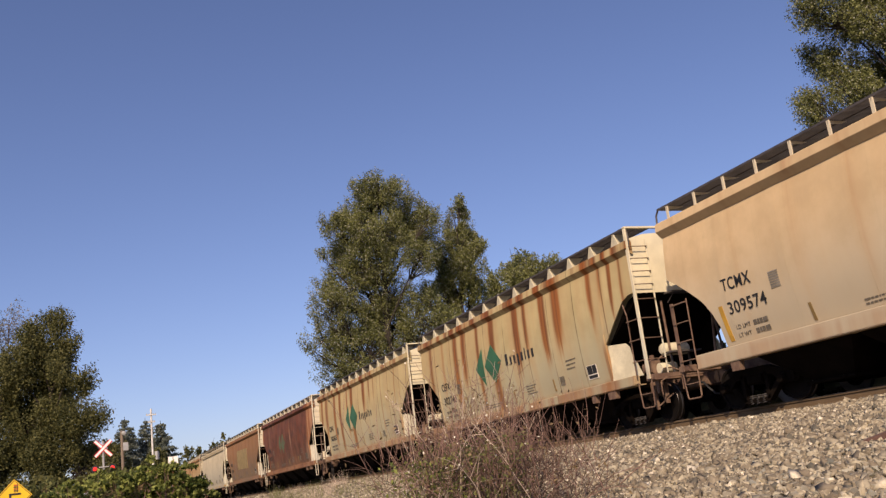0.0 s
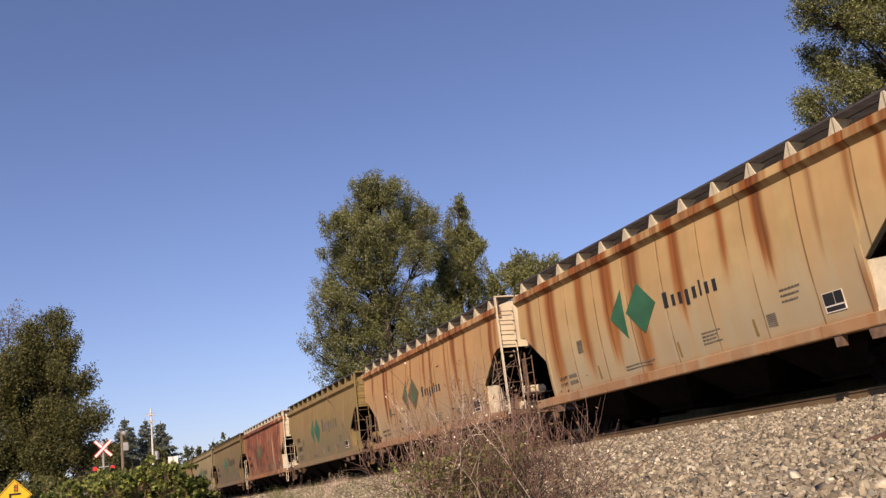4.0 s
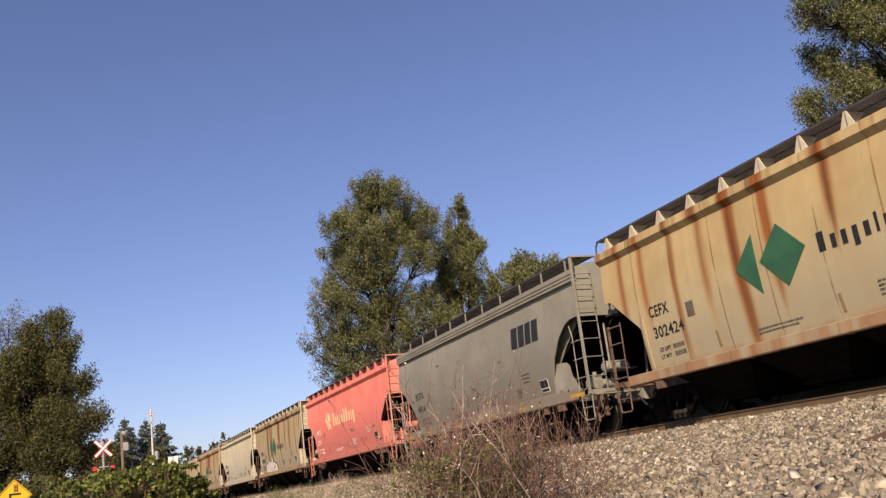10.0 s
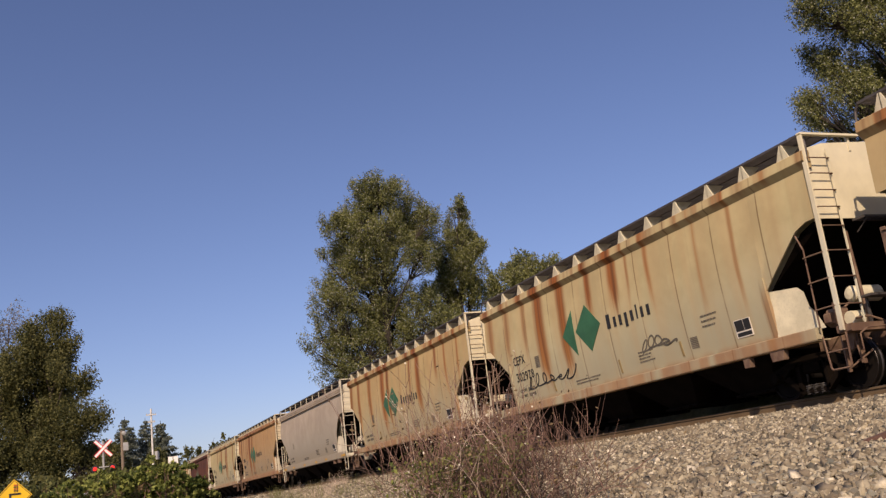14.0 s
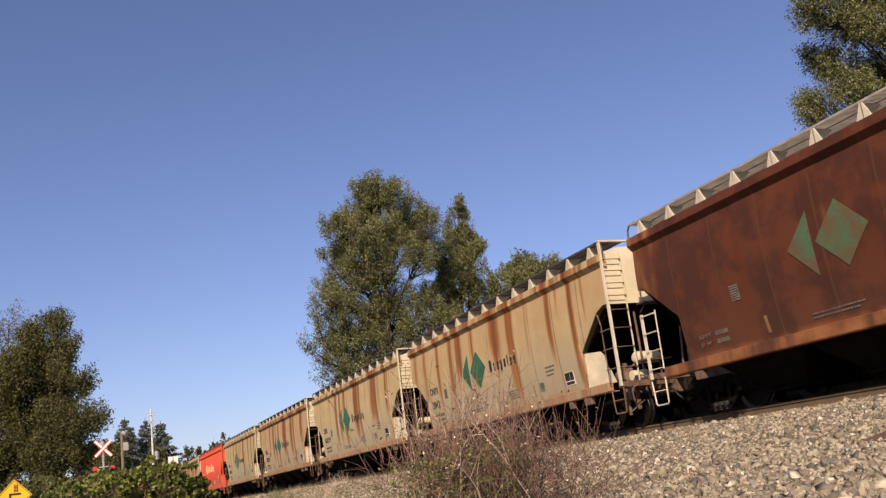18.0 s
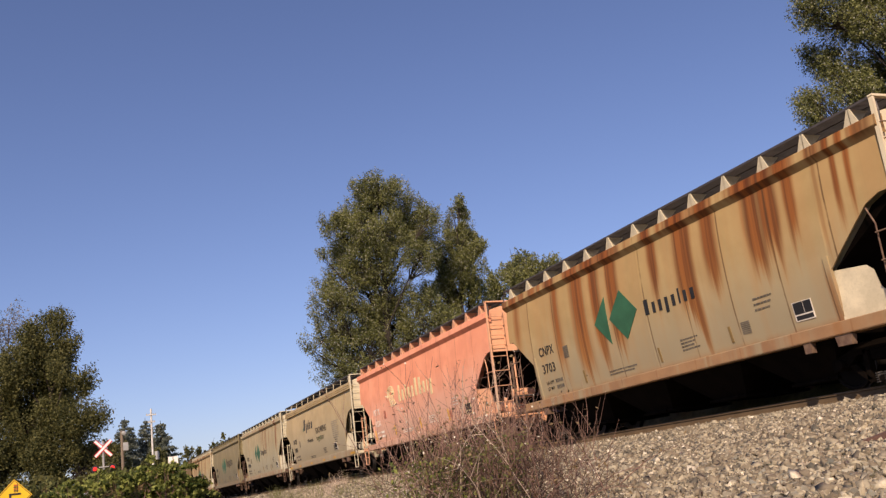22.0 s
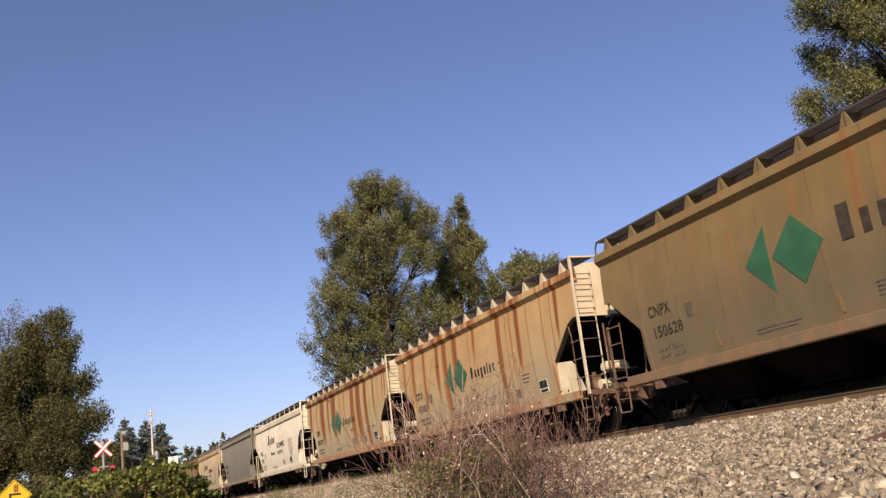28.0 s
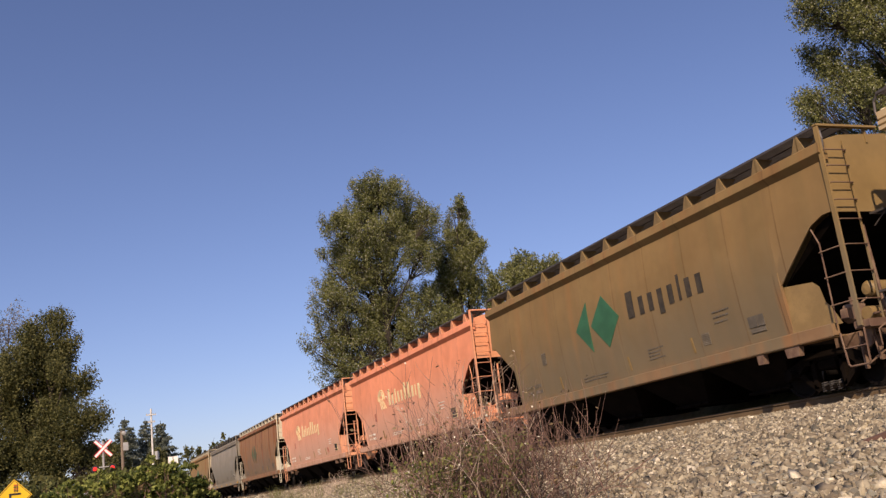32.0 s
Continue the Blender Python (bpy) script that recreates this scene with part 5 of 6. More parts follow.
    for x, wide in ((-5.72, 0.15), (4.78, 0.10), (5.68, 0.20)):
        part("jacking_pad", shared(("jacking_pad", wide), lambda: Shape().prism("y", [(-wide, 0.93), (-wide * 0.8, 0.74), (wide * 0.8, 0.74), (wide, 0.93)], -1.60, -1.48), RUSTY), None, car, "small steel pad", at=pose(x, 0, 0))
    for e in (-1, 1):
        truck = part("truck_bolster", BOLSTER_ME, None, car, at=pose(e * TRUCK, 0, 0))
        for y in (-0.99, 0.99):
            part("side_frame", FRAME_ME, None, truck, at=pose(0, y, 0, 0, 0, 0 if y < 0 else 180))
            tagged(part("spring_nest", SPRING_ME, None, truck, at=pose(0, y, 0)), kind="stuff")
        for w in (1, -1):
            WHEELSETS[w].append(part("wheelset", WHEEL_ME, None, truck, "steel wheels with polished treads", at=pose(w * 0.95, 0, WHEEL_R)))
    markings(car, S, k, marks, number, emblem, paint)
    return car


for spec in CARS:
    for words in spec[4:6]:
        if words and (words, 0.36) not in TEXTS:
            TEXTS[(words, 0.36)] = text_mesh(words, 0.36)
for words, size in (("LD LMT", 0.125), ("LT WT", 0.125), ("229900", 0.125), ("56100", 0.125), ("GROWING", 0.46), ("together", 0.44), ("Wholesale", 0.30)):
    TEXTS[(words, size)] = text_mesh(words, size, 0.004, -0.006 if words in ("together", "Wholesale") else 0.002 if words == "GROWING" else -0.001)

# ---- ground and track ----
GROUND_Y = [(-3000, 0.0), (-60, 0.0), (-8, 0.05), (0, 0.08), (4.0, 0.50), (12.35, 1.40), (16.4, 1.40), (17.2, 1.45), (18.3, 2.8), (19.5, 3.1), (26, 3.0), (45, 2.0), (100, 0.4), (3000, 0.0)]


def ground_z(y):
    for (a, za), (b, zb) in zip(GROUND_Y, GROUND_Y[1:]):
        if a <= y <= b:
            return za + (zb - za) * (y - a) / (b - a)
    return 0.0


def sheet(ys, xs, lift, rough=0.0):
    s = Shape()
    rnd = random.Random(5)
    verts = [(x, y, ground_z(y) + lift + rnd.uniform(-rough, rough)) for x in xs for y in ys]
    n = len(ys)
    return s.add(verts, [(i * n + j, (i + 1) * n + j, (i + 1) * n + j + 1, i * n + j + 1) for i in range(len(xs) - 1) for j in range(n - 1)])


def ground_material(name, a, b, c, freq):
    m, t, bs = nodes_of(name)
    co = t.nodes.new("ShaderNodeTexCoord").outputs["Object"]
    big, mid, fine = (noise_at(t, co, (1, 1, 1), (1, 2, 3), f, 5.0) for f in (freq * 0.06, freq * 0.6, freq * 6))
    col = mix(t, ramp(t, big, 0.4, 0.6), a, b)
    col = mix(t, ramp(t, mid, 0.45, 0.65), col, c)
    col = mix(t, math_node(t, "MULTIPLY", ramp(t, fine, 0.4, 0.7), 0.5), col, tuple(x * 0.4 for x in c))
    t.links.new(col, bs.inputs["Base Color"])
    bs.inputs["Roughness"].default_value = 0.95
    bump(t, bs, fine, 0.6, 0.03)
    return m


GRASS_GROUND = ground_material("dry_grass_ground", (0.13, 0.12, 0.05), (0.20, 0.16, 0.085), (0.09, 0.085, 0.035), 1.0)
GRAVEL = ground_material("ballast_gravel", (0.145, 0.118, 0.082), (0.175, 0.145, 0.100), (0.100, 0.082, 0.056), 6.0)
xs = [-3000, -800, -300, -120, -60, -30, -15, 0, 15, 60, 300, 900, 3000]
tagged(new("ground", sheet([p[0] for p in GROUND_Y], xs, 0.0).mesh("ground", GRASS_GROUND)), "flat ground with dry grass and bare soil", "ground", kind="structure")
bed = tagged(new("track_bed", sheet([3.2, 4.0, 5.5, 7, 8.5, 10, 11.2, 12.35, 13, 14.3, 15.6, 16.4, 17.1], [-900 + 20 * i for i in range(42)] + [-70 + 1.0 * i for i in range(80)] + [20 + 30 * i for i in range(27)], 0.02, 0.012).mesh("track_bed", GRAVEL)), "crushed grey-brown ballast bank carrying the track", "railway embankment", kind="structure")

track = tagged(new("railway_track"), "worn steel rails on creosoted wooden sleepers", "railway track", kind="structure")
RAIL_RING = [(-0.075, 0.0), (0.075, 0.0), (0.075, 0.012), (0.012, 0.035), (0.009, 0.13), (0.036, 0.142), (0.036, 0.176), (0.028, 0.183), (-0.028, 0.183), (-0.036, 0.176), (-0.036, 0.142), (-0.009, 0.13), (-0.012, 0.035), (-0.075, 0.012)]
for y in (-0.753, 0.753):
    me = Shape().prism("x", RAIL_RING, -900, 800).mesh("rail", [RAIL_SIDE, RAIL_HEAD])
    for poly in me.polygons:
        if poly.normal.z > 0.5 and poly.center.z > 0.17:
            poly.material_index = 1
    part("rail", me, None, track, "rusty steel rail with a worn bright head", at=pose(0, TRACK_Y + y, RAIL_TOP - 0.183))
tie_me = Shape().box(-0.115, 0.115, -1.30, 1.30, -0.17, 0.0, 0.012).mesh("sleeper", TIE_WOOD)
for i in range(110):
    part("sleeper", tie_me, None, track, at=pose(-48 + i * 0.5, TRACK_Y, RAIL_TOP - 0.187))
far_ties = Shape()
for x in [-48.5 - i * 0.5 for i in range(500)] + [7.5 + i * 0.5 for i in range(120)]:
    far_ties.box(x - 0.115, x + 0.115, TRACK_Y - 1.3, TRACK_Y + 1.3, RAIL_TOP - 0.35, RAIL_TOP - 0.187)
tagged(part("far_sleepers", far_ties, TIE_WOOD, track), kind="stuff")

# ---- ballast stones ----
def stone_shape(seed):
    """A rough broken stone of unit size, with few flat broken faces and sharp edges."""
    rnd = random.Random(seed)
    bm = bmesh.new()
    for i in range(8):
        v = Vector((rnd.choice((-1, 1)) * rnd.uniform(0.35, 1), rnd.choice((-1, 1)) * rnd.uniform(0.35, 1), rnd.choice((-1, 1)) * rnd.uniform(0.35, 1)))
        bm.verts.new((v.x * 0.60, v.y * 0.46, v.z * 0.34))
    bmesh.ops.convex_hull(bm, input=bm.verts)
    bmesh.ops.delete(bm, geom=[v for v in bm.verts if not v.link_faces], context="VERTS")
    bmesh.ops.triangulate(bm, faces=bm.faces)
    bm.verts.index_update()
    vs = np.array([v.co[:] for v in bm.verts])
    fs = np.array([[v.index for v in f.verts] for f in bm.faces])
    bm.free()
    return vs, fs


STONES = [stone_shape(40 + i) for i in range(24)]


def stone_field(count, seed, x_range, y_range, size, lift):
    """Many loose stones, joined."""
    rng = np.random.default_rng(seed)
    V, F, o = [], [], 0
    for i in range(count):
        vs, fs = STONES[rng.integers(len(STONES))]
        x, y = rng.uniform(*x_range), rng.uniform(*y_range)
        e = Euler((rng.normal() * 0.7, rng.normal() * 0.7, rng.uniform(0, 6.28))).to_matrix()
        s = size * rng.uniform(0.55, 1.25) * (1.0 + 0.6 * (rng.random() > 0.92))
        V.append((vs * s) @ np.array(e).T + (x, y, ground_z(y) + lift + 0.01 + s * 0.12))
        F.append(fs + o)
        o += len(vs)
    V, F = np.concatenate(V), np.concatenate(F)
    me = bpy.data.meshes.new("ballast_stones")
    me.vertices.add(len(V))
    me.vertices.foreach_set("co", V.ravel())
    me.loops.add(F.size)
    me.loops.foreach_set("vertex_index", F.ravel())
    me.polygons.add(len(F))
    me.polygons.foreach_set("loop_start", np.arange(0, F.size, 3))
    me.update(calc_edges=True)
    return me


STONE_MANY, STONE_ONE = stone_material("ballast_stone", False), stone_material("single_ballast_stone", True, ((0.14, 0.145, 0.115), (0.29, 0.29, 0.235)), (0.50, 0.45, 0.34))
for nm, count, xr, yr, size in (("ballast_stones", 56000, (-17, -3.0), (3.4, 13.3), 0.070), ("ballast_stones", 26000, (-36, -17), (2.6, 13.3), 0.072), ("ballast_stones", 9000, (-80, -36), (6.0, 13.3), 0.10)):
    me = stone_field(count, 11 + int(-xr[0]), xr, yr, size, 0.02)
    me.materials.append(STONE_MANY)
    tagged(new(nm, me), "loose broken grey-brown ballast stones on the bank", "ballast", kind="stuff")
rnd = random.Random(3)
stone_meshes = []
for vs, fs in STONES:
    me = Shape().add(vs * 1.0, [tuple(int(i) for i in f) for f in fs]).mesh("ballast_stone", STONE_ONE)
    stone_meshes.append(me)
for i in range(300):
    y = rnd.uniform(3.6, 6.6)
    x = -y * rnd.uniform(0.92, 1.35)
    s = rnd.uniform(0.050, 0.105)
    ob = part("ballast_stone", stone_meshes[i % len(stone_meshes)], None, bed)
    ob.matrix_basis = pose(x, y, ground_z(y) + 0.03 + s * 0.25, rnd.uniform(-30, 30), rnd.uniform(-30, 30), rnd.uniform(0, 360)) @ Matrix.Scale(s, 4)

# ---- plants ----
def quad_mesh(name, centres, size, seed, mat, long=1.5, droop=0.0, smooth_up=0.0):
    """Small folded leaves at the given places, each its own island."""
    rng = np.random.default_rng(seed)
    n = len(centres)
    a = rng.normal(size=(n, 3))
    a[:, 2] -= droop
    a /= np.linalg.norm(a, axis=1, keepdims=True)
    b = rng.normal(size=(n, 3))
    b -= (a * b).sum(1, keepdims=True) * a
    b /= np.linalg.norm(b, axis=1, keepdims=True)
    c = np.cross(a, b)
    s = size * rng.uniform(0.6, 1.35, (n, 1))
    tip, root = centres + a * s * long * 0.5, centres - a * s * long * 0.5
    left, right = centres + b * s * 0.42 + c * s * 0.12, centres - b * s * 0.42 + c * s * 0.12
    V = np.stack([root, right, tip, left], 1).reshape(-1, 3)
    base = np.arange(n)[:, None] * 4
    F = np.concatenate([base + [0, 1, 2], base + [0, 2, 3]], 1).reshape(-1, 3)
    me = bpy.data.meshes.new(name)
    me.vertices.add(len(V))
    me.vertices.foreach_set("co", V.ravel())
    me.loops.add(F.size)
    me.loops.foreach_set("vertex_index", F.ravel())
    me.polygons.add(len(F))
    me.polygons.foreach_set("loop_start", np.arange(0, F.size, 3))
    me.materials.append(mat)
    me.update(calc_edges=True)
    return me


BARK = plain("rough_bark", (0.16, 0.125, 0.09), 0.9, 0.0, 0.4, 2.0, 0.5)
BARK_DARK = plain("dark_bark", (0.045, 0.036, 0.028), 0.9, 0.0, 0.4, 2.0, 0.5)
POPLAR = leaf_material("poplar_leaves", (0.072, 0.084, 0.028), (0.274, 0.284, 0.098), 0.45, (0.36, 0.36, 0.28), 0.30)
DARKLEAF = leaf_material("dark_leaves", (0.038, 0.048, 0.018), (0.215, 0.208, 0.078))
# needle greens are lightened and greyed to hold the haze of distance
NEEDLE = leaf_material("hazed_conifer_needles", (0.100, 0.122, 0.098), (0.215, 0.240, 0.190))
BRAMBLE = leaf_material("bramble_leaves", (0.050, 0.080, 0.020), (0.36, 0.39, 0.105))
DRYLEAF = leaf_material("dry_leaves", (0.17, 0.12, 0.06), (0.34, 0.25, 0.14))
GREYLEAF = leaf_material("grey_leaves", (0.15, 0.145, 0.13), (0.30, 0.29, 0.26))
OLIVELEAF = leaf_material("olive_leaves", (0.085, 0.098, 0.034), (0.23, 0.235, 0.085))
CANE = plain("dry_canes", (0.215, 0.128, 0.100), 0.85, 0.0, 0.35, 5.0)
CANE_DARK = plain("dark_twigs", (0.105, 0.065, 0.050), 0.85, 0.0, 0.35, 5.0)
CANE_PALE = plain("bleached_canes", (0.50, 0.40, 0.31), 0.85, 0.0, 0.3, 5.0)
FLUFF = plain("seed_fluff", (0.75, 0.70, 0.58), 0.9, 0.0, 0.1)


def tree(name, x, y, height, lobes, leaves, leaf, mat, bark, label, seed, trunk_r=0.35, sprig=0.55, category="tree", gap=-0.02, grain=0.8, lift=0.9):
    """Tapered trunk, limbs to each lobe of the crown, twigs and many small leaves set in sprigs.
    lobes: (dx, dy, z, rx, ry, rz, weight) in metres from the foot."""
    rng = np.random.default_rng(seed)
    gz = ground_z(y)
    t = thing(name, pose(x, y, gz), label, category)
    wood = Shape()
    pts = [Vector((rng.normal() * 0.15 * i / 6, rng.normal() * 0.15 * i / 6, height * 0.93 * i / 7)) for i in range(8)]
    for i in range(7):
        wood.rod(pts[i], pts[i + 1], trunk_r * (1 - i / 7.2), 8, trunk_r * (1 - (i + 1) / 7.2))
    limbs = wood
    centres = []
    wsum = sum(l[6] for l in lobes)
    for dx, dy, z, rx, ry, rz, w in lobes:
        z -= gz
        c = Vector((dx, dy, z))
        h0 = max(1.0, min(height * 0.85, z - 0.9 * math.hypot(dx, dy) - 0.8))
        start = pts[min(6, int(h0 / (height * 0.93) * 7))]
        mid = (start + c) / 2 + Vector((0, 0, 0.15 * rz))
        limbs.rod(start, mid, trunk_r * 0.22, 6, trunk_r * 0.14), limbs.rod(mid, c, trunk_r * 0.14, 6, trunk_r * 0.05)
        # sprigs fill the lobe but for gaps that run through the whole crown
        nspr = int(leaves * w / wsum / 26)
        spr, way = [], []
        for _ in range(nspr * 6):
            if len(spr) == nspr:
                break
            d = Vector(rng.normal(size=3)).normalized() * rng.uniform(0.12, 1.0) ** 0.5
            p = c + Vector((d.x * rx, d.y * ry, d.z * rz)) * 1.12
            if noise.noise(Vector((p.x * grain, p.y * grain, p.z * grain * 0.55)) + Vector((seed, 0, 0))) > gap:
                spr.append(p)
                way.append((d + Vector((0, 0, lift))).normalized())
        for i in range(0, len(spr), 5):
            limbs.rod(c if i % 2 else start.lerp(c, 0.7), spr[i], 0.035, 3, 0.008)
        for q, out in zip(spr, way):
            k = rng.integers(18, 34)
            along = rng.uniform(-0.5, 1.1, (k, 1))
            centres.append(np.array(q) + np.array(out) * along * sprig + rng.normal(size=(k, 3)) * sprig * (0.34 - 0.20 * np.clip(along, 0, 1)))
    part("trunk", limbs, bark, t)
    centres = np.concatenate(centres)
    centres = centres[centres[:, 2] > 0.25]
    part("crown", quad_mesh("crown", centres, leaf, seed + 1, mat), None, t)
    return t


def conifer(x, y, height, radius, seed):
    rng = np.random.default_rng(seed)
    gz = ground_z(y)
    t = thing("conifer", pose(x, y, gz), "dark narrow conifer with drooping tiers, far off", "tree", "far conifers")
    limbs, centres = Shape().rod((0, 0, 0), (0, 0, height), 0.3, 7, 0.03), []
    z = height * 0.10
    while z < height * 0.98:
        reach = radius * 1.35 * (1 - z / height) ** 0.85 * rng.uniform(0.45, 1.2) + 0.08
        for k in range(9):
            a = rng.uniform(0, 6.28)
            tip = Vector((math.cos(a) * reach, math.sin(a) * reach, z - reach * 0.22))
            limbs.rod((0, 0, z), tip, 0.05, 3, 0.01)
            m = int(6 + reach * 16)
            f = rng.uniform(0.1, 1.0, (m, 1)) ** 0.7
            p = np.array([0, 0, z]) + (np.array(tip) - [0, 0, z]) * f + rng.normal(size=(m, 3)) * (0.16, 0.16, 0.10)
            centres.append(p)
        z += height * 0.034
    part("trunk", limbs, BARK_DARK, t)
    part("crown", quad_mesh("crown", np.concatenate(centres), 0.26, seed, NEEDLE, 1.6, 0.6), None, t)
    return t


def lobe_tower(height, low, spread, n, seed, taper=1.0, flat=1.0):
    """Lobes for an upright, uneven crown."""
    rnd = random.Random(seed)
    out = []
    for i in range(n):
        f = i / (n - 1)
        z = low + (height - low) * (0.06 + 0.86 * f)
        r = spread * (1 - taper * max(0.0, f - 0.35) ** 1.3)
        a = rnd.uniform(0, 6.28)
        d = r * rnd.uniform(0.25, 0.62)
        s = r * rnd.uniform(0.42, 0.62)
        out.append((math.cos(a) * d, math.sin(a) * d, z, s, s, s * rnd.uniform(0.9, 1.3), s * s))
    return out


def crown(right, rows, depth, seed, drop=0.0):
    """Lobes from (sideways, height, radius) rows, spread in depth; right: the way in plan in which sideways counts."""
    rnd = random.Random(seed)
    out = []
    for a, z, r in rows:
        d = rnd.uniform(-depth, depth)
        out.append((right[0] * a - right[1] * d, right[1] * a + right[0] * d, z - drop, r * 0.9, r * rnd.uniform(0.85, 1.2), r * rnd.uniform(0.8, 1.0), r * r))
    return out


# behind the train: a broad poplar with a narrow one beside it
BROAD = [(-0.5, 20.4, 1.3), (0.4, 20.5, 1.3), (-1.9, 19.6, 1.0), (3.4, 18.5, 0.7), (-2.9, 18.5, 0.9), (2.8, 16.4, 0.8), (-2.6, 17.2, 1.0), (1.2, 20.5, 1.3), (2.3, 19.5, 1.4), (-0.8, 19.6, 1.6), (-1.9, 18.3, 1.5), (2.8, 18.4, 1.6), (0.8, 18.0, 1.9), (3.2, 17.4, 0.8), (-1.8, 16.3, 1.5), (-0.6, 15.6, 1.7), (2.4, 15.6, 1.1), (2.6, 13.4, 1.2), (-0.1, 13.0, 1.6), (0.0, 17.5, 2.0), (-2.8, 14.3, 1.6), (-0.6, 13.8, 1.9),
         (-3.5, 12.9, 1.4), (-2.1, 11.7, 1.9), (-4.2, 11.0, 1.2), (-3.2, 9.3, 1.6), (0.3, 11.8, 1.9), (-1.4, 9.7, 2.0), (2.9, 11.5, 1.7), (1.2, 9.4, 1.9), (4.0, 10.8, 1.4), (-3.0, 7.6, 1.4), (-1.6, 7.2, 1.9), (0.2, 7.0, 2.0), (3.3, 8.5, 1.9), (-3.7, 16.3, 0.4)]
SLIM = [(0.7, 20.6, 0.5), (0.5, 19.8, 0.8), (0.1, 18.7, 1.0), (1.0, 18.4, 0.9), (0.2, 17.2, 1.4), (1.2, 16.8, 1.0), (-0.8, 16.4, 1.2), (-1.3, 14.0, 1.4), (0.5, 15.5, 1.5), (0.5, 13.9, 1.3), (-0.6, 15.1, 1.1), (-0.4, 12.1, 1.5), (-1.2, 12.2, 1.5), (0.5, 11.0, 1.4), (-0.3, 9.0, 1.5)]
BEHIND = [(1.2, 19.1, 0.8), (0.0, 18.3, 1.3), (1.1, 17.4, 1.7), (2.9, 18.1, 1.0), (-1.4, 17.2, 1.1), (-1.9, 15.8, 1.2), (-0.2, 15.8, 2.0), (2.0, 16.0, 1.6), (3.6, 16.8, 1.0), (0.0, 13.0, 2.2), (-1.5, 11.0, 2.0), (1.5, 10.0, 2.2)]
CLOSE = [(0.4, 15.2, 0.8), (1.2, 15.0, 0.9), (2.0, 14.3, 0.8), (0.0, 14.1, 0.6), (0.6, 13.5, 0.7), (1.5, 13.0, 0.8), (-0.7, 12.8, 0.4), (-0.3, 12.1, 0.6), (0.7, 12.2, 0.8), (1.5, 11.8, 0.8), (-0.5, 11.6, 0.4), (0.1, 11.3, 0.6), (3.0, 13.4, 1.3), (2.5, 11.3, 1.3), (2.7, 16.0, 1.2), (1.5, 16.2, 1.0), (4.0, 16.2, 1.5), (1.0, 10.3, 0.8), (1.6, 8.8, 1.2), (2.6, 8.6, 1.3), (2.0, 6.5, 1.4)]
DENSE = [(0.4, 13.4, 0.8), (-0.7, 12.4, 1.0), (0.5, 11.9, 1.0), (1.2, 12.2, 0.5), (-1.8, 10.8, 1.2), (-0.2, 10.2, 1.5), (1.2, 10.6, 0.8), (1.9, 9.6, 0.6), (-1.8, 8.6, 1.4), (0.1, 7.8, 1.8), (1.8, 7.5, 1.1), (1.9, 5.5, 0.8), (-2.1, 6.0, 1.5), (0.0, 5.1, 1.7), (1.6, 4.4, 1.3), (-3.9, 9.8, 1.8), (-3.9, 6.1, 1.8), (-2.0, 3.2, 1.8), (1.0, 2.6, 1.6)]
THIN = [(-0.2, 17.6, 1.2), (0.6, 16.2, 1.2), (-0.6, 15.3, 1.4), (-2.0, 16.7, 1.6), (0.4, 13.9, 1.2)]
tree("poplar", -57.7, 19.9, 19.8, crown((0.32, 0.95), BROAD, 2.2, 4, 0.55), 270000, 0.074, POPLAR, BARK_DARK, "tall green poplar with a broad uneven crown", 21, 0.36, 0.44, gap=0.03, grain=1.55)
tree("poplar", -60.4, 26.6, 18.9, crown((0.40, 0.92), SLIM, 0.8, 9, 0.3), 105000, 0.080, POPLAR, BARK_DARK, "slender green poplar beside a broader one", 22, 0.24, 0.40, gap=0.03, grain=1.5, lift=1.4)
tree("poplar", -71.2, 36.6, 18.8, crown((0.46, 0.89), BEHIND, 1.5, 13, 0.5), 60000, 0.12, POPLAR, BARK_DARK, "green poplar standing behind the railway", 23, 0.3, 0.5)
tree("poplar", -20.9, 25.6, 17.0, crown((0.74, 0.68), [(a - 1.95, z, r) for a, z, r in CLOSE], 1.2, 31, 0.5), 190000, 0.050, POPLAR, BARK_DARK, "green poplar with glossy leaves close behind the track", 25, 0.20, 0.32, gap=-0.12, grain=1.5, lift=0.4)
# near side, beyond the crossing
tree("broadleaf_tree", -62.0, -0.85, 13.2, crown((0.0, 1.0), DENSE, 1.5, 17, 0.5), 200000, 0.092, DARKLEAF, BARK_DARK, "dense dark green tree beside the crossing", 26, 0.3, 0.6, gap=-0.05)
tree("bare_tree", -79.9, -3.8, 18.0, crown((-0.05, 1.0), THIN, 1.0, 19, 0.6), 3600, 0.11, GREYLEAF, BARK, "thin almost leafless tree with fine twigs", 28, 0.22, 0.9)
for i, (x, y, h0, r) in enumerate(((-158, 8.8, 15.6, 4.6), (-162, 12.2, 15.2, 4.4), (-150, 13.5, 13.4, 4.2), (-175, 10.4, 15.0, 5.0), (-170, 13.8, 13.0, 4.5))):
    conifer(x, y, h0, r, 60 + i)
for i, (x, y, h0) in enumerate(((-150, 17.4 + 1.5, 9.6), (-148, 21.0, 10.4), (-170, 27.0, 12.5), (-130, 12.0, 9.0), (-140, 6.0, 11.0))):
    tree("far_tree", x, y, h0 * 0.86, lobe_tower(h0, 1.0, 3.4, 9, 70 + i, 0.5), 7000, 0.30, DARKLEAF, BARK_DARK, "dark green tree in the distance", 80 + i, 0.25)


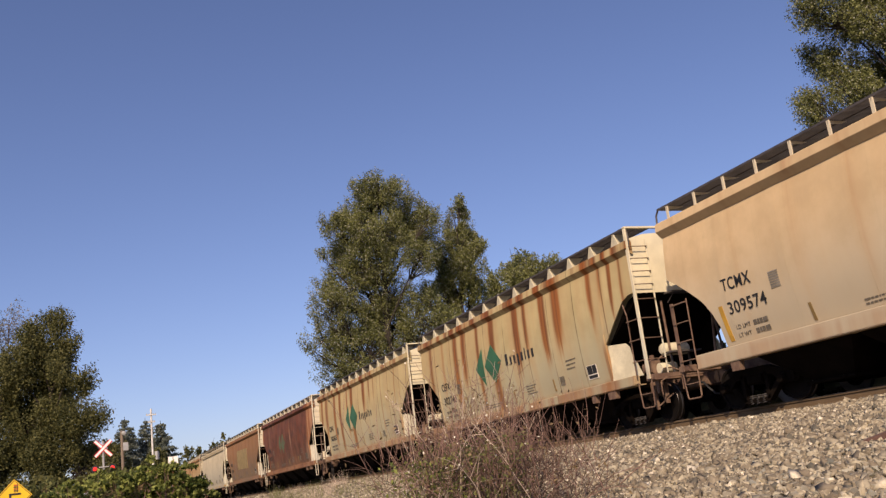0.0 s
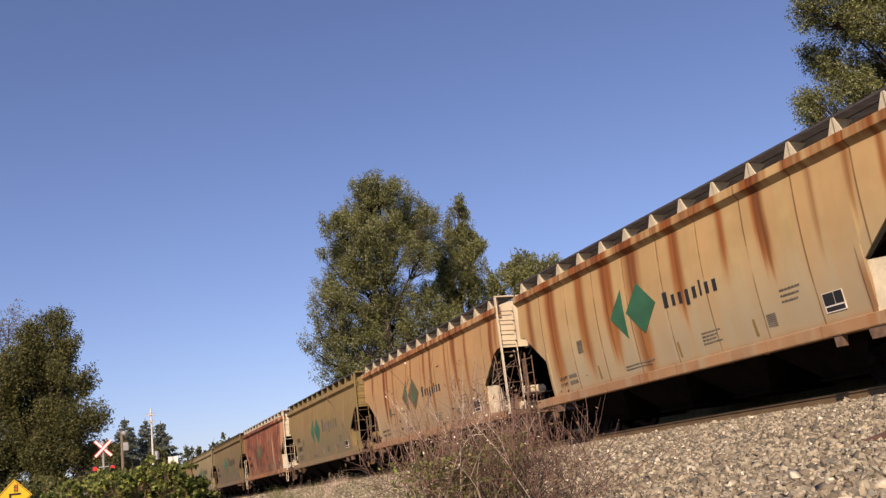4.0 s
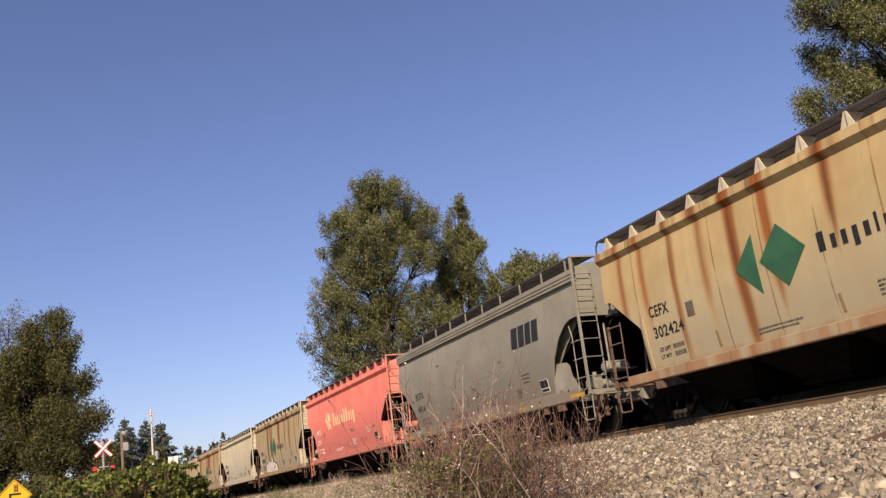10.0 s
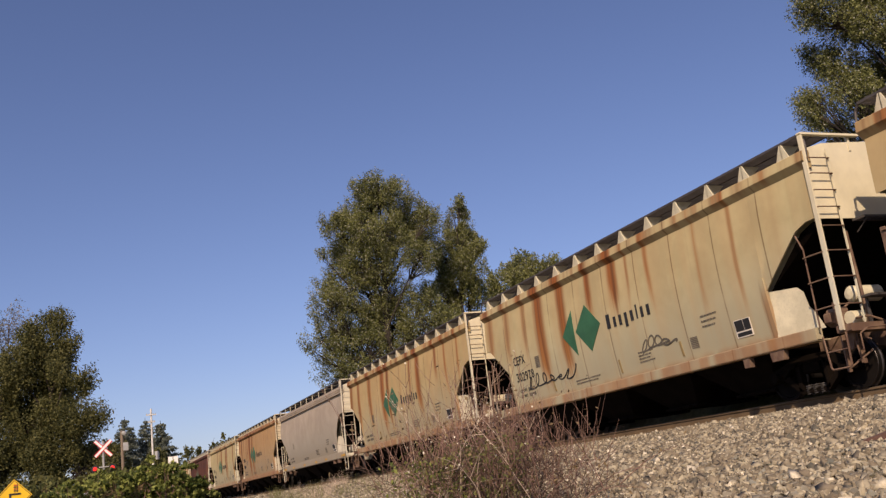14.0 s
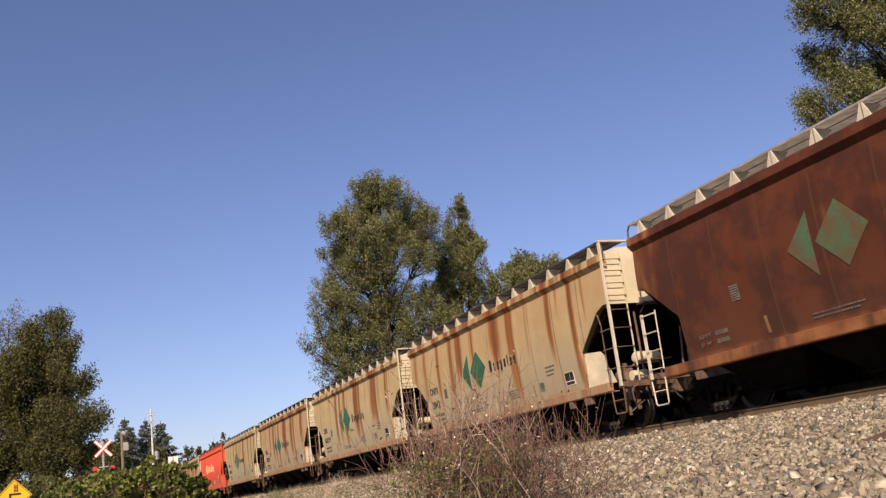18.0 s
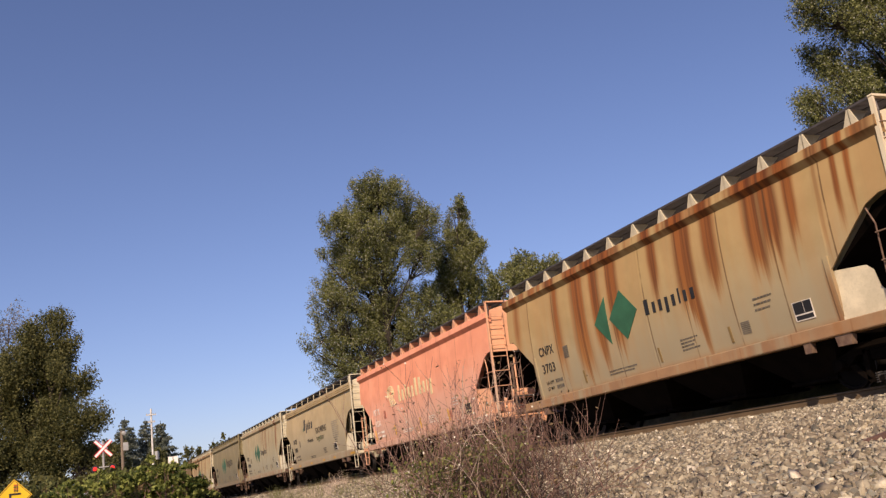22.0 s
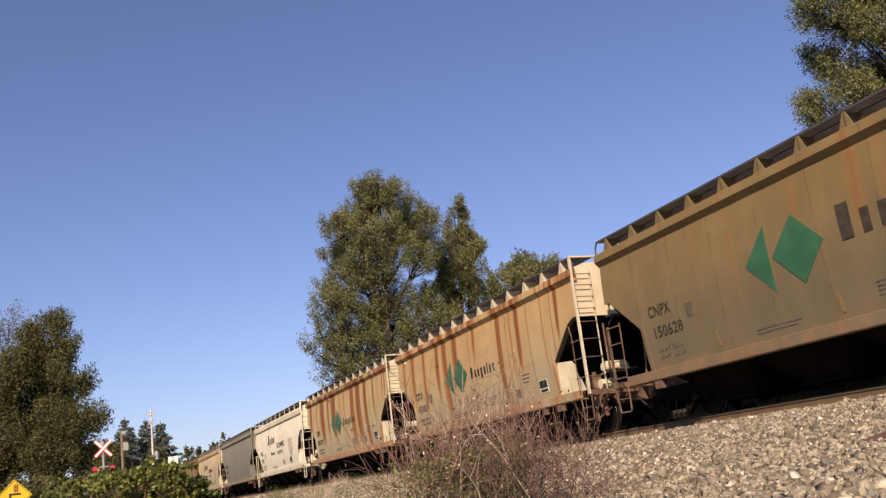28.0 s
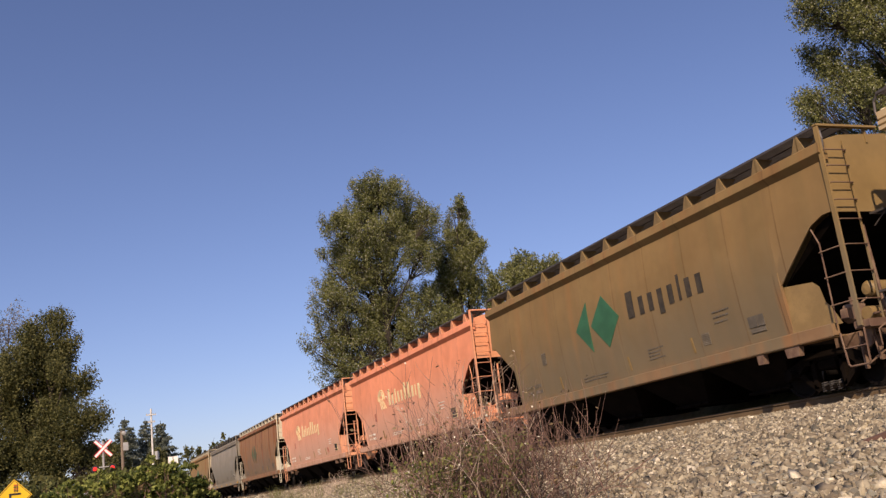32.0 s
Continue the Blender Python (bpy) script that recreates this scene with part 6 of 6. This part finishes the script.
# ---- undergrowth, brambles and grass ----
def bush(name, x, y, lobes, leaves, leaf, mat, label, seed, category="bush", group=""):
    """Stems fanning out of the ground into a leafy mass."""
    rng = np.random.default_rng(seed)
    t = thing(name, pose(x, y, ground_z(y)), label, category, group)
    stems, centres = Shape(), []
    wsum = sum(l[6] for l in lobes)
    for dx, dy, z, rx, ry, rz, w in lobes:
        stems.rod((0, 0, 0), (dx, dy, z), 0.02, 4, 0.008)
        n = int(leaves * w / wsum)
        # leaves gather in sprays round the mass
        sprays = rng.normal(size=(14, 3))
        sprays *= rng.uniform(0.55, 1.0, (14, 1)) / np.linalg.norm(sprays, axis=1, keepdims=True)
        d = rng.normal(size=(n, 3))
        d *= rng.uniform(0.2, 1.0, (n, 1)) ** 0.5 / np.linalg.norm(d, axis=1, keepdims=True)
        p = np.array((dx, dy, z)) + (sprays[rng.integers(0, 14, n)] + d * (0.34, 0.34, 0.24)) * (rx, ry, rz)
        centres.append(p)
        for i in range(0, n, 40):
            stems.rod((dx, dy, z * 0.7), p[i], 0.008, 3, 0.003)
    part("woody_base", stems, CANE, t)
    c = np.concatenate(centres)
    part("foliage", quad_mesh("foliage", c[c[:, 2] > 0.02], leaf, seed, mat, 1.25, 0.2), None, t)
    return t


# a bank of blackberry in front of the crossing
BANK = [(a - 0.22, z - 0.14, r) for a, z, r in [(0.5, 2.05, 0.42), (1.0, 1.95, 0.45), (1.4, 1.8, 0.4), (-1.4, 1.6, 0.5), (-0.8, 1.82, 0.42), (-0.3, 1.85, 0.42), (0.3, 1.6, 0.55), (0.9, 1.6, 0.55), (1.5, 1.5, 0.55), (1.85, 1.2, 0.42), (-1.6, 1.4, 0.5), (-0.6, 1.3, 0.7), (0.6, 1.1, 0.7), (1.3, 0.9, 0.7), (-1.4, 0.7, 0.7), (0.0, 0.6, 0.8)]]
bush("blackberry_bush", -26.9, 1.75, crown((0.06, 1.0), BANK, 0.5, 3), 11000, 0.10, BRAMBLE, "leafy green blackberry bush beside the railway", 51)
bush("blackberry_bush", -30.5, -0.3, crown((0.0, 1.0), [(-1.2, 1.4, 0.8), (-0.2, 1.5, 0.8), (0.8, 1.6, 0.8), (1.6, 1.9, 0.6), (-2.2, 1.2, 0.8)], 0.6, 5), 3600, 0.12, OLIVELEAF, "dull olive bramble thicket behind a road sign", 52)
bush("blackberry_bush", -34.0, 2.6, crown((0.0, 1.0), [(-0.8, 1.5, 0.7), (0.0, 1.7, 0.6), (0.9, 1.4, 0.6), (-0.2, 0.9, 0.9)], 0.5, 6), 2600, 0.13, DRYLEAF, "reddish dry bramble growing among green ones", 53)
bush("shrub", -44.0, -3.2, crown((0.0, 1.0), [(-2.4, 1.8, 1.3), (0.0, 2.0, 1.3), (2.2, 2.2, 1.2), (4.0, 2.2, 1.1), (5.6, 2.4, 1.0), (-4.5, 1.8, 1.4)], 0.8, 7), 5200, 0.18, DARKLEAF, "dark shrub under the trees by the crossing", 54)
# a line of undergrowth behind the track
rnd = random.Random(77)
for i in range(22):
    x = 6 - i * 5.0
    lob = crown((1.0, 0.0), [(rnd.uniform(-2.9, 2.9), rnd.uniform(0.2, 1.2), rnd.uniform(0.45, 0.7)) for _ in range(14)], 0.5, 90 + i)
    bush("undergrowth_bush", x, 17.7 + rnd.uniform(-0.2, 0.3), lob, 2600, 0.18, DARKLEAF, "low dark undergrowth along the far side of the track", 100 + i, "bush", "undergrowth behind the track")


def cane_points(rng, base, way, length, arch, steps=7):
    p, d, out = Vector(base), Vector(way).normalized(), [Vector(base)]
    side = Vector((rng.normal(), rng.normal(), 0)) * 0.16
    for i in range(steps):
        p = p + d * (length / steps)
        d = (d + Vector((0, 0, -arch / steps)) + side / steps + Vector(rng.normal(size=3)) * 0.07).normalized()
        out.append(p.copy())
    return out


def rod_line(shape, pts, r0, r1, sides=4):
    n = len(pts) - 1
    for i in range(n):
        shape.rod(pts[i], pts[i + 1], r0 + (r1 - r0) * i / n, sides, r0 + (r1 - r0) * (i + 1) / n)


def dry_bramble(x, y, seed):
    """A tangle of dead canes with side twigs, a few green leaves and seed fluff."""
    rng = np.random.default_rng(seed)
    t = thing("bramble_thicket", pose(x, y, ground_z(y)), "tangled thicket of dry reddish-brown canes with few leaves", "bush")
    right, away = Vector((0.40, 0.92, 0.0)), Vector((-0.92, 0.40, 0.0))
    tips = []
    for i in range(110):
        a = max(-1.0, min(1.3, rng.normal() * 0.50 + 0.30))
        base = right * a + away * rng.uniform(-0.6, 0.9)
        lean = right * (rng.normal() * 0.40 + a * 0.15) + away * rng.normal() * 0.35 + Vector((0, 0, 1))
        tall = i < 34
        if tall:
            base = right * (rng.normal() * 0.34 - 0.12) + away * rng.uniform(-0.5, 0.8)
        length = rng.uniform(1.15, 1.85) if tall else rng.uniform(0.70, 1.35)
        pts = cane_points(rng, base, lean if not tall else right * rng.normal() * 0.20 + Vector((0, 0, 1)), length, rng.uniform(0.0, 0.30) if tall else rng.uniform(0.3, 1.5))
        s = Shape()
        rod_line(s, pts, rng.uniform(0.0035, 0.006) if tall else rng.uniform(0.005, 0.009), 0.0018 if tall else 0.0022)
        for k in range(2, 7):
            for _ in range(2 if tall else 1):
                tw = cane_points(rng, pts[k], (pts[k] - pts[k - 1]).normalized() + Vector(rng.normal(size=3)) * 0.7, rng.uniform(0.12, 0.38), 0.2, 3)
                rod_line(s, tw, 0.003, 0.0012, 3)
                tips.append(tw[-1])
        tips += pts[2:]
        part("cane", s, CANE_PALE if rng.random() < 0.20 else CANE, t)
    fine = Shape()
    for i in range(780):
        a = max(-0.95, min(1.25, rng.normal() * 0.50 + 0.18))
        base = right * a + away * rng.uniform(-0.6, 0.9) + Vector((0, 0, rng.uniform(0, 0.6)))
        pts = cane_points(rng, base, right * rng.normal() * 0.8 + away * rng.normal() * 0.6 + Vector((0, 0, rng.uniform(0.2, 1.2))), rng.uniform(0.25, 0.7), rng.uniform(0.0, 1.2), 4)
        rod_line(fine, pts, 0.0032, 0.0012, 3)
        tips.append(pts[-1])
    upright = Shape()
    for i in range(560):
        a = max(-0.9, min(1.2, rng.normal() * 0.46 + 0.12))
        base = right * a + away * rng.uniform(-0.6, 0.9) + Vector((0, 0, rng.uniform(0.20, 0.85)))
        pts = cane_points(rng, base, right * rng.normal() * 0.35 + away * rng.normal() * 0.3 + Vector((0, 0, 1)), rng.uniform(0.25, 0.65), rng.uniform(0.0, 0.5), 4)
        rod_line(upright, pts, 0.0030, 0.0010, 3)
        tips.append(pts[-1])
    tagged(part("fine_twig", fine, CANE_DARK, t), "fine dark dead twigs", kind="stuff")
    tagged(part("upright_twig", upright, CANE, t), "fine reddish upright twigs", kind="stuff")
    tips = np.array([p[:] for p in tips])
    pick = rng.choice(len(tips), 900)
    part("dry_foliage", quad_mesh("dry_foliage", tips[pick] + rng.normal(size=(900, 3)) * 0.03, 0.026, seed, DRYLEAF, 1.8), None, t, "shrivelled brown leaves")
    low = tips[(tips[:, 2] < 0.85)]
    mid = low[np.abs(low[:, 1] * 0.92 + low[:, 0] * 0.40 + 0.05) < 0.55]
    pick = rng.choice(len(mid), 3000)
    part("foliage", quad_mesh("foliage", mid[pick] + rng.normal(size=(3000, 3)) * 0.06, 0.022, seed + 1, OLIVELEAF, 2.0), None, t, "small dull green leaves")
    heart = np.stack([rng.normal(size=900) * 0.30 - 0.28, rng.uniform(-0.45, 0.6, 900), rng.uniform(0.12, 0.74, 900)], 1)
    spots = heart[:, :1] * np.array(right[:]) + heart[:, 1:2] * np.array(away[:]) + heart[:, 2:] * np.array((0, 0, 1))
    part("foliage", quad_mesh("foliage", spots, 0.036, seed + 3, BRAMBLE, 1.5), None, t, "fresh green leaves low in the tangle")
    pick = rng.choice(len(tips), 240)
    tagged(part("seed_head", quad_mesh("seed_head", tips[pick], 0.024, seed + 2, FLUFF, 1.0), None, t), "pale seed fluff", kind="stuff")
    return t


dry_bramble(-8.75, 3.75, 5)


def grass_tuft(x, y, n, tall, seed):
    rng = np.random.default_rng(seed)
    s = Shape()
    for i in range(n):
        b = Vector((rng.normal() * 0.16, rng.normal() * 0.16, 0))
        pts = cane_points(rng, b, (rng.normal() * 0.35, rng.normal() * 0.35, 1), tall * rng.uniform(0.5, 1.1), 0.8, 3)
        rod_line(s, pts, 0.004, 0.001, 3)
    return moved(s, pose(x, y, ground_z(y) + 0.02))


rnd = random.Random(12)
tufts = {0: Shape(), 1: Shape()}
for i in range(52):
    y = rnd.uniform(2.2, 11.2)
    x = -y * rnd.uniform(2.2, 5.2)
    s = grass_tuft(x, y, 40, rnd.uniform(0.3, 0.75), 300 + i)
    tufts[i % 3 != 0].add(s.v, s.f)
tagged(new("dry_grass", tufts[0].mesh("dry_grass", CANE_PALE)), "dry straw-coloured grass on the ballast bank", "grass", kind="stuff")
tagged(new("green_grass", tufts[1].mesh("green_grass", OLIVELEAF)), "dull green grass blades on the ballast bank", "grass", kind="stuff")

# ---- the level crossing and other small things ----
SIGN_YELLOW = plain("yellow_sign_sheeting", (0.82, 0.50, 0.015), 0.45, 0.0, 0.08)
SIGN_WHITE = plain("white_sign_sheeting", (0.80, 0.78, 0.74), 0.5, 0.0, 0.1)
SIGN_RED = plain("red_sign_sheeting", (0.70, 0.05, 0.05), 0.5, 0.0, 0.1)
GALV = plain("galvanised_post", (0.42, 0.42, 0.40), 0.5, 0.5, 0.2)
POST_WOOD = plain("brown_post", (0.20, 0.155, 0.115), 0.85, 0.0, 0.3, 3.0)
POLE_WOOD = plain("weathered_pole", (0.62, 0.61, 0.57), 0.85, 0.0, 0.3, 3.0)


def lamp_glow(name, color, strength):
    m, t, b = nodes_of(name)
    b.inputs["Base Color"].default_value = (*color, 1)
    b.inputs["Emission Color"].default_value = (*color, 1)
    b.inputs["Emission Strength"].default_value = strength
    b.inputs["Roughness"].default_value = 0.3
    return m


def facing(x, y, z):
    """A pose whose -y looks back along the road, towards the eye."""
    return pose(x, y, z, 0, 0, 90 + math.degrees(math.atan2(-y, -x)))


def warning_sign():
    x, y = -28.0, -1.28
    g = ground_z(y)
    t = thing("warning_sign", facing(x, y, g), "yellow diamond road sign with black track symbol", "road sign")
    part("post", Shape().box(-0.03, 0.03, 0.012, 0.07, 0, 2.3 - g, 0.006), GALV, t, "grey metal post")
    c, h = 1.93 - g, 0.435
    plate = Shape().prism("y", [(0, c - h), (h, c), (0, c + h), (-h, c)], -0.004, 0.004)
    part("plate", plate, SIGN_YELLOW, t)
    ring = Shape()
    for a in range(4):
        m = Matrix.Rotation(radians(45 + 90 * a), 4, "Y")
        s = moved(Shape().box(-0.285, 0.285, -0.010, -0.006, 0.275, 0.289), m)
        ring.add([(p[0], p[1], p[2] + c) for p in s.v], s.f)
    part("border", ring, INK, t, "thin black border")
    # a road that bends to a track shown as a row of short bars
    part("road_symbol", Shape().box(-0.13, -0.075, -0.010, -0.006, c - 0.26, c + 0.02).box(-0.13, 0.16, -0.010, -0.006, c + 0.02, c + 0.07), INK, t, "black bent line")
    for i in range(4):
        part("track_bar", Shape().box(-0.02, 0.10, -0.010, -0.006, c + 0.12 + i * 0.048, c + 0.143 + i * 0.048), SIGN_RED if i % 2 else INK, t)
    for dx in (0.005, 0.06):
        part("track_line", Shape().box(dx, dx + 0.018, -0.012, -0.008, c + 0.09, c + 0.30), INK, t)
    return t


def crossing_signal():
    x, y = -52.0, 1.80
    g = ground_z(y)
    t = thing("crossing_signal", facing(x, y, g), "level crossing signal with red-edged white crossbuck and lamps", "crossing signal")
    part("mast", Shape().rod((0, 0.06, 0), (0, 0.06, 5.0 - g), 0.06, 10), GALV, t, "grey metal mast")
    c = 4.62 - g
    for i, a in enumerate((45, -45)):
        m = Matrix.Translation((0, -0.01 - 0.02 * i, c)) @ Matrix.Rotation(radians(a), 4, "Y")
        blade = part("crossbuck_blade", moved(Shape().box(-0.56, 0.56, -0.006, 0.006, -0.09, 0.09, 0.0), m), SIGN_WHITE, t, "white blade edged in red")
        for z in (-0.075, 0.075):
            part("red_edge", moved(Shape().box(-0.56, 0.56, -0.010, -0.005, z - 0.017, z + 0.017), m), SIGN_RED, blade)
    part("lamp_bar", Shape().rod((-0.50, 0.02, 3.68 - g), (0.50, 0.02, 3.68 - g), 0.03, 8), GALV, t)
    for s in (-1, 1):
        hood = Shape()
        hood.lathe([(-0.32, 0.12), (-0.30, 0.125), (0.02, 0.125), (0.06, 0.08)], 16)
        lamp = part("flasher_lamp", hood, INK, t, "black hooded signal lamp", True, at=pose(s * 0.42, -0.06, 3.60 - g))
        part("lens", Shape().lathe([(-0.335, 0.02), (-0.33, 0.07), (-0.325, 0.10), (-0.31, 0.105)], 16), lamp_glow("red_lens", (0.9, 0.03, 0.02), 0.35), lamp, "glowing red lens", True)
        part("backplate", Shape().lathe([(0.0, 0.02), (0.0, 0.20), (0.015, 0.20), (0.015, 0.02)], 20), INK, lamp)
    return t


def utility_pole(x, y, height):
    g = ground_z(y)
    t = thing("utility_pole", facing(x, y, g), "pale weathered wooden utility pole with crossarms", "utility pole")
    part("pole", Shape().rod((0, 0, 0), (0, 0, height), 0.13, 10, 0.10), POLE_WOOD, t)
    for z, w in ((height - 0.7, 0.55), (height - 1.5, 0.40)):
        arm = part("crossarm", Shape().box(-w, w, -0.16, -0.06, z - 0.06, z + 0.06, 0.01), POLE_WOOD, t)
        for dx in (-0.85, -0.4, 0.4, 0.85):
            part("insulator", Shape().lathe([(-0.05, 0.02), (-0.04, 0.05), (0.03, 0.05), (0.06, 0.03)], 8), GALV, arm, at=pose(dx * w, -0.11, z + 0.11, 90))
    part("transformer", Shape().lathe([(-0.45, 0.05), (-0.45, 0.24), (0.45, 0.24), (0.45, 0.05)], 12), GALV, t, "grey transformer can", True, at=pose(0.42, -0.1, height - 5.2, 90))
    return t


def yard_light():
    x, y = -60.0, 3.15
    g = ground_z(y)
    t = thing("lamp_post", facing(x, y, g), "brown wooden post with a small round lamp", "lamp post")
    part("post", Shape().rod((0, 0, 0), (0, 0, 6.1 - g), 0.10, 8, 0.09), POST_WOOD, t)
    part("head", Shape().lathe([(-0.16, 0.03), (-0.15, 0.12), (0.07, 0.15), (0.13, 0.07)], 14), GALV, t, "grey round lamp head", True, at=pose(0.12, -0.15, 5.95 - g))
    part("box", Shape().box(0.05, 0.35, -0.2, 0.1, 4.9 - g, 5.4 - g, 0.03), GALV, t, "grey metal box")
    return t


def twin_board():
    x, y = -98.0, 9.87
    g = ground_z(y)
    t = thing("notice_board", facing(x, y, g), "pair of plain white boards on posts", "sign board")
    for s in (-1, 1):
        part("board", Shape().box(s * 0.25 - 0.217, s * 0.25 + 0.217, -0.02, 0.02, 5.58 - g, 6.39 - g, 0.01), SIGN_WHITE, t)
        part("post", Shape().rod((s * 0.22, 0.06, 0), (s * 0.22, 0.06, 5.9 - g), 0.04, 6), GALV, t)
    return t


warning_sign()
crossing_signal()
utility_pole(-110.0, 8.95, 11.5)
yard_light()
twin_board()


def old_timber():
    y = 7.67
    s = Shape()
    ring = [(-0.09, 0), (0.10, 0.01), (0.11, 0.13), (0.05, 0.16), (-0.08, 0.15)]
    # split to a wedge at one end
    s.add([(x, a * f, b * f + lift) for x, f, lift in ((-1.25, 0.35, 0.02), (-0.95, 0.85, 0.0), (1.25, 1.0, 0.0)) for a, b in ring],
          [(0, 1, 2, 3, 4)] + [(5 * j + i, 5 * j + 5 + i, 5 * j + 5 + (i + 1) % 5, 5 * j + (i + 1) % 5) for j in (0, 1) for i in range(5)] + [(14, 13, 12, 11, 10)])
    t = new("discarded_timber", s.mesh("discarded_timber", plain("old_rotten_timber", (0.12, 0.065, 0.05), 0.9, 0.0, 0.45, 3.0, 0.6)))
    t.matrix_basis = pose(-5.86, y - 0.12, ground_z(y) - 0.03, 5, -3.5, 35)
    return tagged(t, "dark weathered timber lying on the ballast", "timber")


old_timber()

# ---- the moving train ----
TRAIN = [build_car(k, spec) for k, spec in enumerate(CARS, 1)]


def train_at(t):
    """How far along the track the first car's middle has come."""
    return -0.990 + 22.4014 * t + 0.003247 * t * t + HALF


def motions():
    for k, car in enumerate(TRAIN, 1):
        walk(car, [(t, pose(train_at(t) - 16.22 * k, TRACK_Y, RAIL_TOP)) for t in (0.0, 8.0, 16.0, 24.0, 32.0)])
    # every wheelset rolls alike, so all share the first one's turning
    for w, sets in WHEELSETS.items():
        first = sets[0]
        walk(first, [(i / 30, pose(w * 0.95, 0, WHEEL_R, 0, math.degrees((train_at(i / 30) - train_at(0)) / WHEEL_R), 0)) for i in range(961)])
        for other in sets[1:]:
            other.rotation_mode = "QUATERNION"
            keys = other.animation_data_create()
            keys.action = first.animation_data.action
            keys.action_slot = first.animation_data.action_slot


motions()
